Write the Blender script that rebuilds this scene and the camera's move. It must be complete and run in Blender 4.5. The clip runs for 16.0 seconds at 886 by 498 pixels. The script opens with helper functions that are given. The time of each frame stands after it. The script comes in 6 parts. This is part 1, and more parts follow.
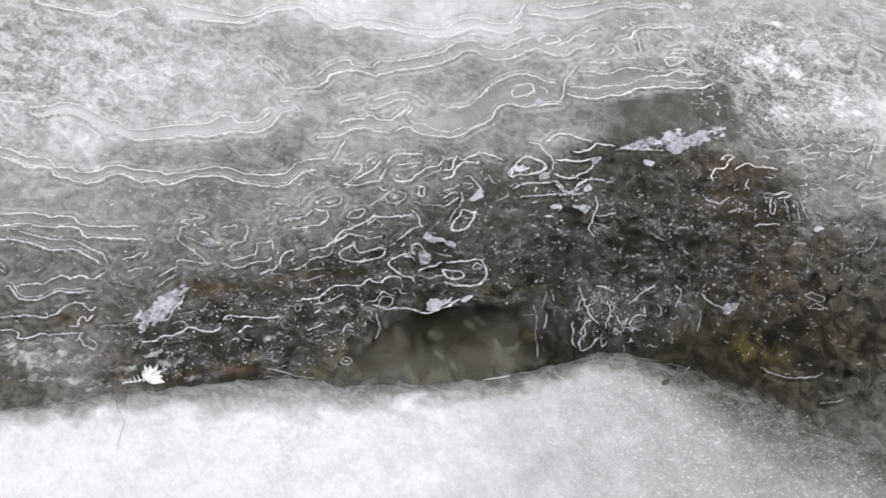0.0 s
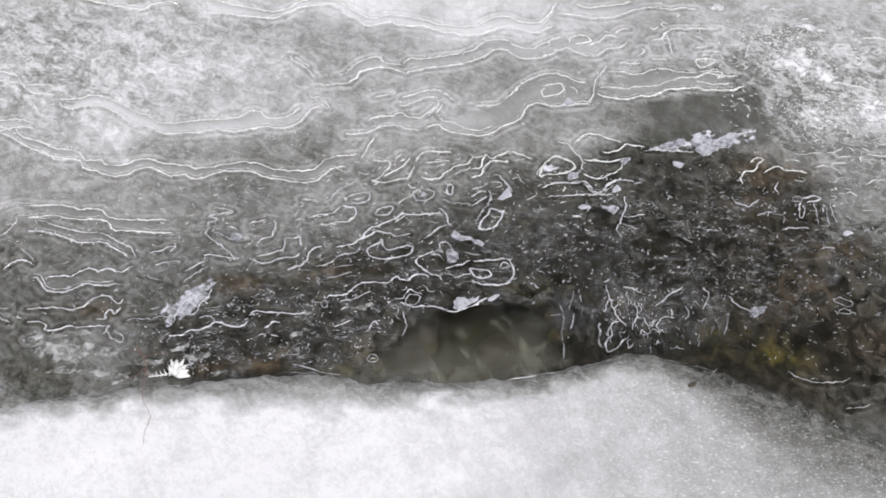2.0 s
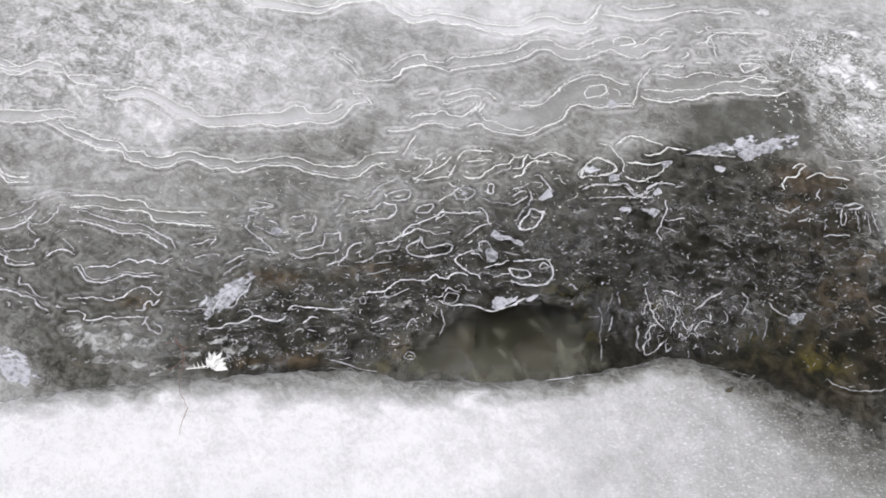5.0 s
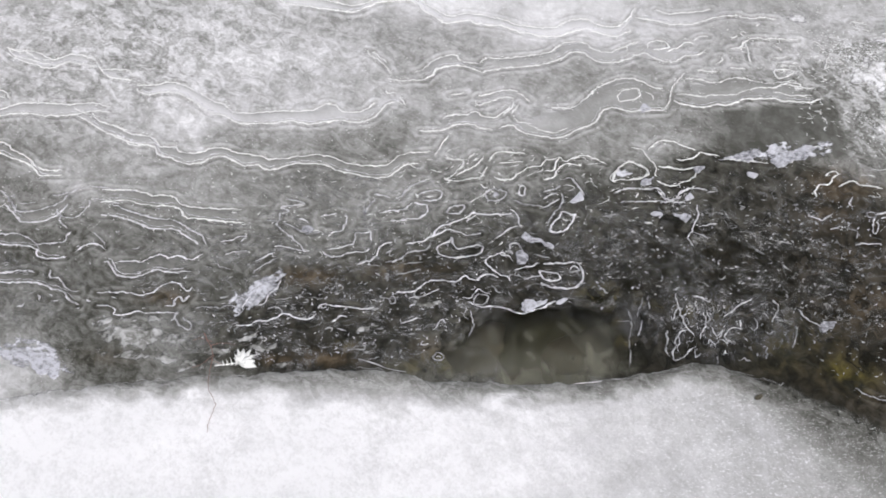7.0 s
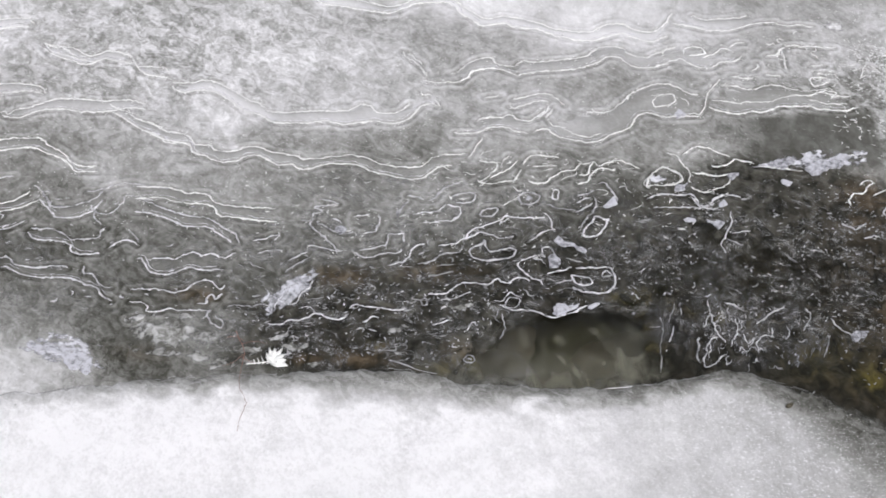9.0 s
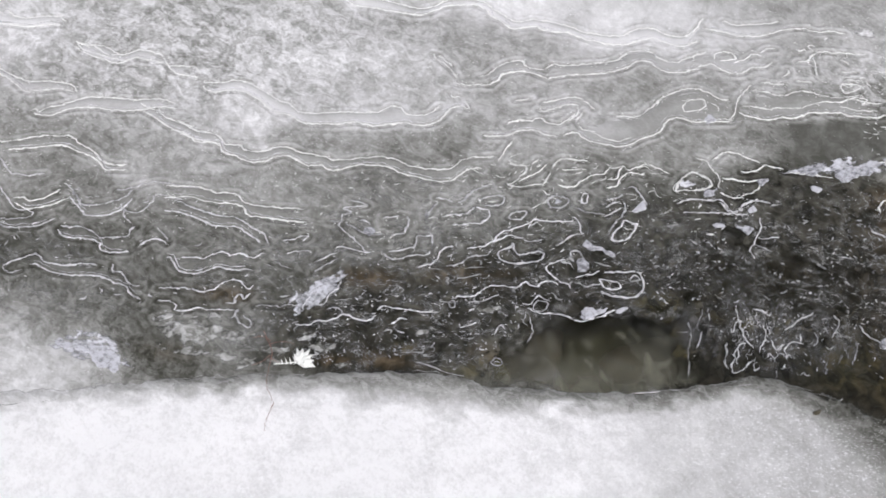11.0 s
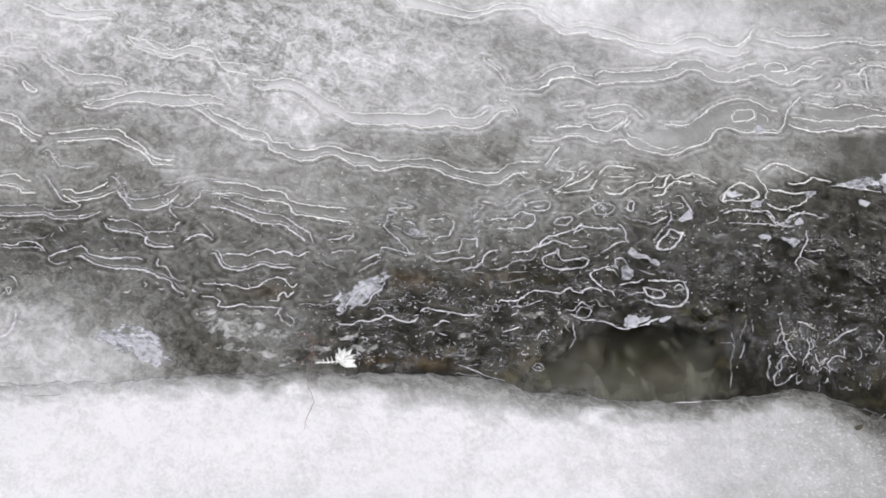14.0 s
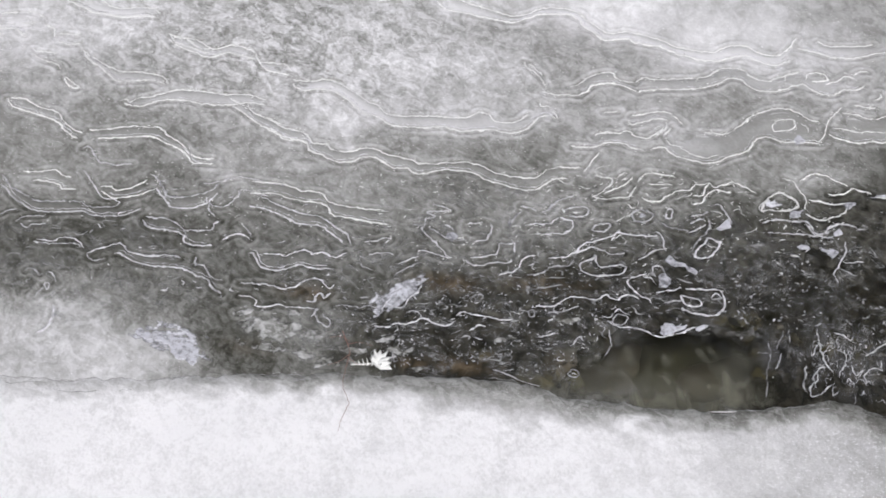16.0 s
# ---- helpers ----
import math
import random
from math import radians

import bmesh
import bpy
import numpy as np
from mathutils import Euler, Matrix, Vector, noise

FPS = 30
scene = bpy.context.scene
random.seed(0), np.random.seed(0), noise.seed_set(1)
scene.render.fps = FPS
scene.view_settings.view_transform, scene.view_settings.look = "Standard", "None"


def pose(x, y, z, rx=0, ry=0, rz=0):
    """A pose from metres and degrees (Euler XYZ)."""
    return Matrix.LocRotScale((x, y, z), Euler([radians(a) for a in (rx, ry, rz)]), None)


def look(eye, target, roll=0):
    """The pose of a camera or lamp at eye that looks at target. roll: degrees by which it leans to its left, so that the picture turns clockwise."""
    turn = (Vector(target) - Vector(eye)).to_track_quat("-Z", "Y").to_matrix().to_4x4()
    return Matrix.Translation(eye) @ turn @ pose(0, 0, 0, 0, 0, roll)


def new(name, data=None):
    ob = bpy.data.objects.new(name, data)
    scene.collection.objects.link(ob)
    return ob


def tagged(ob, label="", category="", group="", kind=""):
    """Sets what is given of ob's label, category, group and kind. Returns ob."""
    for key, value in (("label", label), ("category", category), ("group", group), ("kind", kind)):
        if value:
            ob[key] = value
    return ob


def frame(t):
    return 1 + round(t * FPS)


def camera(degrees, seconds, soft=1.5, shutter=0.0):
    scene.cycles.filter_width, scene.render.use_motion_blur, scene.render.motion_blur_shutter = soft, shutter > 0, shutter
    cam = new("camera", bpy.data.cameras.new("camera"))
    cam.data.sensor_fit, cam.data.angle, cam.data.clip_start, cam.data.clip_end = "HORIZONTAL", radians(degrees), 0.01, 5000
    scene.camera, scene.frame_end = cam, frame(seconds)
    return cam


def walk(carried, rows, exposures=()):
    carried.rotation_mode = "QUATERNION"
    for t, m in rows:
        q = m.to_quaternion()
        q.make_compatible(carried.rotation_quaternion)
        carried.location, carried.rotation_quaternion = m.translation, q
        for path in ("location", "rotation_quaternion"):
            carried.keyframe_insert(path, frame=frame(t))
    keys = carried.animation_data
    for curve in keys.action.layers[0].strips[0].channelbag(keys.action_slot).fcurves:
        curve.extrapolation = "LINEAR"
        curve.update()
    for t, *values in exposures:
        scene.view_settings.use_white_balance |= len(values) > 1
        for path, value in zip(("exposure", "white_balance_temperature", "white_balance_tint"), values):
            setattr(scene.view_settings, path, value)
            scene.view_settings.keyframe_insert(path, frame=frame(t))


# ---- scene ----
# A tripod on the snowy bank, slowly panned to the left over a half-frozen brook.
cam = camera(25.0, 16.0, 1.72)
PATH = [
    (0, (0.023, -0.009, 1.596), (0.132, 1.36, 0.142), 1.2),
    (0.5, (0.02, -0.009, 1.595), (0.125, 1.36, 0.141), 1.3),
    (1, (0.021, -0.008, 1.595), (0.118, 1.361, 0.14), 1.3),
    (1.5, (0.019, -0.008, 1.594), (0.111, 1.362, 0.139), 1.4),
    (2, (0.018, -0.006, 1.596), (0.104, 1.362, 0.139), 1.4),
    (2.5, (0.018, -0.006, 1.596), (0.097, 1.362, 0.139), 1.3),
    (3, (0.017, -0.006, 1.595), (0.09, 1.363, 0.138), 1.4),
    (3.5, (0.017, -0.004, 1.597), (0.084, 1.363, 0.138), 1.4),
    (4, (0.015, -0.005, 1.595), (0.078, 1.363, 0.137), 1.5),
    (6.5, (0.009, -0.003, 1.598), (0.041, 1.363, 0.137), 1.9),
    (7, (0.006, -0.001, 1.597), (0.033, 1.364, 0.137), 2.0),
    (7.5, (0.005, -0.002, 1.596), (0.025, 1.365, 0.136), 2.0),
    (8, (0.003, 0.0, 1.598), (0.017, 1.365, 0.137), 2.1),
    (8.5, (0.003, -0.002, 1.597), (0.009, 1.365, 0.137), 2.1),
    (9, (0.002, -0.001, 1.599), (0.0, 1.365, 0.138), 2.1),
    (11.5, (-0.003, -0.001, 1.6), (-0.036, 1.365, 0.14), 2.1),
    (12, (-0.003, 0.0, 1.601), (-0.043, 1.365, 0.14), 2.2),
    (12.5, (-0.005, -0.002, 1.6), (-0.05, 1.365, 0.141), 2.3),
    (13, (-0.006, 0.0, 1.6), (-0.058, 1.366, 0.14), 2.3),
    (13.5, (-0.007, -0.001, 1.6), (-0.065, 1.365, 0.141), 2.3),
    (14, (-0.007, 0.0, 1.599), (-0.074, 1.365, 0.14), 2.4),
    (14.5, (-0.009, 0.001, 1.601), (-0.082, 1.365, 0.14), 2.5),
    (15, (-0.011, 0.0, 1.6), (-0.092, 1.365, 0.14), 2.5),
    (15.5, (-0.01, 0.002, 1.602), (-0.102, 1.365, 0.141), 2.5),
    (16, (-0.011, 0.001, 1.6), (-0.112, 1.365, 0.141), 2.5),
]
walk(cam, [(t, look(eye, target, roll)) for t, eye, target, roll in PATH],
     exposures=[(0, 0.15), (9, 0.15), (12, 0.10), (16, 0.05)])

# ---- light: an overcast winter sky ----
SUN_UP, SUN_ROUND = 50.0, 155.0
world = bpy.data.worlds.new("overcast_sky")
scene.world = world
world.use_nodes = True
wn, wl = world.node_tree.nodes, world.node_tree.links
sky = wn.new("ShaderNodeTexSky")
sky.sky_type, sky.sun_disc = "NISHITA", False
sky.sun_elevation, sky.sun_rotation = radians(SUN_UP), radians(SUN_ROUND)
sky.air_density, sky.dust_density, sky.ozone_density = 1.0, 4.0, 1.0
veil = wn.new("ShaderNodeHueSaturation")
veil.inputs["Saturation"].default_value = 0.18
wl.new(sky.outputs["Color"], veil.inputs["Color"])
wl.new(veil.outputs["Color"], wn["Background"].inputs["Color"])
wn["Background"].inputs["Strength"].default_value = 0.12
sun = new("sun", bpy.data.lights.new("sun", "SUN"))
sun.data.energy, sun.data.angle, sun.data.color = 1.0, radians(30), (1.0, 0.98, 0.96)
sun.matrix_basis = look((0, 0, 10), (-10 * math.sin(radians(SUN_ROUND)) / math.tan(radians(SUN_UP)),
                                     -10 * math.cos(radians(SUN_ROUND)) / math.tan(radians(SUN_UP)), 0))


# ---- noise and fields ----
def lattice(ix, iy, seed):
    h = (ix * 374761393 + iy * 668265263 + seed * 974634777) & 0xFFFFFFFF
    h = ((h ^ (h >> 13)) * 1274126177) & 0xFFFFFFFF
    return ((h ^ (h >> 16)) & 0xFFFF) / 65535.0 * 2 * math.pi


def grain(x, y, seed=0):
    """Smooth noise of unit cell size, about -0.7 to 0.7."""
    x, y = np.asarray(x, float), np.asarray(y, float)
    ix, iy = np.floor(x).astype(np.int64), np.floor(y).astype(np.int64)
    fx, fy = x - ix, y - iy
    u, v = fx * fx * fx * (fx * (fx * 6 - 15) + 10), fy * fy * fy * (fy * (fy * 6 - 15) + 10)

    def corner(dx, dy):
        a = lattice(ix + dx, iy + dy, seed)
        return np.cos(a) * (fx - dx) + np.sin(a) * (fy - dy)
    low = corner(0, 0) * (1 - u) + corner(1, 0) * u
    high = corner(0, 1) * (1 - u) + corner(1, 1) * u
    return low * (1 - v) + high * v


def fractal(x, y, seed=0, octaves=4, gain=0.5):
    total, size = 0.0, 1.0
    for k in range(octaves):
        total = total + size * grain(np.asarray(x) * 2 ** k, np.asarray(y) * 2 ** k, seed + 17 * k)
        size *= gain
    return total


def step(a, b, x):
    t = np.clip((np.asarray(x, float) - a) / (b - a), 0, 1)
    return t * t * (3 - 2 * t)


def curve_y(points):
    """y along x through the points, rounded."""
    px, py = np.array(points).T

    def at(x):
        x = np.asarray(x, float)
        return sum(np.interp(x + d, px, py) * k for d, k in ((-0.012, 0.25), (0, 0.5), (0.012, 0.25)))
    return at


# The near shelf's edge along the open water.
EDGE = curve_y([(-2.0, 1.25), (-0.554, 1.257), (-0.438, 1.269), (-0.325, 1.291), (-0.248, 1.301), (-0.208, 1.308), (-0.156, 1.312),
                (-0.093, 1.317), (-0.035, 1.321), (0.023, 1.309), (0.105, 1.302), (0.158, 1.305), (0.217, 1.312), (0.248, 1.323),
                (0.291, 1.336), (0.332, 1.336), (0.366, 1.321), (0.406, 1.310), (0.438, 1.294), (0.469, 1.276), (0.5, 1.258),
                (0.534, 1.234), (0.566, 1.205), (0.75, 1.10), (1.0, 1.04), (1.5, 1.18), (2.4, 1.25)])

# How white the air bubbles make the far sheet, patch by patch (x, y, whiteness).
SHEET = [(-0.376, 1.912, 0.73), (-0.27, 1.875, 0.74), (-0.199, 1.8, 0.82), (-0.326, 1.806, 0.76), (-0.132, 1.817, 0.74), (-0.078, 1.866, 0.63),
         (0.04, 1.909, 0.89), (0.144, 1.894, 0.89), (0.249, 1.894, 0.82), (0.316, 1.859, 0.71), (0.038, 1.84, 0.64), (0.172, 1.782, 0.62),
         (0.101, 1.716, 0.67), (0.311, 1.807, 0.65), (0.388, 1.877, 0.63), (0.454, 1.842, 0.7), (0.509, 1.797, 0.65), (0.513, 1.736, 0.59),
         (0.628, 1.834, 0.71), (0.699, 1.874, 0.7), (0.677, 1.769, 0.69), (0.647, 1.69, 0.87), (0.567, 1.694, 0.71)]
MID = [(0.4, 1.76, 0.62), (0.3, 1.7, 0.57), (0.596, 1.57, 0.59), (0.514, 1.662, 0.59), (0.589, 1.635, 0.58), (-0.286, 1.696, 0.82),
       (-0.161, 1.661, 0.58), (-0.058, 1.666, 0.5), (0.047, 1.68, 0.59), (0.197, 1.663, 0.54), (0.263, 1.67, 0.54), (-0.317, 1.605, 0.61),
       (-0.221, 1.573, 0.57), (-0.108, 1.577, 0.48), (-0.001, 1.571, 0.51), (0.096, 1.603, 0.5), (0.161, 1.618, 0.43), (-0.305, 1.525, 0.47),
       (-0.218, 1.504, 0.44), (-0.095, 1.506, 0.48), (-0.3, 1.458, 0.46), (-0.216, 1.462, 0.47), (-0.137, 1.475, 0.37), (0.004, 1.519, 0.43),
       (0.062, 1.56, 0.41)]
LEFT = [(-0.67, 1.783, 0.82), (-0.592, 1.804, 0.8), (-0.601, 1.7, 0.65), (-0.531, 1.75, 0.66), (-0.441, 1.743, 0.71), (-0.628, 1.619, 0.59),
        (-0.558, 1.657, 0.6), (-0.453, 1.633, 0.64), (-0.401, 1.708, 0.74), (-0.356, 1.646, 0.69), (-0.568, 1.561, 0.58), (-0.572, 1.472, 0.44),
        (-0.484, 1.475, 0.43), (-0.433, 1.534, 0.5), (-0.358, 1.474, 0.4), (-0.559, 1.422, 0.41), (-0.468, 1.401, 0.48), (-0.401, 1.377, 0.48)]

DARK = [(-0.296, 1.409, 0.26), (-0.182, 1.38, 0.2), (-0.094, 1.407, 0.25), (-0.034, 1.436, 0.26), (0.028, 1.466, 0.2), (0.091, 1.514, 0.27),
        (0.188, 1.545, 0.31), (0.225, 1.615, 0.4), (0.285, 1.567, 0.29), (0.387, 1.607, 0.29), (-0.005, 1.371, 0.2), (-0.093, 1.36, 0.2),
        (0.137, 1.444, 0.17), (-0.315, 1.355, 0.31), (-0.233, 1.336, 0.27), (0.477, 1.557, 0.2), (0.396, 1.448, 0.18), (0.517, 1.425, 0.23),
        (0.582, 1.439, 0.3), (0.382, 1.351, 0.18), (0.499, 1.33, 0.2), (0.562, 1.342, 0.27), (0.567, 1.25, 0.39), (0.527, 1.172, 0.5),
        (0.566, 1.192, 0.48), (0.499, 1.202, 0.46), (0.513, 1.245, 0.25), (0.245, 1.481, 0.15), (0.297, 1.387, 0.16)]

TOP = [(0.195, 1.959, 0.77), (0.301, 1.952, 0.68), (0.371, 1.973, 0.63), (0.333, 1.882, 0.67), (0.055, 1.939, 0.86), (-0.084, 1.919, 0.8),
       (-0.291, 1.879, 0.7), (-0.394, 1.864, 0.71), (-0.217, 1.847, 0.69), (-0.144, 1.815, 0.73), (0.127, 1.895, 0.78)]
MORE = [(-0.168, 1.722, 0.74), (-0.129, 1.724, 0.73), (-0.089, 1.721, 0.7), (-0.23, 1.416, 0.33), (-0.292, 1.429, 0.38), (-0.207, 1.434, 0.43), (0.545, 1.69, 0.62), (0.53, 1.72, 0.6), (0.052, 1.345, 0.36), (0.07, 1.318, 0.45), (0.04, 1.33, 0.34)]
DEEP = [(0.287, 1.584, 0.30), (0.368, 1.608, 0.27), (0.388, 1.566, 0.24), (0.222, 1.569, 0.27), (0.337, 1.568, 0.26)]
OLD = [(-0.563, 1.34, 0.76), (-0.51, 1.323, 0.78), (-0.473, 1.289, 0.81), (-0.523, 1.275, 0.76), (-0.42, 1.319, 0.73), (-0.385, 1.296, 0.71),
       (-0.458, 1.357, 0.65), (-0.355, 1.293, 0.63), (-0.325, 1.339, 0.23), (-0.311, 1.31, 0.23), (-0.282, 1.353, 0.65), (-0.254, 1.345, 0.59),
       (-0.306, 1.37, 0.39), (-0.369, 1.369, 0.41), (-0.411, 1.364, 0.48), (-0.577, 1.395, 0.42), (-0.535, 1.4, 0.46), (-0.503, 1.368, 0.66),
       (-0.277, 1.284, 0.59), (-0.23, 1.283, 0.55)]


# factors that lower or raise the sheet's whiteness in places (x, y, factor)
TRIM_DOWN = [(-0.329, 1.89, 0.97), (-0.322, 1.789, 0.97), (-0.315, 1.693, 0.9), (-0.308, 1.602, 0.93), (-0.138, 1.426, 0.97), (0.122, 1.869, 0.93), (0.028, 1.772, 0.97),
        (0.19, 1.577, 0.97), (-0.453, 1.724, 0.93), (-0.603, 1.608, 0.97), (-0.519, 1.619, 0.9), (-0.435, 1.631, 0.87), (-0.581, 1.521, 0.97), (-0.499, 1.532, 0.93),
        (-0.56, 1.438, 0.9), (-0.481, 1.449, 0.87), (-0.401, 1.459, 0.97), (-0.541, 1.359, 0.97), (-0.446, 1.557, 0.94), (-0.432, 1.473, 0.94), (-0.419, 1.393, 0.92),
        (-0.46, 1.646, 0.92), (-0.376, 1.65, 0.94)]
TRIM_DOWN_BY_RUN = [(0.212, 1.865, 0.97), (0.205, 1.763, 0.97), (0.293, 1.759, 0.93), (0.274, 1.573, 0.97), (0.393, 1.856, 0.9), (0.484, 1.852, 0.97), (0.575, 1.847, 0.97),
        (0.38, 1.755, 0.9), (0.469, 1.751, 0.87), (0.557, 1.746, 0.97), (0.646, 1.742, 0.93), (0.368, 1.659, 0.97), (0.454, 1.655, 0.97), (0.54, 1.651, 0.93),
        (0.627, 1.647, 0.9), (0.524, 1.561, 0.97), (0.608, 1.556, 0.9), (0.427, 1.479, 0.93), (0.508, 1.475, 0.9), (0.335, 1.402, 0.97), (0.414, 1.398, 0.87),
        (0.494, 1.394, 0.9), (0.574, 1.39, 0.97)]
TRIM_UP = [(-0.239, 1.886, 1.04), (-0.149, 1.882, 1.04), (-0.147, 1.78, 1.04), (-0.144, 1.685, 1.04), (-0.059, 1.68, 1.07), (-0.225, 1.598, 1.04), (-0.059, 1.59, 1.07),
        (-0.221, 1.512, 1.04), (-0.14, 1.508, 1.07), (0.303, 1.86, 1.07), (0.116, 1.768, 1.04), (0.026, 1.676, 1.04), (0.197, 1.668, 1.07), (0.283, 1.664, 1.11),
        (0.023, 1.586, 1.11), (0.107, 1.582, 1.04), (-0.561, 1.81, 1.04), (-0.473, 1.822, 1.07), (-0.625, 1.7, 1.04), (-0.54, 1.712, 1.04), (-0.418, 1.543, 1.04),
        (-0.463, 1.37, 1.11), (-0.386, 1.38, 1.04), (-0.363, 1.561, 1.06), (-0.352, 1.477, 1.06), (-0.341, 1.397, 1.06), (-0.263, 1.4, 1.09)]


def whiteness(x, y):
    """Whiteness of the far sheet as it looks, 0 to 1."""
    x, y = np.asarray(x, float), np.asarray(y, float)
    wx = x + 0.02 * fractal(x * 14, y * 14, 3, 3)
    wy = y + 0.014 * fractal(x * 14, y * 14, 4, 3)
    top, under = 0.65 * 1e-4, 1e-4
    for px, py, v in SHEET + MID + LEFT + DARK + OLD + TOP + MORE + DEEP:
        w = np.exp(-((wx - px) ** 2 + (1.35 * (wy - py)) ** 2) / (2 * 0.034 ** 2))
        top, under = top + w * v, under + w
    v = top / under
    for px, py, f in TRIM_DOWN + TRIM_DOWN_BY_RUN + TRIM_UP:
        v = v * (1 + (f - 1) * np.exp(-((wx - px) ** 2 + (wy - py) ** 2) / (2 * 0.032 ** 2)))
    return v


def clear_pane(x, y):
    edge = 0.004 * fractal(x * 60, y * 60, 7, 3)
    return step(0.325, 0.385, x + edge) * (1 - step(0.496, 0.506, x + edge)) * step(1.636, 1.66, y + edge) * (1 - step(1.726, 1.742, y - 0.16 * (x - 0.42) + edge))


def frost(x, y):
    """The albedo that goes with it; one clear pane of black ice lies in the sheet."""
    v = whiteness(x, y)
    x, y = np.asarray(x, float), np.asarray(y, float)
    v = v + (0.39 - v) * 0.9 * clear_pane(x, y)
    return np.clip(v ** 2.2 * 1.12 - 0.02, 0.012, 0.92)


def sheet_z(x, y):
    return 0.0012 * fractal(np.asarray(x) * 9, np.asarray(y) * 14, 21, 3) + 0.0006 * grain(np.asarray(x) * 60, np.asarray(y) * 90, 5)


# ---- mesh helpers ----
def mesh_of(name, verts, faces, material, smooth=True):
    me = bpy.data.meshes.new(name)
    me.from_pydata([tuple(v) for v in verts], [], [tuple(f) for f in faces])
    me.materials.append(material)
    if smooth:
        me.polygons.foreach_set("use_smooth", np.ones(len(me.polygons), bool))
    me.update()
    return me


def part(name, verts, faces, material, parent=None, label="", smooth=True):
    ob = new(name, mesh_of(name, verts, faces, material, smooth))
    ob.parent = parent
    return tagged(ob, label)


def sheet_mesh(name, X, Y, Z, material, keep=None, **attributes):
    """A sheet from three arrays of rows and columns, with numbers on its points."""
    rows, cols = X.shape
    k = np.arange(rows * cols).reshape(rows, cols)
    quads = np.stack([k[:-1, :-1], k[:-1, 1:], k[1:, 1:], k[1:, :-1]], -1).reshape(-1, 4)
    if keep is not None:
        quads = quads[np.asarray(keep).ravel()[quads].any(1)]
    me = bpy.data.meshes.new(name)
    me.vertices.add(rows * cols)
    me.vertices.foreach_set("co", np.stack([X, Y, Z], -1).astype(np.float32).ravel())
    me.loops.add(quads.size)
    me.loops.foreach_set("vertex_index", quads.astype(np.int32).ravel())
    me.polygons.add(len(quads))
    me.polygons.foreach_set("loop_start", (np.arange(len(quads)) * 4).astype(np.int32))
    me.polygons.foreach_set("use_smooth", np.ones(len(quads), bool))
    me.materials.append(material)
    me.update(calc_edges=True)
    for key, values in attributes.items():
        me.attributes.new(key, "FLOAT", "POINT").data.foreach_set("value", np.asarray(values, np.float32).ravel())
    return new(name, me)


def spread(fine_from, fine_to, pitch, low, high, coarse):
    """Positions: closely set in a stretch, wider beyond it."""
    inner = np.arange(fine_from, fine_to + pitch / 2, pitch)
    return np.concatenate([np.linspace(low, fine_from, coarse)[:-1], inner, np.linspace(fine_to, high, coarse)[1:]])


def smooth_line(points, pitch=0.0018, closed=False):
    """A rounded line through the points, evenly divided."""
    P = np.array(points, float)
    if closed:
        Q = np.vstack([P[-1], P, P[0], P[1]])
    else:
        Q = np.vstack([2 * P[0] - P[1], P, 2 * P[-1] - P[-2]])
    out = []
    for a, b, c, d in zip(Q[:-3], Q[1:-2], Q[2:-1], Q[3:]):
        n = max(2, int(np.linalg.norm(c - b) / pitch))
        t = np.linspace(0, 1, n, endpoint=False)[:, None]
        out.append(0.5 * (2 * b + (c - a) * t + (2 * a - 5 * b + 4 * c - d) * t ** 2 + (3 * b - a - 3 * c + d) * t ** 3))
    if not closed:
        out.append(P[-1:])
    return np.vstack(out)


def cord(line, radius, height, closed=False, sides=6):
    """Points and faces of a low rounded cord lying along a line of (x, y, z)."""
    n = len(line)
    if closed:
        along = np.roll(line, -1, 0) - np.roll(line, 1, 0)
    else:
        along = np.gradient(line, axis=0)
    across = np.stack([-along[:, 1], along[:, 0]], -1)
    across /= np.linalg.norm(across, axis=1)[:, None] + 1e-9
    a = np.arange(sides) * 2 * math.pi / sides
    r = np.broadcast_to(radius, (n,))
    V = np.empty((n, sides, 3))
    V[:, :, :2] = line[:, None, :2] + across[:, None, :] * (np.cos(a) * r[:, None])[:, :, None]
    V[:, :, 2] = line[:, 2:3] + np.sin(a) * r[:, None] * height
    k = np.arange(n * sides).reshape(n, sides)
    nxt = np.roll(k, -1, 1)
    i, j = (k, np.roll(k, -1, 0)) if closed else (k[:-1], k[1:])
    p, q = (nxt, np.roll(nxt, -1, 0)) if closed else (nxt[:-1], nxt[1:])
    F = np.stack([i, p, q, j], -1).reshape(-1, 4).tolist()
    if not closed:
        F += [k[0].tolist(), k[-1][::-1].tolist()]
    return V.reshape(-1, 3), F


# ---- materials ----
def material(name):
    m = bpy.data.materials.new(name)
    m.use_nodes = True
    m.node_tree.nodes.clear()
    return m, m.node_tree.nodes, m.node_tree.links


def put(nodes, kind, **values):
    n = nodes.new("ShaderNode" + kind)
    for key, v in values.items():
        n.inputs[key.replace("_", " ")].default_value = v
    return n


def math_node(nodes, links, op, a, b):
    n = nodes.new("ShaderNodeMath")
    n.operation = op
    for i, v in enumerate((a, b)):
        if isinstance(v, (int, float)):
            n.inputs[i].default_value = v
        else:
            links.new(v, n.inputs[i])
    return n.outputs[0]


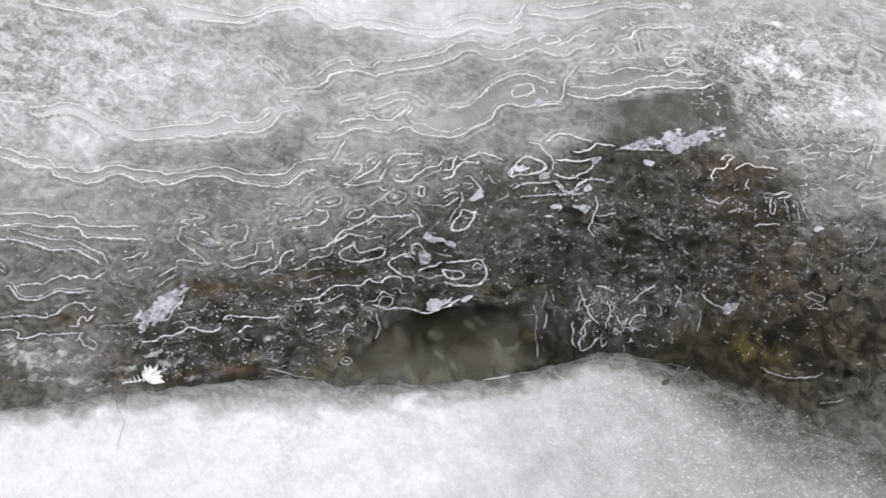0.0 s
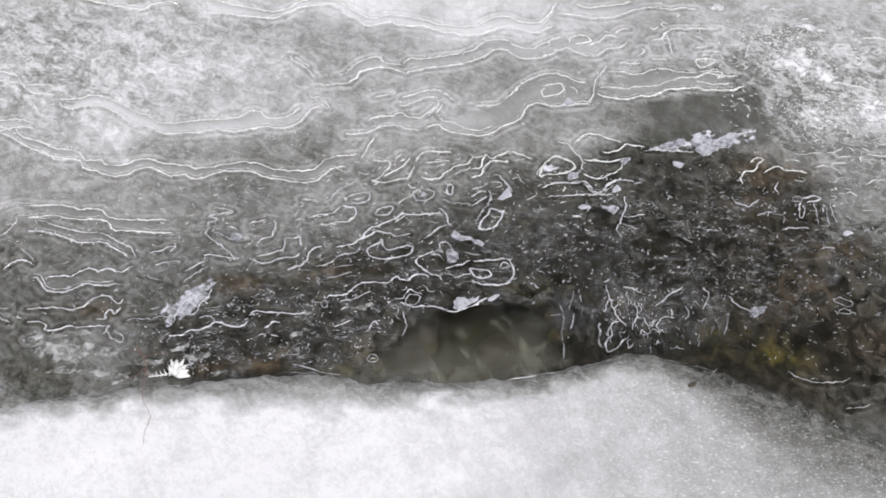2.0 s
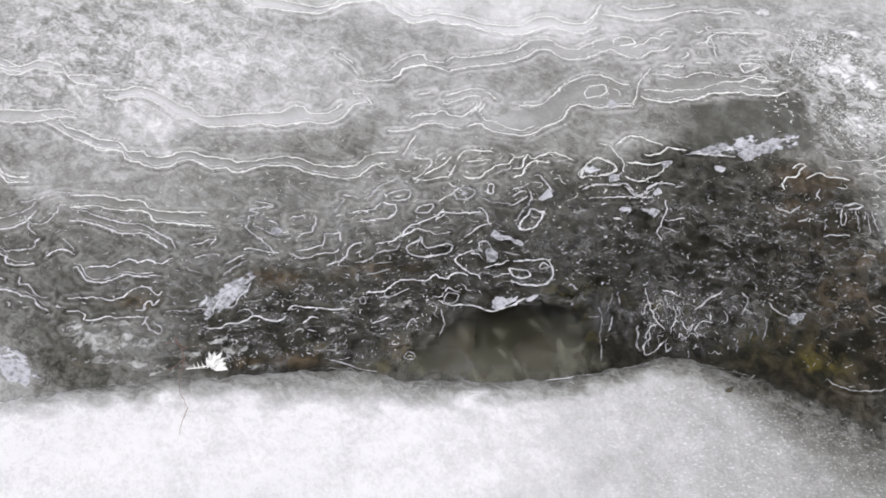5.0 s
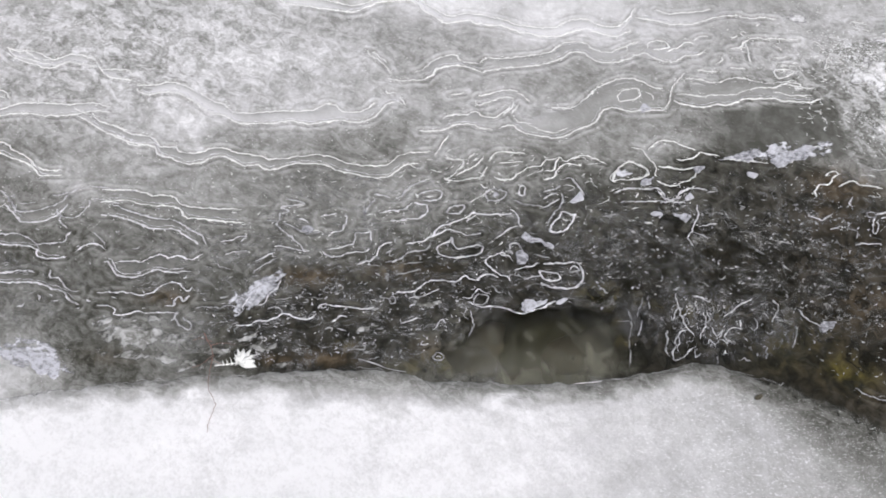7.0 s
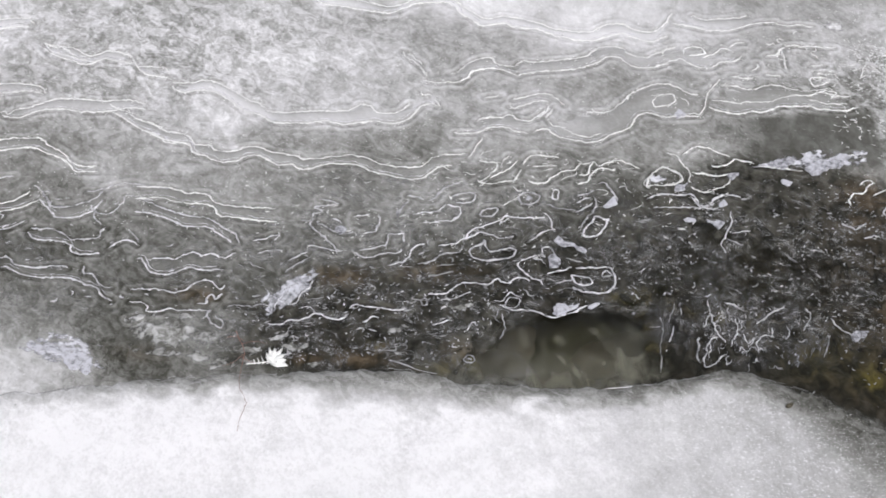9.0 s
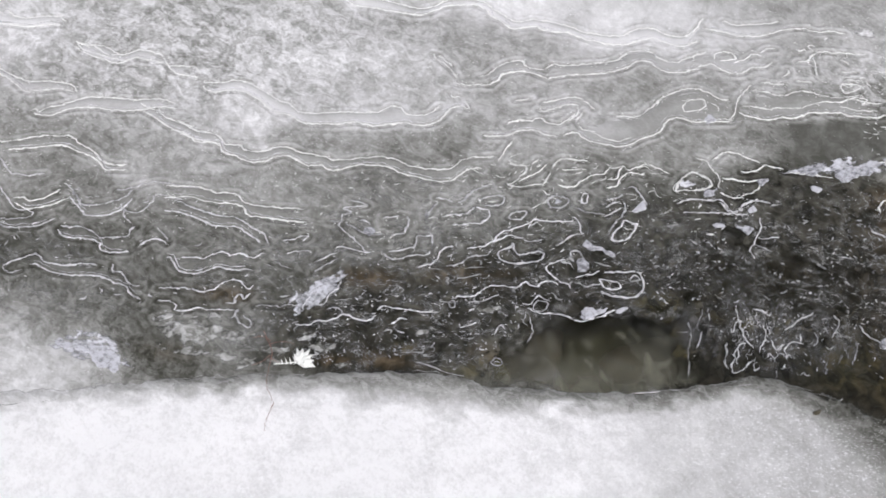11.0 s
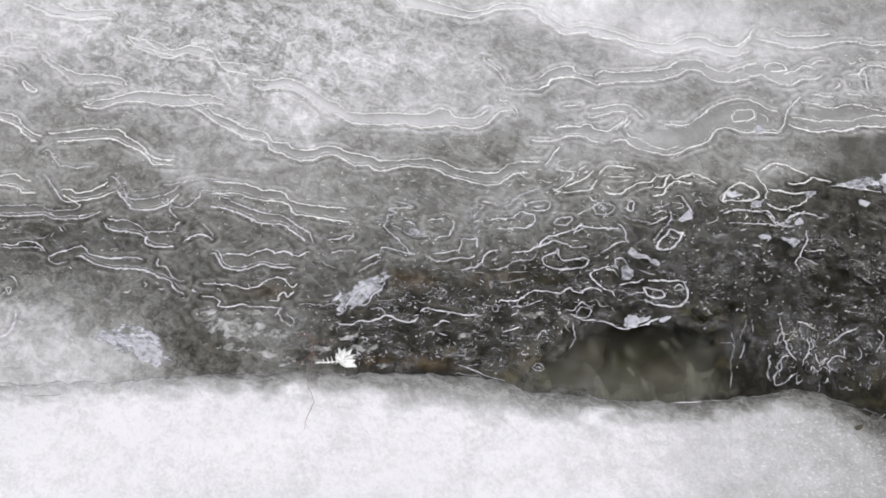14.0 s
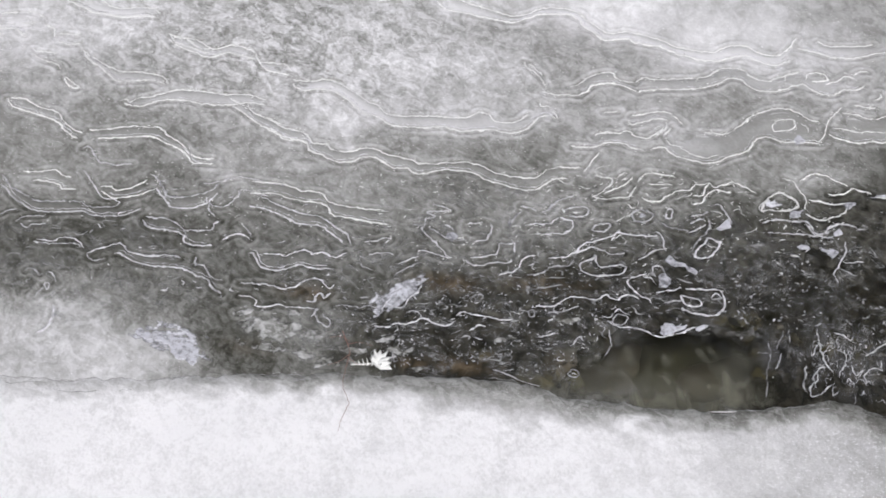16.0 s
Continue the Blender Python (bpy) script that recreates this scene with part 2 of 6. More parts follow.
def ramp_node(nodes, links, value, stops):
    n = nodes.new("ShaderNodeValToRGB")
    e = n.color_ramp.elements
    while len(e) < len(stops):
        e.new(0.5)
    for k, (at, colour) in zip(e, stops):
        k.position, k.color = at, (*colour, 1)
    links.new(value, n.inputs[0])
    return n.outputs[0]


def noise_node(nodes, links, scale, detail=6, rough=0.6, stretch=(1, 1, 1), distort=0.0, turn=0.0):
    tc = nodes.new("ShaderNodeTexCoord")
    mp = nodes.new("ShaderNodeMapping")
    mp.inputs["Scale"].default_value = stretch
    turned = nodes.new("ShaderNodeMapping")
    turned.inputs["Rotation"].default_value = (0, 0, radians(turn))
    links.new(tc.outputs["Object"], turned.inputs["Vector"])
    links.new(turned.outputs[0], mp.inputs["Vector"])
    n = put(nodes, "TexNoise", Scale=scale, Detail=detail, Roughness=rough, Distortion=distort)
    links.new(mp.outputs[0], n.inputs["Vector"])
    return n.outputs["Fac"]


def finish(nodes, links, shader):
    out = nodes.new("ShaderNodeOutputMaterial")
    links.new(shader, out.inputs["Surface"])


ICE_RAMP = [(0.0, (0.006, 0.006, 0.004)), (0.08, (0.079, 0.078, 0.068)), (0.3, (0.300, 0.298, 0.292)), (0.6, (0.60, 0.595, 0.615)),
            (1.0, (0.955, 0.945, 0.985))]


def centred(nodes, links, value, gain):
    return math_node(nodes, links, "MULTIPLY", math_node(nodes, links, "SUBTRACT", value, 0.5), gain)


def sharp(nodes, links, value, low, high):
    """0 below low, 1 above high."""
    n = put(nodes, "MapRange", From_Min=low, From_Max=high)
    n.interpolation_type = "SMOOTHSTEP"
    links.new(value, n.inputs["Value"])
    return n.outputs[0]


def ice_material(name, mottled=1.0, rough=0.25, bump=0.4, fading=False, ramp=ICE_RAMP, holes=0.0, grainy=0.5):
    """Ice clouded by air: its whiteness comes with the mesh, and is broken up by bubbles, veins and frost crystals."""
    m, n, l = material(name)
    cloud, blotch, body = (n.new("ShaderNodeAttribute") for _ in range(3))
    cloud.attribute_name, blotch.attribute_name, body.attribute_name = "cloud", "blotch", "body"
    big = noise_node(n, l, 17, 5, 0.55, (1.1, 0.85, 1), 0.6)
    fine = noise_node(n, l, 260, 5, 0.72, (1.1, 0.8, 1))
    veins = noise_node(n, l, 60, 5, 0.52, (1.1, 0.8, 1), 0.8)
    crystal = noise_node(n, l, 44, 5, 0.58, (0.80, 1.15, 1), 1.3, 40)
    curl = noise_node(n, l, 135, 4, 0.6, (0.85, 1.1, 1), 1.2, 40)
    speck = noise_node(n, l, 330, 2, 0.5)
    dash = noise_node(n, l, 340, 3, 0.6, (0.8, 1.15, 1), 0.3)
    glint = n.new("ShaderNodeAttribute")
    glint.attribute_name = "glint"
    cell = put(n, "TexVoronoi", Scale=230)
    cell.feature = "SMOOTH_F1"
    place = n.new("ShaderNodeTexCoord")
    l.new(place.outputs["Object"], cell.inputs["Vector"])
    curd = math_node(n, l, "MULTIPLY", math_node(n, l, "SUBTRACT", 0.42, cell.outputs["Distance"]), blotch.outputs["Fac"])
    still = n.new("ShaderNodeAttribute")
    still.attribute_name = "still"
    gain = 0.0
    for value in (centred(n, l, big, 0.85 * mottled), centred(n, l, fine, grainy * mottled), math_node(n, l, "MULTIPLY", centred(n, l, veins, 1.0 * mottled), math_node(n, l, "ADD", math_node(n, l, "MULTIPLY", blotch.outputs["Fac"], 0.7), 0.35))):
        gain = math_node(n, l, "ADD", value, gain)
    gain = math_node(n, l, "ADD", math_node(n, l, "MULTIPLY", gain, math_node(n, l, "SUBTRACT", 1.0, still.outputs["Fac"])), 1.0)
    c = math_node(n, l, "MULTIPLY", cloud.outputs["Fac"], gain)
    hard = math_node(n, l, "ADD", math_node(n, l, "MULTIPLY", sharp(n, l, crystal, 0.495, 0.55), 0.75), math_node(n, l, "MULTIPLY", sharp(n, l, curl, 0.47, 0.56), 0.42))
    hard = math_node(n, l, "SUBTRACT", hard, 0.50)
    least = math_node(n, l, "MULTIPLY", c, 0.68)
    c = math_node(n, l, "ADD", c, math_node(n, l, "MULTIPLY", math_node(n, l, "MULTIPLY", hard, blotch.outputs["Fac"]), 0.38))
    c = math_node(n, l, "MAXIMUM", c, least)
    dots = math_node(n, l, "MULTIPLY", sharp(n, l, speck, 0.67, 0.76), 0.32 * mottled)
    c = math_node(n, l, "ADD", c, math_node(n, l, "MULTIPLY", dots, sharp(n, l, cloud.outputs["Fac"], 0.03, 0.25)))
    c = math_node(n, l, "ADD", c, math_node(n, l, "MULTIPLY", curd, 0.30))
    c = math_node(n, l, "ADD", c, math_node(n, l, "MULTIPLY", math_node(n, l, "MULTIPLY", sharp(n, l, dash, 0.55, 0.70), glint.outputs["Fac"]), 0.34))
    c = math_node(n, l, "ADD", c, math_node(n, l, "MULTIPLY", math_node(n, l, "MULTIPLY", math_node(n, l, "SUBTRACT", sharp(n, l, veins, 0.38, 0.72), 0.4), 0.055 * mottled), sharp(n, l, cloud.outputs["Fac"], 0.0, 0.05)))
    colour = ramp_node(n, l, c, ramp)
    silt = n.new("ShaderNodeAttribute")
    silt.attribute_name = "silt"
    brown = n.new("ShaderNodeMix")
    brown.data_type = "RGBA"
    stain = ramp_node(n, l, veins, [(0.35, (0.024, 0.019, 0.011)), (0.5, (0.068, 0.049, 0.028)), (0.7, (0.165, 0.125, 0.085))])
    l.new(math_node(n, l, "MULTIPLY", silt.outputs["Fac"], sharp(n, l, big, 0.22, 0.5)), brown.inputs["Factor"])
    l.new(colour, brown.inputs["A"])
    l.new(stain, brown.inputs["B"])
    algae = n.new("ShaderNodeAttribute")
    algae.attribute_name = "algae"
    olive = n.new("ShaderNodeMix")
    olive.data_type = "RGBA"
    slime = ramp_node(n, l, veins, [(0.35, (0.014, 0.013, 0.004)), (0.5, (0.050, 0.042, 0.012)), (0.72, (0.16, 0.13, 0.03))])
    l.new(math_node(n, l, "MULTIPLY", algae.outputs["Fac"], sharp(n, l, big, 0.3, 0.6)), olive.inputs["Factor"])
    l.new(brown.outputs["Result"], olive.inputs["A"])
    l.new(slime, olive.inputs["B"])
    colour = olive.outputs["Result"]
    p = put(n, "BsdfPrincipled", Roughness=rough, IOR=1.31)
    l.new(colour, p.inputs["Base Color"])
    bp = put(n, "Bump", Strength=bump, Distance=0.0012)
    l.new(math_node(n, l, "ADD", math_node(n, l, "ADD", big, veins), fine), bp.inputs["Height"])
    l.new(bp.outputs[0], p.inputs["Normal"])
    if not fading:
        finish(n, l, p.outputs[0])
        return m
    t = put(n, "BsdfTransparent", Color=(1, 1, 1, 1))
    mix = n.new("ShaderNodeMixShader")
    edge = math_node(n, l, "ADD", body.outputs["Fac"], math_node(n, l, "ADD", centred(n, l, veins, 1.6), centred(n, l, big, 1.6)))
    edge = math_node(n, l, "ADD", edge, math_node(n, l, "MULTIPLY", centred(n, l, noise_node(n, l, 150, 4, 0.65, (0.8, 1.1, 1), 0.8), 1.0), holes))
    l.new(sharp(n, l, edge, 0.0, 1.0), mix.inputs[0])
    l.new(t.outputs[0], mix.inputs[1])
    l.new(p.outputs[0], mix.inputs[2])
    finish(n, l, mix.outputs[0])
    return m


def churn_material(name, scale, stretch, turn, low, high, much, wispy=1.0):
    """Frozen foam and churned thin ice over dark water: curled ridges, lumps and specks in greys, ragged and clear between."""
    m, n, l = material(name)
    body = n.new("ShaderNodeAttribute")
    body.attribute_name = "body"
    tc = n.new("ShaderNodeTexCoord")
    mp = n.new("ShaderNodeMapping")
    mp.inputs["Scale"].default_value, mp.inputs["Rotation"].default_value = stretch, (0, 0, radians(turn))
    l.new(tc.outputs["Object"], mp.inputs["Vector"])
    swirl = put(n, "TexNoise", Scale=scale * 0.3, Detail=2, Roughness=0.5)
    l.new(mp.outputs[0], swirl.inputs["Vector"])
    shift = n.new("ShaderNodeVectorMath")
    shift.operation = "MULTIPLY_ADD"
    shift.inputs[1].default_value = (2.6 / scale, 2.6 / scale, 0)
    l.new(swirl.outputs["Color"], shift.inputs[0])
    l.new(mp.outputs[0], shift.inputs[2])

    def noise_at(k, detail, rough):
        q = put(n, "TexNoise", Scale=scale * k, Detail=detail, Roughness=rough)
        l.new(shift.outputs[0], q.inputs["Vector"])
        return q.outputs["Fac"]

    def ridge(value, width):
        off = math_node(n, l, "ABSOLUTE", math_node(n, l, "SUBTRACT", value, 0.5), 0)
        return math_node(n, l, "SUBTRACT", 1.0, sharp(n, l, off, width * 0.2, width))

    def times(a, b):
        return math_node(n, l, "MULTIPLY", a, b)
    where = sharp(n, l, noise_at(0.55, 4, 0.62), 0.44, 0.62)
    lit = sharp(n, l, noise_at(0.6, 4, 0.65), 0.45, 0.62)
    curls = times(times(ridge(noise_at(1.1, 3, 0.5), 0.045), lit), 0.55 * wispy)
    wisps = times(times(ridge(noise_at(2.3, 4, 0.55), 0.055), where), 0.62 * wispy)
    lumps = times(times(sharp(n, l, noise_at(1.7, 6, 0.68), 0.50, 0.66), where), 0.80)
    veil = times(where, times(sharp(n, l, noise_at(3.2, 5, 0.7), 0.45, 0.70), 0.22))
    specks = times(sharp(n, l, noise_at(6.5, 2, 0.5), 0.60, 0.70), times(lit, 1.0))
    thick = math_node(n, l, "MAXIMUM", math_node(n, l, "MAXIMUM", curls, wisps), math_node(n, l, "MAXIMUM", lumps, math_node(n, l, "MAXIMUM", veil, specks)))
    thick = times(thick, times(body.outputs["Fac"], much))
    colour = ramp_node(n, l, noise_at(2.6, 4, 0.65), [(0.34, low), (0.66, high)])
    d = put(n, "BsdfPrincipled", Roughness=0.28, IOR=1.31)
    l.new(colour, d.inputs["Base Color"])
    bp = put(n, "Bump", Strength=0.6, Distance=0.0012)
    l.new(thick, bp.inputs["Height"])
    l.new(bp.outputs[0], d.inputs["Normal"])
    t = put(n, "BsdfTransparent", Color=(1, 1, 1, 1))
    mix = n.new("ShaderNodeMixShader")
    l.new(thick, mix.inputs[0])
    l.new(t.outputs[0], mix.inputs[1])
    l.new(d.outputs[0], mix.inputs[2])
    finish(n, l, mix.outputs[0])
    return m


def plain_material(name, low, high, scale, rough=0.5, bump=0.3, ior=1.31, distance=0.0006, span=(0.28, 0.72)):
    """A surface whose colour wanders between two tones."""
    m, n, l = material(name)
    a, b = noise_node(n, l, scale, 7, 0.65), noise_node(n, l, scale * 5.3, 4, 0.6)
    mixed = math_node(n, l, "ADD", math_node(n, l, "MULTIPLY", a, 0.7), math_node(n, l, "MULTIPLY", b, 0.3))
    info = n.new("ShaderNodeObjectInfo")
    island = n.new("ShaderNodeNewGeometry")
    shift = math_node(n, l, "ADD", math_node(n, l, "MULTIPLY", info.outputs["Random"], 0.16),
                      math_node(n, l, "MULTIPLY", island.outputs["Random Per Island"], 0.22))
    value = math_node(n, l, "ADD", math_node(n, l, "SUBTRACT", shift, 0.19), mixed)
    colour = ramp_node(n, l, value, [(span[0], low), (span[1], high)])
    p = put(n, "BsdfPrincipled", Roughness=rough, IOR=ior)
    l.new(colour, p.inputs["Base Color"])
    bp = put(n, "Bump", Strength=bump, Distance=distance)
    l.new(mixed, bp.inputs["Height"])
    l.new(bp.outputs[0], p.inputs["Normal"])
    finish(n, l, p.outputs[0])
    return m


def water_material(name, tint, rough=0.02):
    """Clear brown brook water: it mirrors the sky by its angle and lets the bed through."""
    m, n, l = material(name)
    through_it = put(n, "BsdfTransparent", Color=(*tint, 1))
    gloss = put(n, "BsdfGlossy", Color=(1, 1, 1, 1), Roughness=rough)
    fr = put(n, "Fresnel", IOR=1.33)
    ripple = noise_node(n, l, 120, 4, 0.6, (0.6, 1.6, 1), 0.8)
    bp = put(n, "Bump", Strength=0.25, Distance=0.0008)
    l.new(ripple, bp.inputs["Height"])
    l.new(bp.outputs[0], gloss.inputs["Normal"])
    l.new(bp.outputs[0], fr.inputs["Normal"])
    mix = n.new("ShaderNodeMixShader")
    l.new(fr.outputs[0], mix.inputs[0])
    l.new(through_it.outputs[0], mix.inputs[1])
    l.new(gloss.outputs[0], mix.inputs[2])
    finish(n, l, mix.outputs[0])
    return m


def haze_material(name, colour, most):
    """Thin milky ice under water, with soft ragged holes."""
    m, n, l = material(name)
    body = n.new("ShaderNodeAttribute")
    body.attribute_name = "body"
    a = noise_node(n, l, 26, 5, 0.55, (1.5, 0.7, 1), 1.2)
    thick = math_node(n, l, "MULTIPLY", body.outputs["Fac"], math_node(n, l, "ADD", math_node(n, l, "MULTIPLY", sharp(n, l, a, 0.30, 0.78), most), 0.40))
    d = put(n, "BsdfDiffuse", Color=(*colour, 1))
    t = put(n, "BsdfTransparent", Color=(1, 1, 1, 1))
    mix = n.new("ShaderNodeMixShader")
    l.new(thick, mix.inputs[0])
    l.new(t.outputs[0], mix.inputs[1])
    l.new(d.outputs[0], mix.inputs[2])
    finish(n, l, mix.outputs[0])
    return m


SHEET_ICE = ice_material("clouded_ice", fading=True)
BAND_ICE = ice_material("band_ice", 0.30, 0.2, 0.3, True)
SHELF_ICE = ice_material("snowy_ice", 0.36, 0.5, 1.0, True, grainy=1.7)
# white of the rims and cords: frost plus sky glints put into the colour
RIM_ICE = plain_material("white_rim_ice", (0.64, 0.64, 0.65), (0.95, 0.95, 0.96), 130, 0.25, 0.3, 1.31, 0.0006, (0.34, 0.62))
LACE_ICE = plain_material("grey_lace_ice", (0.03, 0.03, 0.028), (0.52, 0.52, 0.54), 70, 0.25, 0.4)
CORD_ICE = plain_material("pale_cord_ice", (0.14, 0.14, 0.15), (0.82, 0.81, 0.87), 130, 0.2, 0.3, 1.31, 0.0006, (0.33, 0.62))
FLAKE_ICE = plain_material("frost_flakes", (0.75, 0.76, 0.79), (0.95, 0.95, 0.97), 200, 0.35, 0.3)
PLATE_ICE = plain_material("bluish_plate_ice", (0.11, 0.11, 0.122), (0.60, 0.60, 0.67), 210, 0.2, 0.5, 1.31, 0.0012, (0.36, 0.56))
DIM_ICE = plain_material("grey_cord_ice", (0.09, 0.09, 0.093), (0.74, 0.735, 0.78), 120, 0.2, 0.3, 1.31, 0.0006, (0.34, 0.64))
# pale blue of sky reflections on smooth ice, put into the base colour
BLUE_RAMP = [(0.0, (0.03, 0.03, 0.035)), (0.3, (0.32, 0.32, 0.35)), (0.6, (0.63, 0.63, 0.70)), (1.0, (0.90, 0.90, 0.96))]
SMOOTH_ICE = ice_material("mirrored_sky_ice", 1.1, 0.12, 0.2, True, BLUE_RAMP, 3.0)
CLEAR_ICE = churn_material("clear_churned_ice", 62, (0.8, 1.15, 1), 8, (0.10, 0.10, 0.098), (0.66, 0.655, 0.68), 0.72)
CURTAIN_ICE = churn_material("clear_curtain_ice", 70, (1.5, 0.6, 1), 12, (0.10, 0.10, 0.105), (0.50, 0.495, 0.53), 0.75)
FOAM = churn_material("running_foam", 60, (0.8, 1.1, 1), 14, (0.085, 0.085, 0.083), (0.66, 0.655, 0.67), 0.60)
WATER = water_material("brook_water", (0.86, 0.845, 0.79))
HAZE = haze_material("milky_ice", (0.40, 0.405, 0.375), 0.55)
BED = plain_material("brown_gravel_bed", (0.014, 0.014, 0.007), (0.078, 0.076, 0.042), 38, 0.9, 0.8, 1.4, 0.004)
STONE = plain_material("wet_dark_stone", (0.035, 0.031, 0.022), (0.16, 0.14, 0.10), 60, 0.6, 0.6, 1.4, 0.002)
RUST = plain_material("rusty_stone", (0.04, 0.024, 0.013), (0.17, 0.095, 0.05), 60, 0.7, 0.6, 1.4, 0.002)
MOSS = plain_material("mossy_stone", (0.035, 0.035, 0.008), (0.19, 0.17, 0.03), 70, 0.8, 0.6, 1.4, 0.002)
SNOW = plain_material("snow", (0.78, 0.79, 0.82), (0.9, 0.9, 0.93), 12, 0.8, 0.5, 1.31, 0.01)
LEAF = plain_material("frosted_leaf", (0.82, 0.82, 0.82), (0.95, 0.95, 0.95), 200, 0.6, 0.4)
BARK = plain_material("red_brown_bark", (0.14, 0.065, 0.055), (0.36, 0.21, 0.18), 300, 0.7, 0.4)

# ---- ground: snow-covered banks with the brook's bed sunk between them, out to the horizon ----
gx = np.concatenate([-np.geomspace(900, 1.6, 40), np.linspace(-1.5, 1.5, 241), np.geomspace(1.6, 900, 40)])
gy = np.concatenate([-np.geomspace(900, 1.2, 40), np.linspace(-1.1, 3.9, 401), np.geomspace(4, 900, 40)])
GX, GY = np.meshgrid(gx, gy)
bed = step(-0.9, -0.2, GY) * (1 - step(2.9, 3.6, GY))
far = step(3, 60, np.hypot(GX, GY))
GZ = (1 - bed) * (0.0 + 0.05 * fractal(GX * 0.6, GY * 0.6, 8) * (1 - far)) - bed * (0.075 - 0.03 * fractal(GX * 6, GY * 8, 9, 4)) + far * 1.5 * fractal(GX * 0.02, GY * 0.02, 10, 2)
ground = sheet_mesh("ground", GX, GY, GZ, SNOW)
ground.data.materials.append(BED)
centre = (bed[:-1, :-1] > 0.5).ravel()
ground.data.polygons.foreach_set("material_index", centre.astype(np.int32))
tagged(ground, "snow-covered banks with a dark gravelly brook bed between", "ground", kind="structure")

# ---- brook water ----
wx, wy = spread(-0.72, 0.76, 0.0017, -40, 40, 40), spread(1.0, 1.72, 0.0017, -0.5, 3.3, 16)
WX, WY = np.meshgrid(wx, wy)
rush = np.exp(-(((WX - 0.33) / 0.20) ** 2 + ((WY - 1.47) / 0.11) ** 2)) + 0.7 * np.exp(-(((WX - 0.56) / 0.12) ** 2 + ((WY - 1.42) / 0.12) ** 2))
calm = 1 - 0.85 * np.exp(-(((WX - 0.14) / 0.09) ** 2 + ((WY - 1.36) / 0.045) ** 2) ** 2)
bend = WX + 0.03 * grain(WX * 9, WY * 9, 31)
WZ = -0.006 + calm * (0.0012 * fractal(bend * 28, WY * 60, 30, 3) + rush * 0.0026 * fractal(bend * 34, (WY + 0.25 * WX) * 85, 33, 4, 0.6))
tagged(sheet_mesh("water", WX, WY, WZ, WATER), "dark clear brook water, rippled where it runs open", "water", kind="structure")

# ---- old water lines on the ice: bands with a frozen edge on each side, white partly for its glints, and single curling rims ----
BAND_LINES, RIM_LINES, PLATES = [], [], []


def ice_band(upper, lower):
    BAND_LINES.append((upper, lower))


def ice_rim(points, closed=False, weight=1.0):
    RIM_LINES.append((points, closed, weight))


def ice_plate(outline):
    PLATES.append(outline)


ice_band([(-0.3364, 1.9401), (-0.308, 1.9311), (-0.2728, 1.9208), (-0.2412, 1.9128)],
         [(-0.3362, 1.9368), (-0.3077, 1.9268), (-0.2725, 1.9154), (-0.241, 1.9074), (-0.2276, 1.9165), (-0.207, 1.9209), (-0.1949, 1.9128)])
ice_band([(-0.169, 1.93), (-0.1409, 1.9178), (-0.1046, 1.9053), (-0.0781, 1.8987), (-0.0608, 1.9065), (-0.0433, 1.9176), (-0.0223, 1.9221), (0.0021, 1.9166), (0.0123, 1.9052), (0.026, 1.8938), (0.0396, 1.8824), (0.0536, 1.886), (0.0676, 1.8886), (0.1088, 1.877), (0.1292, 1.8675), (0.1666, 1.8657), (0.1782, 1.8726), (0.1927, 1.8816), (0.2103, 1.8829), (0.2269, 1.8714), (0.2477, 1.8704), (0.2619, 1.8881), (0.2706, 1.9061)],
         [(-0.172, 1.9139), (-0.1613, 1.9004), (-0.137, 1.8961), (-0.1044, 1.8903), (-0.0781, 1.8869), (-0.0643, 1.8937), (-0.0469, 1.9069), (-0.0295, 1.9093), (-0.012, 1.9118), (0.0039, 1.9034), (0.0086, 1.8924), (0.0223, 1.8832), (0.0358, 1.8698), (0.0497, 1.8712), (0.0637, 1.8759), (0.0738, 1.8701), (0.1083, 1.8653), (0.1252, 1.857), (0.149, 1.8506), (0.1655, 1.8488), (0.1802, 1.8523), (0.1982, 1.861), (0.2122, 1.8625), (0.2256, 1.8555), (0.2426, 1.8515), (0.255, 1.8583), (0.2632, 1.8643)])
ice_band([(-0.327, 1.7455), (-0.3086, 1.7456), (-0.2827, 1.7512), (-0.2555, 1.7362), (-0.235, 1.7206), (-0.2203, 1.7151), (-0.2114, 1.7041), (-0.1917, 1.7012), (-0.1625, 1.7055), (-0.1363, 1.7062), (-0.1135, 1.7108), (-0.1024, 1.7209), (-0.0905, 1.7174), (-0.0806, 1.7073), (-0.0576, 1.711), (-0.0457, 1.726)],
         [(-0.3265, 1.7387), (-0.314, 1.7293), (-0.2947, 1.7332), (-0.2749, 1.7313), (-0.2578, 1.7188), (-0.2372, 1.7006), (-0.2208, 1.6969), (-0.2008, 1.6845), (-0.1683, 1.6848), (-0.1425, 1.6892), (-0.1196, 1.6853), (-0.0968, 1.6908), (-0.0838, 1.693), (-0.0674, 1.6903), (-0.0511, 1.6953), (-0.0412, 1.7063), (-0.0312, 1.7223), (-0.0212, 1.7267), (-0.0113, 1.7214)])
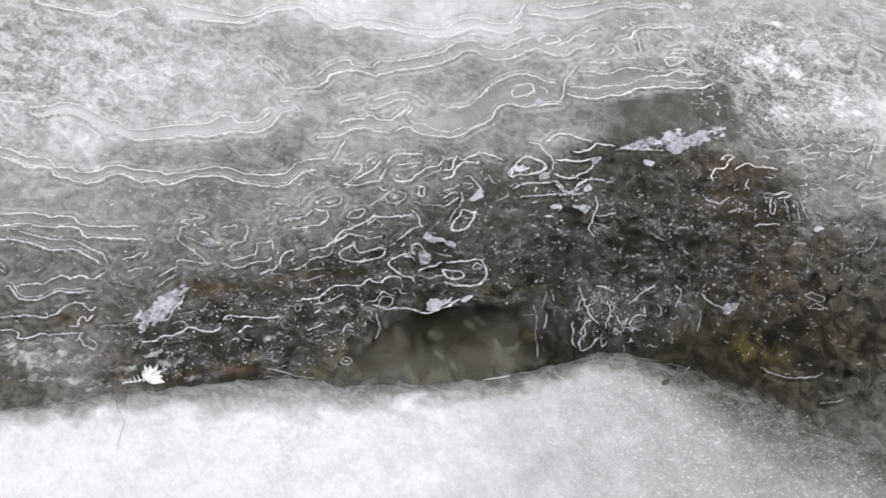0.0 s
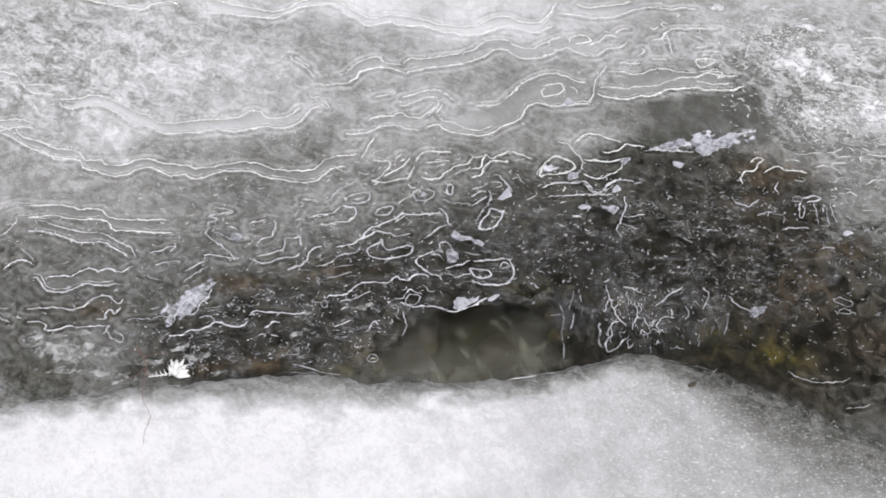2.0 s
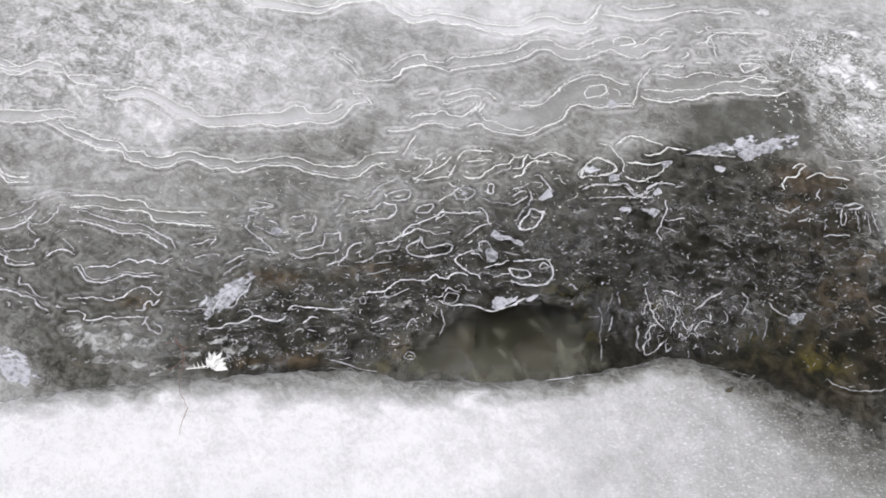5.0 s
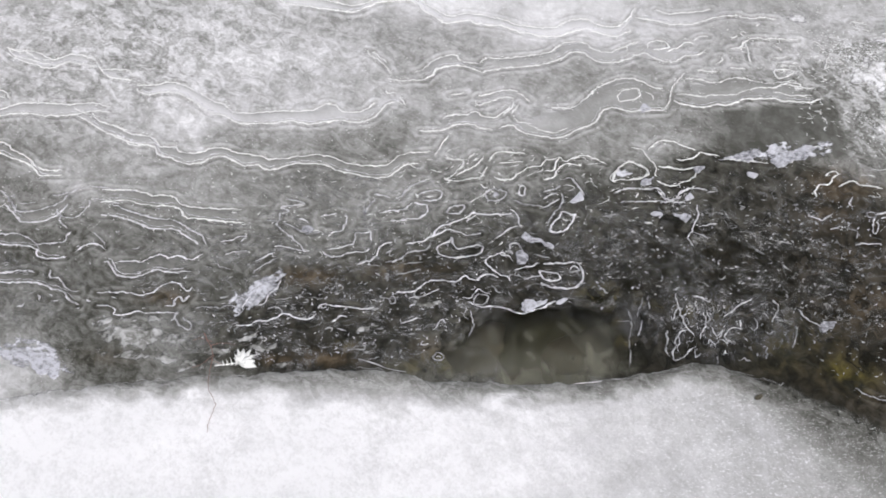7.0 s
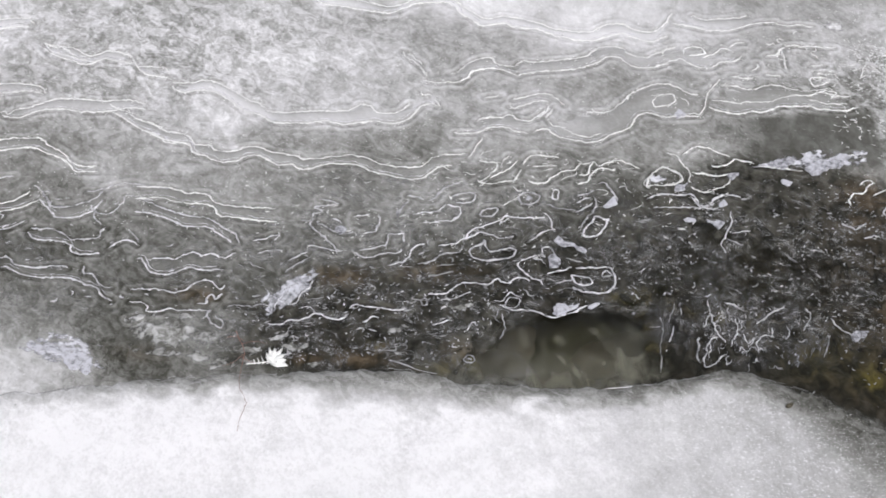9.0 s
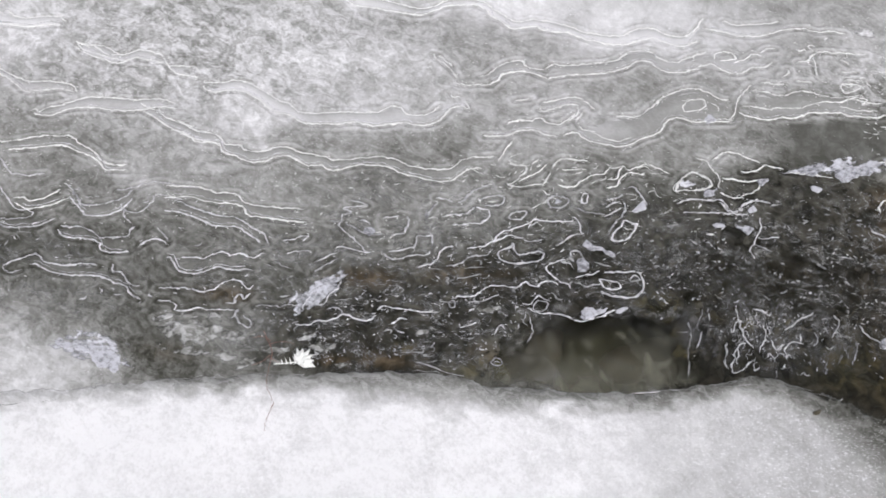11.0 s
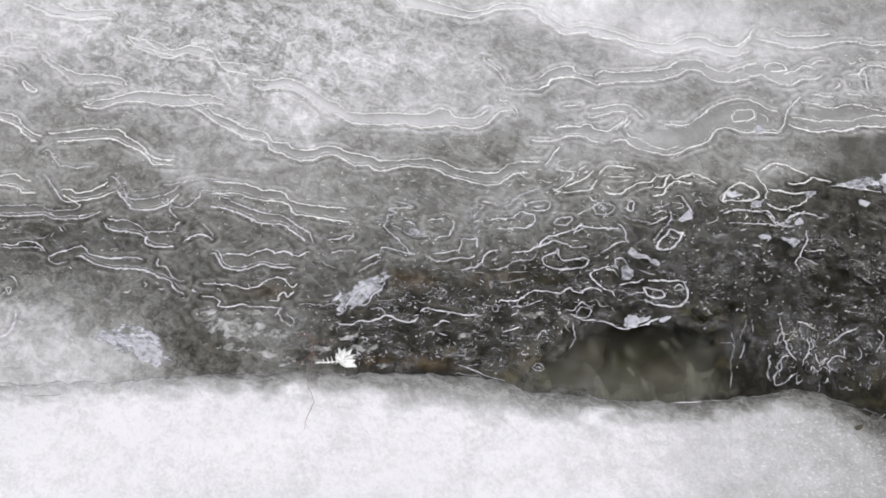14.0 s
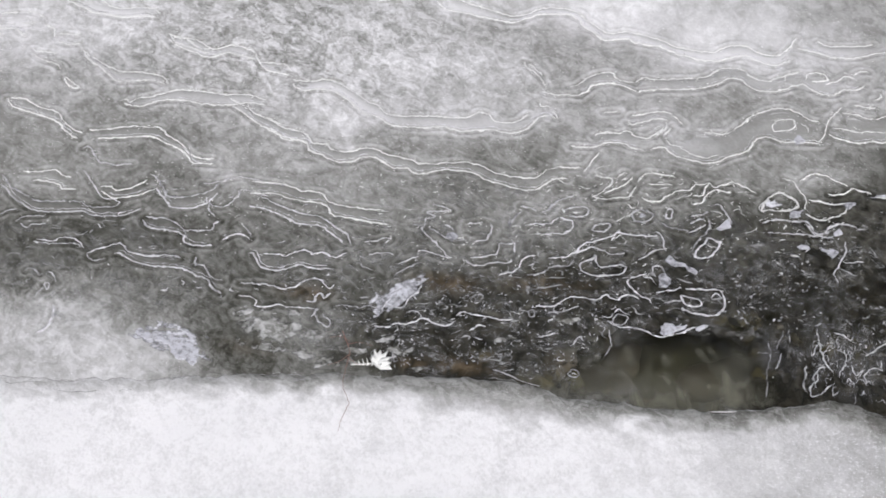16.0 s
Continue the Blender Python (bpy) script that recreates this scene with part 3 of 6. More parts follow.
ice_band([(-0.3553, 1.6789), (-0.3421, 1.6745), (-0.3285, 1.6645), (-0.3121, 1.66), (-0.3024, 1.6586), (-0.2941, 1.6489), (-0.2886, 1.6431), (-0.2725, 1.6414), (-0.2625, 1.6344), (-0.2465, 1.6336), (-0.231, 1.6411), (-0.2138, 1.6421), (-0.1988, 1.6349), (-0.1763, 1.632), (-0.1601, 1.6266), (-0.141, 1.6293), (-0.1219, 1.633), (-0.0963, 1.6326), (-0.0834, 1.6265), (-0.0609, 1.6198), (-0.0353, 1.6195), (-0.0244, 1.6254), (-0.0159, 1.636), (-0.0061, 1.6402), (0.0211, 1.6444)],
         [(-0.3538, 1.6611), (-0.3376, 1.6584), (-0.3205, 1.6447), (-0.2969, 1.6435), (-0.289, 1.6302), (-0.2713, 1.623), (-0.2582, 1.616), (-0.2425, 1.617), (-0.2301, 1.6246), (-0.2177, 1.6295), (-0.2033, 1.6223), (-0.1916, 1.6154), (-0.1757, 1.6164), (-0.1641, 1.6095), (-0.147, 1.6141), (-0.1312, 1.6197), (-0.1012, 1.6191), (-0.0833, 1.6091), (-0.0482, 1.6001), (-0.0323, 1.6002), (-0.0214, 1.6069), (-0.0097, 1.62), (0.0065, 1.6238)])
ice_band([(-0.3459, 1.5704), (-0.3274, 1.5721), (-0.3054, 1.5701), (-0.2894, 1.564), (-0.2676, 1.5629), (-0.2576, 1.5519), (-0.2512, 1.549), (-0.2386, 1.5466), (-0.22, 1.5457), (-0.192, 1.5451)],
         [(-0.3442, 1.5511), (-0.3198, 1.555), (-0.2946, 1.5494), (-0.2821, 1.547), (-0.2603, 1.546), (-0.2515, 1.5334), (-0.2439, 1.5304), (-0.2253, 1.5278), (-0.2036, 1.5258), (-0.185, 1.5249)])
ice_band([(-0.338, 1.5507), (-0.3253, 1.5458), (-0.306, 1.5361), (-0.2808, 1.528), (-0.2622, 1.527), (-0.2461, 1.5143), (-0.2302, 1.5041), (-0.2234, 1.4911)],
         [(-0.3427, 1.5328), (-0.324, 1.5302), (-0.305, 1.5232), (-0.2859, 1.5129), (-0.2613, 1.5125), (-0.2486, 1.5042), (-0.2307, 1.4906)])
ice_band([(-0.3214, 1.4604), (-0.3066, 1.4637), (-0.2914, 1.4629), (-0.277, 1.4721), (-0.2699, 1.4751), (-0.2617, 1.4689), (-0.2528, 1.4725), (-0.2435, 1.4696), (-0.2344, 1.4691), (-0.2257, 1.477)],
         [(-0.3317, 1.4617), (-0.3263, 1.4614), (-0.3206, 1.4513), (-0.3121, 1.4427), (-0.3018, 1.4406), (-0.29, 1.4432), (-0.2785, 1.45), (-0.2709, 1.4529), (-0.2604, 1.449), (-0.2514, 1.4494), (-0.2365, 1.4511)])
ice_band([(0.0343, 1.6978), (0.0445, 1.706), (0.061, 1.7062), (0.0744, 1.7123), (0.0794, 1.7053), (0.0939, 1.7026), (0.1042, 1.7109), (0.1134, 1.7231)],
         [(0.0076, 1.6771), (0.0338, 1.6787), (0.0458, 1.6876), (0.0669, 1.6895), (0.0766, 1.6852), (0.0929, 1.6815)])
ice_band([(0.1614, 1.7227), (0.1747, 1.7221), (0.1903, 1.7253), (0.2028, 1.7405), (0.2139, 1.7529), (0.2248, 1.7624), (0.2391, 1.7718), (0.2565, 1.7761), (0.2696, 1.7704), (0.2855, 1.7595), (0.2955, 1.758)],
         [(0.0996, 1.6841), (0.1131, 1.6901), (0.1288, 1.6778), (0.1541, 1.6718), (0.1712, 1.6719), (0.192, 1.6862), (0.2115, 1.6979), (0.2211, 1.7179), (0.235, 1.7241), (0.2512, 1.7184), (0.2714, 1.7194), (0.2951, 1.7221)])
ice_band([(0.3221, 1.778), (0.3383, 1.7762), (0.3514, 1.7715), (0.3652, 1.7729), (0.3764, 1.7805), (0.3936, 1.7807), (0.4099, 1.7748), (0.4274, 1.773), (0.455, 1.7788)],
         [(0.3068, 1.7374), (0.3197, 1.7318), (0.3396, 1.7289), (0.3536, 1.7332), (0.3741, 1.7352), (0.3922, 1.7443), (0.4059, 1.7456), (0.4236, 1.7458), (0.4394, 1.742), (0.4664, 1.7407), (0.4822, 1.746)])
ice_band([(0.2964, 1.9027), (0.3098, 1.8967), (0.3313, 1.8989), (0.3528, 1.9023), (0.364, 1.9072)],
         [(0.2703, 1.8877), (0.2909, 1.8834), (0.3113, 1.8771), (0.3324, 1.8772), (0.3542, 1.8837), (0.3765, 1.8935), (0.398, 1.8958)])
ice_band([(0.0779, 1.7979), (0.085, 1.8068), (0.1021, 1.807), (0.1261, 1.811), (0.1468, 1.8141), (0.1637, 1.8216), (0.1755, 1.8336), (0.1897, 1.8392), (0.2068, 1.8373), (0.2131, 1.8287), (0.2229, 1.823), (0.2366, 1.8223), (0.2477, 1.8302), (0.2658, 1.8398), (0.2745, 1.8436)],
         [(0.0806, 1.7815), (0.0978, 1.7878), (0.1183, 1.7909), (0.1457, 1.7957), (0.1625, 1.8021), (0.1774, 1.8106), (0.1884, 1.8205), (0.2055, 1.8196), (0.2117, 1.811), (0.2247, 1.8032), (0.242, 1.8044), (0.2563, 1.811), (0.2745, 1.8216), (0.2812, 1.8202), (0.2876, 1.8147), (0.3006, 1.8078), (0.3145, 1.8092), (0.326, 1.8191), (0.3399, 1.8205), (0.3515, 1.8305)])
ice_band([(-0.0004, 1.7793), (0.0098, 1.7839), (0.0202, 1.7976), (0.0306, 1.8063), (0.041, 1.811), (0.0511, 1.8105), (0.0556, 1.801), (0.0745, 1.7981)],
         [(0.0128, 1.7646), (0.0197, 1.7743), (0.0267, 1.7841), (0.037, 1.7907), (0.0506, 1.7931), (0.064, 1.7894), (0.0806, 1.7815)])
ice_band([(0.0755, 1.7397), (0.0891, 1.744), (0.1028, 1.7503), (0.1162, 1.7506), (0.1228, 1.7483)],
         [(0.0717, 1.7271), (0.0783, 1.7248), (0.0953, 1.7338), (0.1055, 1.7383), (0.1168, 1.7367)])
ice_band([(-0.5451, 1.63), (-0.5259, 1.6326), (-0.5076, 1.6399), (-0.4881, 1.6417), (-0.465, 1.642), (-0.4569, 1.6345), (-0.4418, 1.6252), (-0.4336, 1.6169), (-0.4274, 1.6084), (-0.4142, 1.6009), (-0.3959, 1.6006)],
         [(-0.5339, 1.6154), (-0.5162, 1.6187), (-0.488, 1.6255), (-0.472, 1.6277), (-0.4502, 1.6174), (-0.4318, 1.6078), (-0.4191, 1.5928), (-0.4059, 1.5918), (-0.3931, 1.5926)])
ice_band([(-0.648, 1.669), (-0.635, 1.6708), (-0.6236, 1.6655), (-0.6083, 1.6578), (-0.5908, 1.6544), (-0.5769, 1.638), (-0.5644, 1.6273), (-0.5533, 1.6222)],
         [(-0.6525, 1.6683), (-0.6411, 1.6552), (-0.6231, 1.65), (-0.6016, 1.6442), (-0.5846, 1.637), (-0.5735, 1.6241), (-0.5616, 1.6153), (-0.5543, 1.6125)])
ice_band([(-0.6256, 1.5443), (-0.619, 1.5361), (-0.6111, 1.5254), (-0.6002, 1.5206), (-0.5887, 1.5132), (-0.5748, 1.5089), (-0.5501, 1.5123), (-0.5315, 1.5148), (-0.5206, 1.5092), (-0.5048, 1.5095), (-0.4897, 1.5134)],
         [(-0.6247, 1.5281), (-0.6156, 1.523), (-0.6077, 1.5124), (-0.5923, 1.5021), (-0.5776, 1.4944), (-0.5523, 1.4951), (-0.5248, 1.4997), (-0.5111, 1.4954), (-0.4955, 1.4967), (-0.4774, 1.5009), (-0.4609, 1.5128)])
ice_band([(-0.6049, 1.5517), (-0.5892, 1.5538), (-0.5712, 1.5599), (-0.5599, 1.5533), (-0.5494, 1.5501)],
         [(-0.589, 1.5402), (-0.573, 1.5406), (-0.5592, 1.537), (-0.5546, 1.5313), (-0.5391, 1.5334)])
ice_band([(-0.5129, 1.5397), (-0.5022, 1.5412), (-0.495, 1.5376), (-0.4827, 1.5402), (-0.4717, 1.5489), (-0.4638, 1.5573)],
         [(-0.51, 1.5329), (-0.4956, 1.5259), (-0.4801, 1.528), (-0.4655, 1.5345), (-0.4517, 1.5453)])
ice_band([(-0.4608, 1.5677), (-0.4555, 1.5639), (-0.4469, 1.5532), (-0.4402, 1.5424), (-0.4334, 1.5344), (-0.4177, 1.5356), (-0.4057, 1.5399), (-0.3914, 1.5491), (-0.3812, 1.5631)],
         [(-0.4517, 1.5453), (-0.4436, 1.5374), (-0.4308, 1.5213), (-0.4143, 1.5183), (-0.3994, 1.5238), (-0.3885, 1.5333), (-0.3815, 1.5477)])
ice_band([(-0.4534, 1.5015), (-0.4424, 1.5004), (-0.4265, 1.4999), (-0.4137, 1.4929), (-0.4081, 1.4867), (-0.3954, 1.4867), (-0.3773, 1.4908), (-0.3758, 1.4997), (-0.3706, 1.5057)],
         [(-0.456, 1.4959), (-0.4506, 1.4879), (-0.4389, 1.4834), (-0.4231, 1.4829), (-0.41, 1.4804), (-0.4014, 1.4686), (-0.3884, 1.4661), (-0.3729, 1.4673)])
ice_band([(-0.5042, 1.4377), (-0.4991, 1.4427), (-0.4909, 1.448), (-0.477, 1.4559), (-0.4709, 1.4567), (-0.4593, 1.4463), (-0.4367, 1.4426), (-0.4158, 1.4471), (-0.4029, 1.4446)],
         [(-0.4757, 1.4416), (-0.4679, 1.4426), (-0.4535, 1.4336), (-0.4338, 1.4287), (-0.4155, 1.4303), (-0.3966, 1.4286), (-0.383, 1.4221), (-0.3699, 1.418), (-0.3616, 1.4068), (-0.35, 1.4001)])
ice_band([(-0.6998, 1.8157), (-0.6667, 1.8236), (-0.6557, 1.8219), (-0.6451, 1.8159)],
         [(-0.6923, 1.787), (-0.6757, 1.7904), (-0.6631, 1.7816), (-0.6602, 1.7841)])
ice_band([(-0.6213, 1.7896), (-0.604, 1.79), (-0.5957, 1.7901)],
         [(-0.6234, 1.7841), (-0.6163, 1.7746), (-0.602, 1.7725), (-0.5908, 1.7751)])
ice_band([(-0.5836, 1.8593), (-0.563, 1.8459), (-0.5356, 1.8498), (-0.5168, 1.8503), (-0.5075, 1.843)],
         [(-0.6281, 1.8529), (-0.6005, 1.8406), (-0.5883, 1.8337), (-0.5668, 1.8314), (-0.5502, 1.8294), (-0.5289, 1.8346), (-0.5094, 1.8352)])
ice_band([(-0.4882, 1.8063), (-0.4822, 1.804), (-0.4664, 1.801), (-0.4539, 1.7902), (-0.4393, 1.786), (-0.4259, 1.7879)],
         [(-0.4879, 1.798), (-0.4778, 1.7889), (-0.4553, 1.7797), (-0.4333, 1.7724), (-0.4195, 1.7795)])
ice_band([(-0.5847, 1.7635), (-0.5697, 1.7522), (-0.5578, 1.7447), (-0.5498, 1.7397), (-0.5423, 1.7367), (-0.5311, 1.7322), (-0.5075, 1.7334), (-0.4972, 1.7329), (-0.4795, 1.7293), (-0.4718, 1.7183)],
         [(-0.582, 1.7577), (-0.5719, 1.7468), (-0.5555, 1.7348), (-0.5428, 1.7235), (-0.5307, 1.7151), (-0.511, 1.7178), (-0.4917, 1.7226), (-0.4771, 1.7176)])
ice_band([(-0.5205, 1.6837), (-0.514, 1.6847), (-0.5097, 1.6803), (-0.5044, 1.687), (-0.483, 1.6969), (-0.468, 1.7059), (-0.4521, 1.7111), (-0.4286, 1.7114), (-0.4014, 1.7102), (-0.3752, 1.7139), (-0.3538, 1.7069)],
         [(-0.5162, 1.6794), (-0.5054, 1.676), (-0.4924, 1.6778), (-0.4777, 1.6877), (-0.452, 1.6933), (-0.4246, 1.6902), (-0.3981, 1.6919), (-0.3727, 1.6994), (-0.3524, 1.6983)])
ice_rim([(-0.0329, 1.747), (-0.031, 1.7419), (-0.021, 1.7424)])
ice_rim([(-0.0158, 1.7353), (-0.0126, 1.7263), (-0.01, 1.7213)])
ice_rim([(-0.3326, 1.4164), (-0.315, 1.4187), (-0.3001, 1.4179), (-0.285, 1.4156), (-0.2735, 1.4206), (-0.2669, 1.4283), (-0.2565, 1.4342), (-0.2461, 1.4312), (-0.241, 1.4245), (-0.2349, 1.4226), (-0.2321, 1.4265)])
ice_rim([(-0.3311, 1.3997), (-0.3163, 1.3981), (-0.3111, 1.3931), (-0.3106, 1.3868), (-0.2978, 1.3877), (-0.2893, 1.392), (-0.2744, 1.3904), (-0.2656, 1.3908), (-0.2479, 1.3914)])
ice_rim([(-0.2591, 1.4007), (-0.2503, 1.401), (-0.249, 1.4097), (-0.2433, 1.4134), (-0.2401, 1.4092), (-0.2345, 1.4162)], False, 1.2)
ice_rim([(-0.2502, 1.3798), (-0.245, 1.3913), (-0.2476, 1.3859), (-0.243, 1.377), (-0.2361, 1.3705), (-0.229, 1.3685), (-0.2318, 1.378), (-0.2387, 1.3846)], False, 1.2)
ice_rim([(-0.329, 1.3753), (-0.3178, 1.3809)], False, .8)
ice_rim([(-0.1822, 1.3747), (-0.1675, 1.3763), (-0.1589, 1.3821), (-0.1441, 1.3845), (-0.1325, 1.3934), (-0.1235, 1.3889), (-0.1086, 1.3858), (-0.0986, 1.3932)], False, 1.2)
ice_rim([(-0.1505, 1.3982), (-0.1446, 1.4019), (-0.1356, 1.3983), (-0.1325, 1.3918)], False, .8)
ice_rim([(-0.2276, 1.3983), (-0.2129, 1.3999), (-0.201, 1.3985), (-0.1922, 1.4028), (-0.1832, 1.3999), (-0.1772, 1.3972)])
ice_rim([(-0.2159, 1.4624), (-0.2087, 1.4637), (-0.2037, 1.4593), (-0.1944, 1.4555)], False, .8)
ice_rim([(-0.2083, 1.4954), (-0.1963, 1.499), (-0.1872, 1.5036), (-0.1799, 1.5049), (-0.1869, 1.4951)])
ice_rim([(-0.2014, 1.4766), (-0.1925, 1.4811), (-0.1742, 1.4827)])
ice_rim([(-0.1676, 1.4682), (-0.1557, 1.4759), (-0.1467, 1.4813)])
ice_rim([(-0.1701, 1.4502), (-0.1613, 1.4596), (-0.1464, 1.4713)])
ice_rim([(-0.147, 1.4914), (-0.1347, 1.4891), (-0.1192, 1.4833), (-0.1119, 1.4837)], False, .8)
ice_rim([(-0.1395, 1.5635), (-0.1269, 1.5602), (-0.1193, 1.5563), (-0.1299, 1.5534), (-0.1423, 1.5514), (-0.1454, 1.548), (-0.1359, 1.5449), (-0.1451, 1.5393), (-0.1462, 1.5307), (-0.1472, 1.5221), (-0.1383, 1.5114), (-0.1288, 1.5024), (-0.1194, 1.4909), (-0.1119, 1.4837)], False, 1.1)
ice_rim([(-0.1417, 1.5278), (-0.1323, 1.5222), (-0.1198, 1.5147), (-0.1105, 1.5117), (-0.1, 1.5137)], False, 1.2)
ice_rim([(-0.1604, 1.5297), (-0.1474, 1.5299)], False, .7)
ice_rim([(-0.1263, 1.5323), (-0.117, 1.5309), (-0.1126, 1.5264)], False, 1.2)
ice_rim([(-0.0575, 1.8167), (-0.0541, 1.8083), (-0.044, 1.7987), (-0.0373, 1.7922), (-0.0306, 1.7818), (-0.0267, 1.7746)])
ice_rim([(-0.0507, 1.8133), (-0.0426, 1.8047), (-0.0339, 1.7941)], False, .8)
ice_rim([(-0.0321, 1.7668), (-0.0174, 1.7631), (-0.0006, 1.7653), (0.0128, 1.7646)])
ice_rim([(0.0422, 1.7413), (0.0591, 1.7455)])
ice_rim([(0.104, 1.707), (0.1132, 1.7182), (0.1185, 1.7307)], False, .9)
ice_rim([(0.1141, 1.7104), (0.1215, 1.7247)], False, .9)
ice_rim([(0.1213, 1.7464), (0.1291, 1.7411), (0.1366, 1.7328)])
ice_rim([(0.117, 1.7025), (0.1232, 1.6954), (0.1363, 1.6938)], False, .8)
ice_rim([(0.133, 1.693), (0.1489, 1.6826), (0.1618, 1.6791), (0.1788, 1.6869)], False, .7)
ice_rim([(0.2399, 1.7417), (0.2456, 1.7534), (0.2547, 1.757), (0.2668, 1.7554), (0.2649, 1.7425), (0.2577, 1.7378), (0.2495, 1.7362), (0.2439, 1.7335)], True, .9)
ice_rim([(0.2746, 1.752), (0.2815, 1.7466), (0.282, 1.7386)])
ice_rim([(0.3116, 1.7502), (0.3318, 1.7492), (0.3451, 1.7476), (0.3625, 1.7508), (0.3796, 1.7519), (0.3942, 1.7593), (0.4085, 1.7647), (0.4263, 1.7649), (0.4436, 1.7712), (0.4697, 1.7628)], False, .9)
ice_rim([(0.3224, 1.7872), (0.3183, 1.7802), (0.3059, 1.7605), (0.3012, 1.7357), (0.2942, 1.7261), (0.282, 1.7248)], False, .7)
ice_rim([(0.337, 1.7947), (0.3504, 1.792), (0.364, 1.7914)], False, 1.2)
ice_rim([(0.3789, 1.7999), (0.396, 1.7991)], False, 1.2)
ice_rim([(0.3624, 1.8059), (0.37, 1.8118), (0.3695, 1.8191)])
ice_rim([(0.2802, 1.8307), (0.2833, 1.8411), (0.294, 1.8448), (0.3043, 1.8433), (0.3069, 1.8347), (0.296, 1.83), (0.2869, 1.8283)], False, 1.2)
ice_rim([(0.3025, 1.8255), (0.317, 1.8321), (0.3285, 1.8421), (0.3388, 1.8406)], False, 1.1)
ice_rim([(0.3395, 1.8469), (0.3474, 1.855), (0.3565, 1.8556)])
ice_rim([(0.3832, 1.8342), (0.3938, 1.8358), (0.4025, 1.8492), (0.4137, 1.854), (0.4387, 1.8528), (0.4662, 1.8537)], False, 1.1)
ice_rim([(0.4014, 1.8461), (0.4032, 1.828), (0.4043, 1.8102)], False, 1.2)
ice_rim([(0.398, 1.8958), (0.4114, 1.8897), (0.4259, 1.8923), (0.444, 1.8904)])
ice_rim([(0.1505, 1.6158), (0.1597, 1.6181), (0.1639, 1.6318), (0.1675, 1.6381), (0.175, 1.6331), (0.1952, 1.6424), (0.2141, 1.634), (0.2217, 1.6308)], False, .9)
ice_rim([(0.1496, 1.6021), (0.1602, 1.6061), (0.1663, 1.6196), (0.1747, 1.6285), (0.1939, 1.6257)], False, 1.1)
ice_rim([(0.1728, 1.6027), (0.1795, 1.6052), (0.1853, 1.5966), (0.1908, 1.5845), (0.1934, 1.5772)])
ice_rim([(0.1483, 1.5821), (0.1588, 1.5861), (0.1669, 1.5921)], False, 1.1)
ice_rim([(0.1476, 1.5714), (0.155, 1.5773), (0.1636, 1.5805)])
ice_rim([(0.1467, 1.5571), (0.1574, 1.5655), (0.1642, 1.5706)])
ice_rim([(0.1508, 1.5331), (0.1561, 1.546), (0.1646, 1.5589), (0.1706, 1.572), (0.1681, 1.5812)], False, 1.2)
ice_rim([(0.1692, 1.5525), (0.1784, 1.5476), (0.183, 1.5491), (0.1776, 1.5361), (0.1703, 1.5234), (0.1606, 1.5195), (0.1545, 1.5216), (0.1571, 1.5328), (0.1656, 1.5456)], True, 1.4)
ice_rim([(0.2277, 1.6028), (0.2306, 1.6146), (0.2398, 1.6299), (0.2499, 1.6331), (0.2653, 1.624), (0.2676, 1.6146), (0.2605, 1.6085), (0.2472, 1.6045), (0.2343, 1.6043)], True, 1.5)
ice_rim([(0.2522, 1.6575), (0.2586, 1.6562), (0.266, 1.6511), (0.2702, 1.6406), (0.277, 1.6299), (0.2781, 1.6215), (0.2756, 1.6105)], False, .9)
ice_rim([(0.2716, 1.6547), (0.2791, 1.6638), (0.2864, 1.6701), (0.2962, 1.6696), (0.3119, 1.6622), (0.3243, 1.6549)], False, 1.2)
ice_rim([(0.3028, 1.639), (0.316, 1.6402), (0.3267, 1.6472), (0.3338, 1.6516), (0.3528, 1.6459)], False, 1.1)
ice_rim([(0.2807, 1.6279), (0.2916, 1.6264), (0.3044, 1.6239), (0.3142, 1.6244), (0.3244, 1.6276), (0.3311, 1.6291)], False, 1.2)
ice_rim([(0.3232, 1.6174), (0.3191, 1.6102), (0.3052, 1.6017), (0.2936, 1.5967), (0.2823, 1.6), (0.2763, 1.604)], False, 1.1)
ice_rim([(0.2278, 1.5827), (0.2393, 1.5894), (0.2523, 1.5897), (0.2652, 1.5899), (0.2751, 1.5922), (0.2822, 1.5863), (0.2862, 1.5753), (0.2937, 1.574), (0.3026, 1.579)], False, 1.2)
ice_rim([(0.2766, 1.5884), (0.2815, 1.58), (0.2859, 1.5726)])
ice_rim([(0.2984, 1.581), (0.3072, 1.5906), (0.3172, 1.5937), (0.3331, 1.5911)], False, 1.2)
ice_rim([(0.2343, 1.5688), (0.2504, 1.5698), (0.2697, 1.5716), (0.2857, 1.5708), (0.308, 1.5697)], False, .9)
ice_rim([(0.3556, 1.642), (0.3849, 1.6396), (0.4082, 1.6366)], False, .9)
ice_rim([(0.3205, 1.5663), (0.32, 1.5511), (0.3152, 1.538), (0.3106, 1.5251), (0.307, 1.5165), (0.3099, 1.5033)], False, .9)
ice_rim([(0.3198, 1.5334), (0.3395, 1.5386)], False, .8)
ice_rim([(0.3125, 1.525), (0.3214, 1.5201), (0.3303, 1.5153)], False, .8)
ice_rim([(0.4564, 1.5832), (0.4565, 1.5923), (0.4612, 1.6013), (0.4715, 1.6045), (0.4797, 1.6143), (0.4853, 1.6206), (0.4813, 1.6245), (0.4702, 1.6166)], False, 1.1)
ice_rim([(0.4839, 1.6002), (0.495, 1.608), (0.5018, 1.6095), (0.5106, 1.6035), (0.5234, 1.6019), (0.5328, 1.5996)])
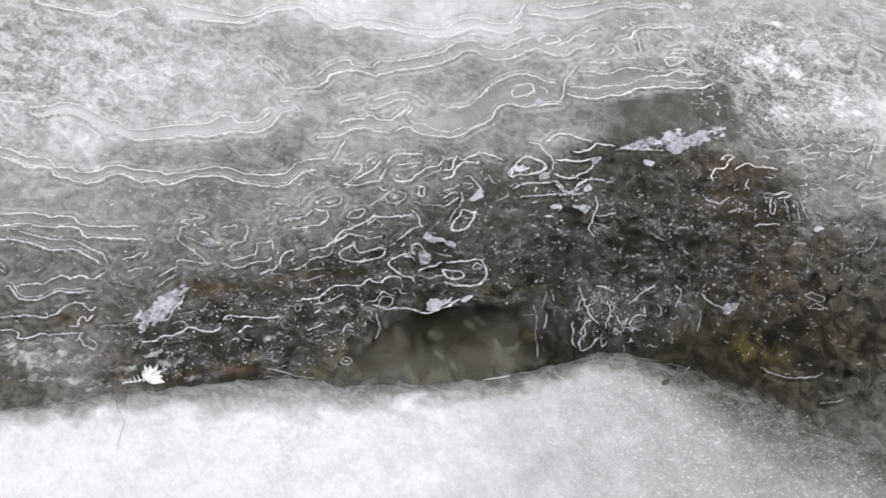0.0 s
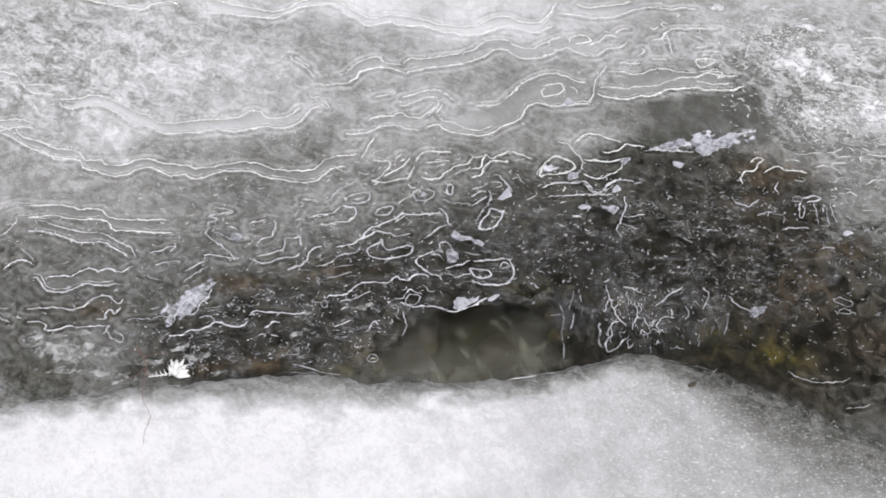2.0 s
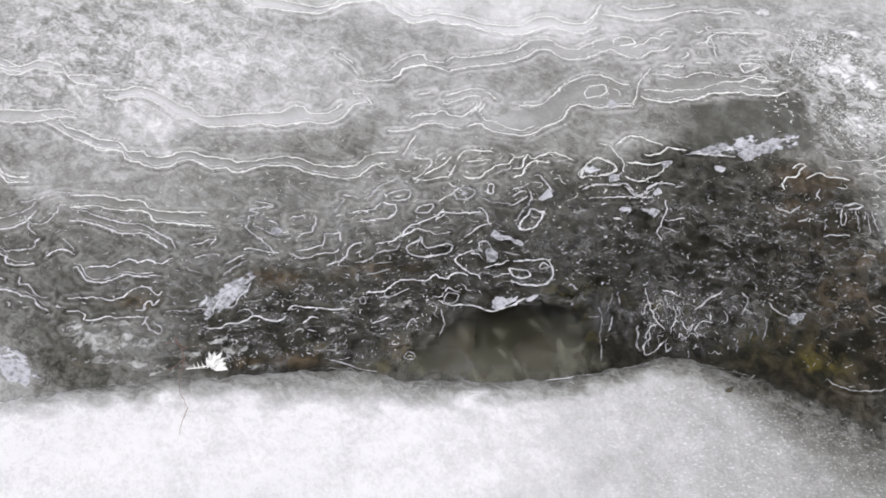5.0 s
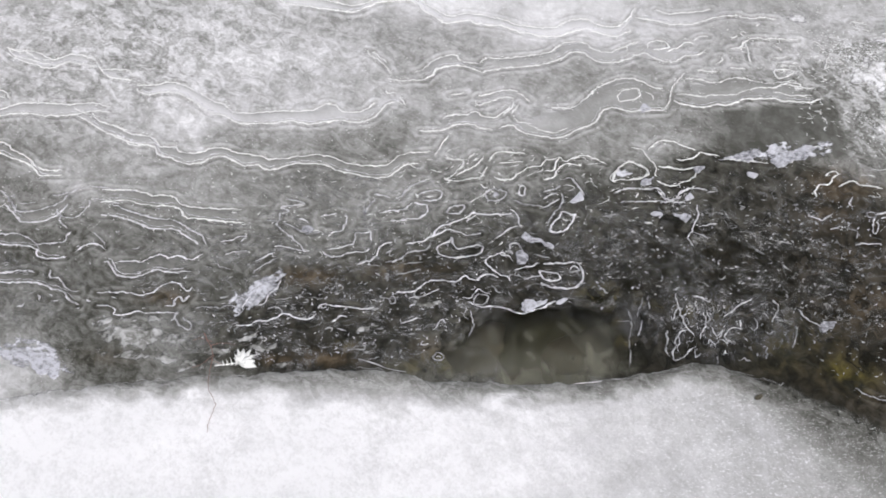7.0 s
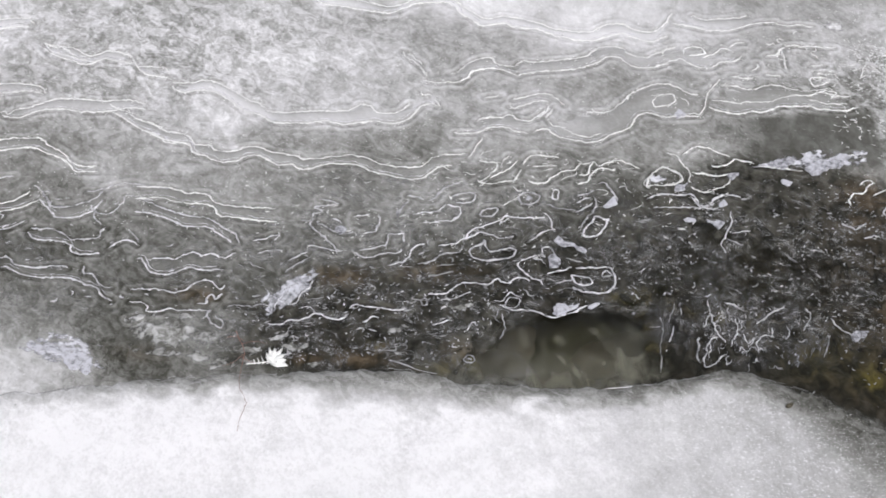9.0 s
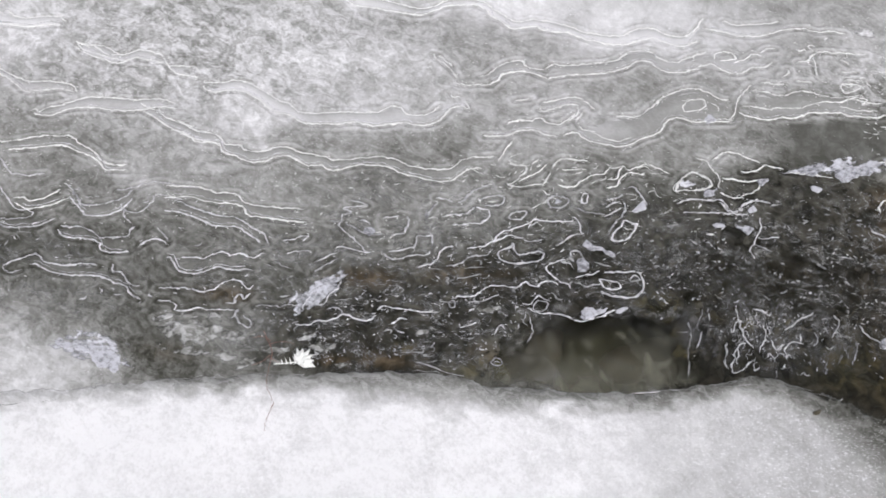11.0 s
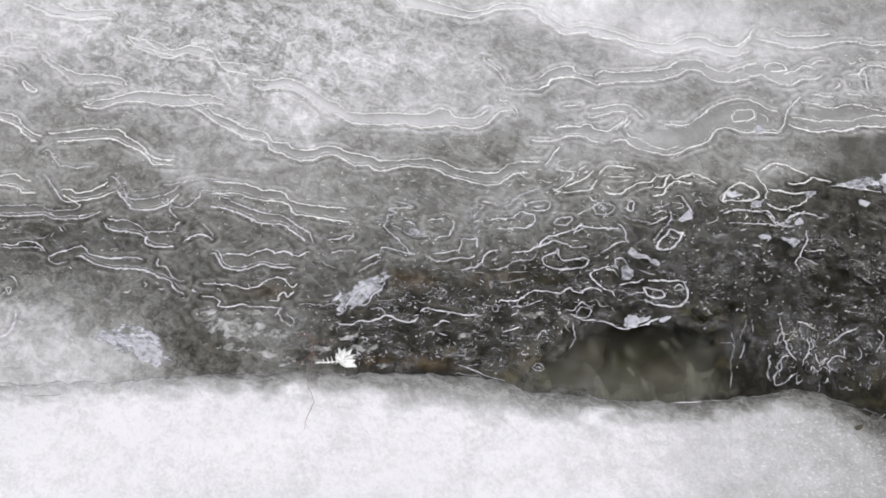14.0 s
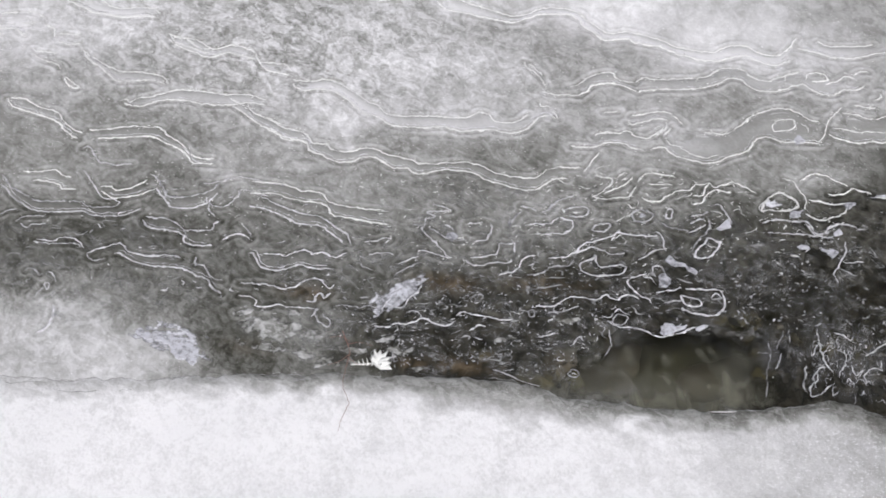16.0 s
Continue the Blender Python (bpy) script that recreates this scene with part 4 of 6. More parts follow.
ice_rim([(0.5443, 1.6083), (0.5576, 1.6095), (0.5665, 1.6044), (0.5726, 1.5949)], False, .8)
ice_rim([(0.4976, 1.5848), (0.4928, 1.5759), (0.4947, 1.5676)], False, .9)
ice_rim([(0.5095, 1.5596), (0.5175, 1.561), (0.5189, 1.5546), (0.5114, 1.5523)], True, .8)
ice_rim([(0.5203, 1.5555), (0.5325, 1.5621), (0.5415, 1.558), (0.5343, 1.5539), (0.5243, 1.5525)], False, .9)
ice_rim([(0.5179, 1.5529), (0.5146, 1.5414), (0.5135, 1.5281), (0.5192, 1.5349), (0.5202, 1.5474)], False, .8)
ice_rim([(0.5325, 1.5512), (0.5323, 1.536), (0.5317, 1.5157)], False, .8)
ice_rim([(0.5467, 1.5442), (0.5434, 1.5266), (0.545, 1.515), (0.5488, 1.5113)], False, .8)
ice_rim([(0.5508, 1.5458), (0.5512, 1.5306), (0.5531, 1.5173)], False, .8)
ice_rim([(0.4901, 1.5108), (0.5011, 1.512), (0.5128, 1.5131), (0.52, 1.511)], False, 1.3)
ice_rim([(0.444, 1.5539), (0.4532, 1.5507), (0.4593, 1.5486), (0.4703, 1.5571)])
ice_rim([(0.4061, 1.5141), (0.4196, 1.5108)])
ice_rim([(0.6232, 1.5458), (0.6332, 1.5471), (0.6489, 1.5508)], False, 1.2)
ice_rim([(0.4862, 1.5366), (0.4948, 1.5308), (0.493, 1.5203)])
ice_rim([(0.4665, 1.534), (0.4801, 1.5386)])
ice_rim([(0.5269, 1.4794), (0.534, 1.4833), (0.5429, 1.4803)], False, 1.1)
ice_rim([(0.6011, 1.5017), (0.6128, 1.4967)], False, 1.2)
ice_rim([(0.5962, 1.463), (0.6136, 1.4707), (0.6248, 1.4874)], False, 1.3)
ice_rim([(0.145, 1.4732), (0.1636, 1.4739), (0.1811, 1.4756), (0.1848, 1.467), (0.1881, 1.4542), (0.183, 1.4445), (0.1764, 1.4382), (0.164, 1.4363), (0.1489, 1.4388), (0.1401, 1.4442)], False, 1.4)
ice_rim([(0.1406, 1.4625), (0.1473, 1.4605), (0.1594, 1.4582), (0.1619, 1.4497), (0.1526, 1.4477), (0.1437, 1.4523)], True, 1.2)
ice_rim([(0.1721, 1.4634), (0.1787, 1.4689), (0.1844, 1.4628)])
ice_rim([(0.2347, 1.4065), (0.2354, 1.3943), (0.236, 1.3823), (0.2325, 1.3705), (0.2325, 1.3586), (0.2329, 1.3445), (0.2301, 1.3276)], False, .8)
ice_rim([(0.2501, 1.4262), (0.2478, 1.4156), (0.2438, 1.406), (0.243, 1.398)], False, .8)
ice_rim([(0.2552, 1.4284), (0.2559, 1.4176), (0.2575, 1.4094)], False, .8)
ice_rim([(0.2474, 1.3937), (0.245, 1.3818), (0.241, 1.3716)], False, .8)
ice_rim([(0.2211, 1.3911), (0.2333, 1.392)], False, .6)
ice_rim([(0.2733, 1.3803), (0.2715, 1.3645), (0.2696, 1.3528), (0.2734, 1.3432)], False, .9)
ice_rim([(0.2945, 1.3808), (0.2862, 1.3773), (0.2821, 1.3679), (0.2796, 1.3562), (0.2765, 1.3446), (0.2789, 1.339), (0.2884, 1.344), (0.299, 1.3576)])
ice_rim([(0.2863, 1.4326), (0.2868, 1.4202), (0.2892, 1.4037), (0.2934, 1.3873), (0.2985, 1.379), (0.3008, 1.3733)], False, .9)
ice_rim([(0.3047, 1.4316), (0.3133, 1.427), (0.3217, 1.42)], False, 1.1)
ice_rim([(0.3068, 1.4233), (0.3079, 1.4068)], False, .8)
ice_rim([(0.3127, 1.4066), (0.315, 1.3902), (0.3107, 1.38), (0.3076, 1.369)], False, .8)
ice_rim([(0.3175, 1.4104), (0.319, 1.3981), (0.3168, 1.3901)], False, .8)
ice_rim([(0.3359, 1.4013), (0.3448, 1.409), (0.352, 1.4168), (0.362, 1.4229), (0.3689, 1.4283)], False, .8)
ice_rim([(0.3144, 1.3607), (0.3184, 1.3684), (0.3236, 1.3618), (0.3282, 1.3695), (0.336, 1.3651), (0.3346, 1.3772), (0.3447, 1.3847), (0.3537, 1.3842)], False, .9)
ice_rim([(0.3205, 1.3859), (0.3251, 1.3737), (0.3321, 1.3813), (0.3278, 1.3711)], False, .9)
ice_rim([(0.3523, 1.3964), (0.3519, 1.3843)], False, .9)
ice_rim([(0.3656, 1.382), (0.3709, 1.3898), (0.368, 1.3997)], False, .9)
ice_rim([(0.416, 1.4135), (0.4233, 1.4009), (0.4341, 1.3922), (0.4406, 1.387)], False, 1.1)
ice_rim([(0.3903, 1.4272), (0.3947, 1.4146), (0.3898, 1.4026), (0.3856, 1.3947)])
ice_rim([(0.4135, 1.3892), (0.4086, 1.3733), (0.4046, 1.3592)], False, .8)
ice_rim([(0.5283, 1.4037), (0.5352, 1.4074), (0.5435, 1.4029), (0.5488, 1.3985), (0.542, 1.3948), (0.5336, 1.3993)], True, .7)
ice_rim([(0.5313, 1.3872), (0.5381, 1.3909), (0.5452, 1.3865), (0.5398, 1.3835)], True, .7)
ice_rim([(-0.0516, 1.5372), (-0.0497, 1.5476), (-0.0465, 1.5562), (-0.0414, 1.5648)], False, 1.1)
ice_rim([(-0.0528, 1.553), (-0.0516, 1.5389)])
ice_rim([(-0.042, 1.5737), (-0.0325, 1.5723), (-0.0244, 1.5675)])
ice_rim([(-0.0181, 1.5672), (-0.0117, 1.5704), (-0.0071, 1.5791), (-0.0006, 1.5878), (0.009, 1.5936), (0.0155, 1.5978)], False, 1.2)
ice_rim([(0.0261, 1.6367), (0.0297, 1.6478), (0.0365, 1.6615), (0.0414, 1.6707)])
ice_rim([(0.0054, 1.5713), (0.0118, 1.5773), (0.0246, 1.5811), (0.0328, 1.5789), (0.0319, 1.57), (0.0242, 1.5659), (0.0128, 1.5647)])
ice_rim([(-0.0347, 1.5424), (-0.0234, 1.548), (-0.0139, 1.5484), (-0.0044, 1.5541), (0.002, 1.5617)], False, .9)
ice_rim([(0.0027, 1.5617), (0.0102, 1.5587), (0.0164, 1.5566), (0.0175, 1.5486), (0.011, 1.5384), (0.0015, 1.5362), (-0.0079, 1.5341), (-0.0236, 1.5314)], False, 1.1)
ice_rim([(0.0395, 1.5475), (0.0442, 1.5561), (0.0524, 1.5574), (0.0587, 1.558), (0.0553, 1.5493), (0.0476, 1.5453)], True, 1.2)
ice_rim([(0.0829, 1.5746), (0.0883, 1.5824), (0.098, 1.5847), (0.1061, 1.5797), (0.1024, 1.571), (0.094, 1.5669), (0.0864, 1.5691)], True, 1.1)
ice_rim([(0.0376, 1.6334), (0.0453, 1.6302), (0.055, 1.6307), (0.058, 1.6231), (0.0498, 1.6098), (0.0392, 1.6012), (0.0366, 1.5986), (0.0474, 1.5962), (0.0635, 1.6), (0.0764, 1.6021), (0.082, 1.6127), (0.0856, 1.6218)])
ice_rim([(0.0496, 1.6052), (0.0608, 1.6138), (0.0707, 1.6207), (0.0776, 1.6296), (0.0811, 1.6359)])
ice_rim([(0.0635, 1.6321), (0.0696, 1.6392), (0.0716, 1.6429)])
ice_rim([(0.0873, 1.6309), (0.0944, 1.6427), (0.101, 1.6461), (0.114, 1.6455), (0.1289, 1.6438)], False, 1.1)
ice_rim([(0.0989, 1.6285), (0.1099, 1.6289), (0.1262, 1.6309)], False, .9)
ice_rim([(0.0926, 1.6049), (0.0988, 1.6009), (0.1116, 1.6003), (0.1185, 1.6091), (0.1252, 1.6134), (0.132, 1.6204), (0.1452, 1.6244), (0.1516, 1.6324)])
ice_rim([(0.12, 1.579), (0.1226, 1.5907), (0.1282, 1.5877), (0.125, 1.5761)], True, 1.1)
ice_rim([(0.1162, 1.5676), (0.1255, 1.5627), (0.1469, 1.5598)], False, .9)
ice_rim([(0.1092, 1.5546), (0.1153, 1.5498), (0.1191, 1.5391), (0.1221, 1.5258)], False, 1.1)
ice_rim([(-0.0054, 1.4978), (0.0101, 1.5013), (0.0227, 1.5092), (0.0293, 1.5218), (0.042, 1.5298), (0.058, 1.5378), (0.0678, 1.5461), (0.0835, 1.5453), (0.1024, 1.5461), (0.112, 1.5482)], False, 1.2)
ice_rim([(0.0227, 1.5075), (0.0322, 1.5156), (0.0418, 1.5212), (0.0541, 1.5162), (0.0633, 1.5132), (0.0759, 1.5169)], False, 1.2)
ice_rim([(0.061, 1.5332), (0.0708, 1.5433)], False, .7)
ice_rim([(0.0943, 1.5099), (0.1009, 1.5156), (0.1076, 1.5239), (0.1172, 1.5287)], False, 1.1)
ice_rim([(0.0301, 1.485), (0.0316, 1.4951), (0.0412, 1.5031), (0.045, 1.5072), (0.0472, 1.4977), (0.0531, 1.4906), (0.0657, 1.4959), (0.0751, 1.498), (0.0793, 1.4935), (0.0746, 1.4852), (0.0621, 1.4816), (0.0435, 1.4784)], True, 1.3)
ice_rim([(0.1118, 1.4859), (0.108, 1.4963), (0.1126, 1.5021), (0.1188, 1.5), (0.1214, 1.4914)])
ice_rim([(0.1026, 1.4881), (0.0931, 1.4843), (0.0836, 1.4789), (0.082, 1.4722), (0.089, 1.4634), (0.096, 1.4564), (0.1038, 1.4527), (0.1096, 1.4457)])
ice_rim([(0.0993, 1.484), (0.1085, 1.4835), (0.1122, 1.4723)])
ice_rim([(0.1135, 1.4622), (0.1293, 1.4681), (0.1413, 1.4734)], False, 1.2)
ice_rim([(0.122, 1.4492), (0.1345, 1.4528), (0.144, 1.4581)], False, 1.1)
ice_rim([(-0.0917, 1.4869), (-0.0764, 1.4912), (-0.0641, 1.4965), (-0.061, 1.5049), (-0.0598, 1.5134), (-0.0517, 1.513), (-0.0436, 1.5151), (-0.0443, 1.4998)], False, 1.1)
ice_rim([(-0.096, 1.4829), (-0.0873, 1.4766), (-0.0763, 1.4777), (-0.0641, 1.4838), (-0.0487, 1.4856), (-0.0456, 1.4913)], False, 1.1)
ice_rim([(-0.0889, 1.5123), (-0.0796, 1.5144), (-0.0734, 1.5244), (-0.0703, 1.5355), (-0.0735, 1.5418)])
ice_rim([(-0.1003, 1.537), (-0.0891, 1.5408), (-0.0829, 1.5431)])
ice_rim([(-0.058, 1.4651), (-0.0488, 1.4705), (-0.0427, 1.4718), (-0.0364, 1.4824), (-0.0314, 1.4949), (-0.0208, 1.5003)], False, 1.1)
ice_rim([(-0.0274, 1.4694), (-0.0151, 1.4729), (-0.0057, 1.4809), (0.0005, 1.4865), (0.0129, 1.4884), (0.0192, 1.4923), (0.0225, 1.5006)], False, 1.1)
ice_rim([(-0.0158, 1.4235), (-0.0067, 1.427), (0.0054, 1.4289), (0.0148, 1.4382), (0.021, 1.4437), (0.0363, 1.4454), (0.0484, 1.4431), (0.0547, 1.4485), (0.0609, 1.4524), (0.065, 1.448), (0.073, 1.4476), (0.0794, 1.4539), (0.0886, 1.4551), (0.0945, 1.4507)], False, 1.1)
ice_rim([(-0.0008, 1.4178), (0.0144, 1.4219), (0.0236, 1.4271), (0.0328, 1.4316)])
ice_rim([(0.0566, 1.4197), (0.0658, 1.4217), (0.0723, 1.4328), (0.0813, 1.4291), (0.0872, 1.4263)])
ice_rim([(0.0687, 1.4191), (0.0751, 1.4269), (0.084, 1.4224), (0.0805, 1.4128), (0.0714, 1.4109)], True, .9)
ice_rim([(0.0625, 1.4154), (0.0743, 1.4083), (0.0924, 1.4082), (0.1043, 1.4051), (0.1161, 1.3997), (0.1283, 1.4023), (0.147, 1.411), (0.1567, 1.4187)], False, 1.3)
ice_rim([(-0.0969, 1.4011), (-0.091, 1.4071), (-0.07, 1.4045), (-0.0491, 1.4026), (-0.0371, 1.4044)], False, 1.1)
ice_rim([(-0.0219, 1.4173), (-0.0171, 1.4195), (-0.0148, 1.4129), (-0.019, 1.4099)], True, 1.2)
ice_rim([(0.065, 1.4031), (0.0675, 1.391), (0.067, 1.3791), (0.063, 1.3674)], False, .8)
ice_rim([(0.061, 1.4074), (0.0587, 1.3954)], False, .8)
ice_rim([(0.0281, 1.3771), (0.0345, 1.3887), (0.0385, 1.3845)])
ice_rim([(-0.0075, 1.3829), (0.0015, 1.3864), (0.0076, 1.3917)], False, 1.2)
ice_rim([(-0.0819, 1.3828), (-0.073, 1.3903), (-0.064, 1.3914)], False, 1.2)
ice_rim([(-0.5465, 1.5986), (-0.5407, 1.6022), (-0.5332, 1.592), (-0.5261, 1.5809), (-0.5168, 1.5775), (-0.5036, 1.5766), (-0.4869, 1.5807)], False, 1.2)
ice_rim([(-0.4897, 1.5134), (-0.4873, 1.5199), (-0.4951, 1.5233), (-0.5081, 1.5242), (-0.5173, 1.5364), (-0.5265, 1.5487), (-0.5364, 1.5638)])
ice_rim([(-0.3929, 1.5399), (-0.3894, 1.5314), (-0.3845, 1.5188), (-0.3767, 1.511)])
ice_rim([(-0.3638, 1.4754), (-0.3543, 1.4853), (-0.3455, 1.4891), (-0.3387, 1.4857), (-0.3336, 1.482)])
ice_rim([(-0.3473, 1.5062), (-0.3387, 1.4969), (-0.3325, 1.4865)], False, 1.2)
ice_rim([(-0.5042, 1.4377), (-0.5009, 1.4314), (-0.4931, 1.43), (-0.4846, 1.4336)], False, .9)
ice_rim([(-0.5637, 1.451), (-0.545, 1.4518), (-0.5398, 1.456), (-0.5247, 1.4589), (-0.5171, 1.453), (-0.5091, 1.4456)])
ice_rim([(-0.5661, 1.4481), (-0.5531, 1.4465), (-0.5228, 1.4506), (-0.5113, 1.447)])
ice_rim([(-0.3879, 1.4474), (-0.3852, 1.4368), (-0.3765, 1.4363), (-0.3696, 1.4264), (-0.3609, 1.4192), (-0.3534, 1.4186)])
ice_rim([(-0.613, 1.4834), (-0.6053, 1.4906), (-0.5963, 1.4927)], False, .8)
ice_rim([(-0.592, 1.4758), (-0.5843, 1.4829), (-0.5632, 1.4875)], False, .8)
ice_rim([(-0.5878, 1.472), (-0.577, 1.4665), (-0.5723, 1.4732), (-0.5601, 1.4748)], False, .8)
ice_rim([(-0.523, 1.3608), (-0.5202, 1.3491), (-0.5212, 1.341), (-0.5243, 1.3287), (-0.5311, 1.3199)], False, 2)
ice_rim([(-0.5202, 1.3491), (-0.5095, 1.3426)], False, 1.4)
ice_rim([(-0.5398, 1.3871), (-0.5362, 1.39), (-0.5331, 1.3847), (-0.5365, 1.381)], True)
ice_rim([(-0.5454, 1.37), (-0.5426, 1.3785), (-0.5392, 1.3847)])
ice_rim([(-0.5645, 1.4045), (-0.5595, 1.4093), (-0.5485, 1.4025)], False, .8)
ice_rim([(-0.5405, 1.4077), (-0.5326, 1.4004), (-0.5277, 1.3928)], False, .9)
ice_rim([(-0.67, 1.8007), (-0.6615, 1.803), (-0.6451, 1.8074)])
ice_rim([(-0.6405, 1.8028), (-0.6287, 1.797), (-0.6234, 1.7841)], False, 1.6)
ice_rim([(-0.6432, 1.7574), (-0.6388, 1.7538), (-0.6182, 1.7536)])
ice_rim([(-0.6434, 1.7501), (-0.6323, 1.7414), (-0.6212, 1.7378), (-0.61, 1.7343), (-0.6042, 1.73)])
ice_rim([(-0.595, 1.7141), (-0.587, 1.7092), (-0.5764, 1.6987), (-0.5806, 1.6962), (-0.5907, 1.7047)], True)
ice_rim([(-0.3632, 1.4824), (-0.3606, 1.4853)], False, .8)
ice_plate([(0.2648, 1.7207), (0.2706, 1.7322), (0.2783, 1.722), (0.2678, 1.7176)])
ice_plate([(0.1786, 1.5671), (0.1856, 1.5758), (0.1906, 1.5827), (0.1929, 1.5709), (0.183, 1.5669)])
ice_plate([(0.2598, 1.6012), (0.2638, 1.6083), (0.2713, 1.6061), (0.2743, 1.6096), (0.2693, 1.5989), (0.2614, 1.5974)])
ice_plate([(0.3209, 1.6259), (0.3325, 1.63), (0.3267, 1.6191), (0.3222, 1.6202)])
ice_plate([(0.3076, 1.5769), (0.3149, 1.5847), (0.3159, 1.5765), (0.3085, 1.5742)])
ice_plate([(0.2678, 1.5528), (0.2775, 1.5541), (0.2803, 1.5504), (0.2706, 1.5491)])
ice_plate([(0.2932, 1.5516), (0.3092, 1.5517), (0.3106, 1.5471), (0.3047, 1.5403), (0.2992, 1.5477)])
ice_plate([(0.3824, 1.621), (0.3933, 1.6195), (0.3913, 1.614), (0.3848, 1.6144)])
ice_plate([(0.3688, 1.6423), (0.3766, 1.6514), (0.3903, 1.6555), (0.3997, 1.6607), (0.3923, 1.6459), (0.3849, 1.6396)])
ice_plate([(0.5569, 1.5039), (0.5641, 1.5079), (0.5676, 1.5033), (0.5599, 1.4994)])
ice_plate([(0.4353, 1.3881), (0.4411, 1.3975), (0.4431, 1.3909), (0.4544, 1.396), (0.4489, 1.389), (0.4401, 1.3838)])
ice_plate([(0.1149, 1.4874), (0.1214, 1.4922), (0.1283, 1.4825), (0.1253, 1.4742), (0.1172, 1.4729)])
ice_plate([(0.1198, 1.4124), (0.1264, 1.4202), (0.1353, 1.4173), (0.1476, 1.4191), (0.1373, 1.4099), (0.1285, 1.4047), (0.1211, 1.4026)])
ice_plate([(0.1582, 1.4145), (0.161, 1.4201), (0.1685, 1.4221), (0.1656, 1.4166)])
ice_plate([(0.0912, 1.576), (0.0946, 1.5794), (0.0982, 1.5765), (0.0943, 1.5732)])
ice_plate([(-0.1198, 1.5147), (-0.115, 1.523), (-0.1075, 1.5175), (-0.1123, 1.5109)])
ice_plate([(0.1226, 1.5128), (0.1274, 1.5195), (0.1338, 1.5122), (0.1437, 1.51), (0.1434, 1.5048), (0.1285, 1.5064)])
ice_plate([(0.1434, 1.5048), (0.1532, 1.5026), (0.1566, 1.4973), (0.1468, 1.5003)])
ice_plate([(0.4115, 1.6411), (0.4229, 1.652), (0.4365, 1.6542), (0.4566, 1.656), (0.4503, 1.6449), (0.4344, 1.64), (0.4199, 1.6313)])
ice_plate([(-0.429, 1.3334), (-0.4207, 1.3282), (-0.4084, 1.3267), (-0.3966, 1.322), (-0.3905, 1.3212), (-0.3816, 1.3069), (-0.3689, 1.3024), (-0.3595, 1.2998), (-0.359, 1.3191), (-0.3672, 1.3243), (-0.3795, 1.3321), (-0.3926, 1.3319), (-0.4161, 1.3351), (-0.4256, 1.3402)])
ice_rim([(0.462, 1.3062), (0.4724, 1.298), (0.4919, 1.2909), (0.5158, 1.2912), (0.5255, 1.2953)], False, .8)
ice_rim([(0.4835, 1.2084), (0.4994, 1.2068), (0.5206, 1.2115)], False, .8)
ice_rim([(0.5146, 1.2551), (0.5327, 1.2571), (0.5454, 1.2617)], False, .8)
ice_rim([(0.432, 1.7953), (0.4475, 1.7977), (0.4558, 1.7932), (0.4457, 1.7854), (0.4349, 1.7818)], True, .9)
ice_rim([(0.4382, 1.8054), (0.4589, 1.8044)], False, .8)
ice_rim([(0.4263, 1.7649), (0.4475, 1.774), (0.4606, 1.7703), (0.4528, 1.7636), (0.477, 1.7655)], False, .9)
ice_rim([(0.4253, 1.7578), (0.4474, 1.7507), (0.4716, 1.7525)], False, .8)
ice_rim([(0.6323, 1.7858), (0.6248, 1.783), (0.6165, 1.7938), (0.6142, 1.8001), (0.6244, 1.7986), (0.6327, 1.7878)])
ice_rim([(0.6097, 1.8129), (0.627, 1.8121)], False, .8)
ice_rim([(0.5066, 1.821), (0.5187, 1.8099)])
ice_rim([(0.4924, 1.7976), (0.4978, 1.8182), (0.5014, 1.8233)], False, .8)
ice_rim([(0.5354, 1.8893), (0.556, 1.8851)])
ice_rim([(0.5371, 1.8784), (0.5558, 1.872)])
ice_rim([(0.6412, 1.8304), (0.6621, 1.8295), (0.6807, 1.818)], False, 1.1)
ice_rim([(0.664, 1.891), (0.666, 1.8832), (0.6794, 1.8793), (0.6908, 1.8657), (0.7101, 1.8561)])
ice_rim([(0.6817, 1.8901), (0.7013, 1.8815), (0.7192, 1.872)], False, .9)
ice_rim([(0.6526, 1.8004), (0.6604, 1.8042), (0.6664, 1.7997)], False, .9)
ice_rim([(0.5912, 1.7518), (0.614, 1.7457), (0.6296, 1.7379), (0.6419, 1.7312)], False, .8)
ice_rim([(0.6859, 1.8093), (0.7026, 1.7959)])
ice_rim([(0.6171, 1.5633), (0.6255, 1.572), (0.639, 1.5741)], False, 1.1)
ice_rim([(0.4646, 1.6643), (0.4703, 1.6669), (0.4728, 1.6619)])
ice_rim([(0.5511, 1.6822), (0.5593, 1.6721), (0.5705, 1.6784)], False, .9)
ice_rim([(0.434, 1.8192), (0.4508, 1.8205)], False, 1.1)
ice_rim([(0.4372, 1.8422), (0.4457, 1.8334)], False, .9)
ice_rim([(0.6368, 1.5945), (0.6565, 1.6405), (0.6553, 1.6501)], False, .8)
ice_rim([(0.607, 1.6258), (0.6263, 1.623), (0.641, 1.6298)])
ice_rim([(0.6236, 1.6421), (0.6443, 1.6459)], False, .9)
ice_band([(-0.4886, 1.8073), (-0.4765, 1.7997), (-0.4607, 1.8025), (-0.444, 1.7952), (-0.4294, 1.7878), (-0.4124, 1.7968), (-0.3947, 1.7957), (-0.3802, 1.7883)],
         [(-0.4859, 1.8033), (-0.4752, 1.7916), (-0.4512, 1.7846), (-0.4278, 1.7767), (-0.4104, 1.7827), (-0.3923, 1.7785), (-0.3775, 1.7782)])
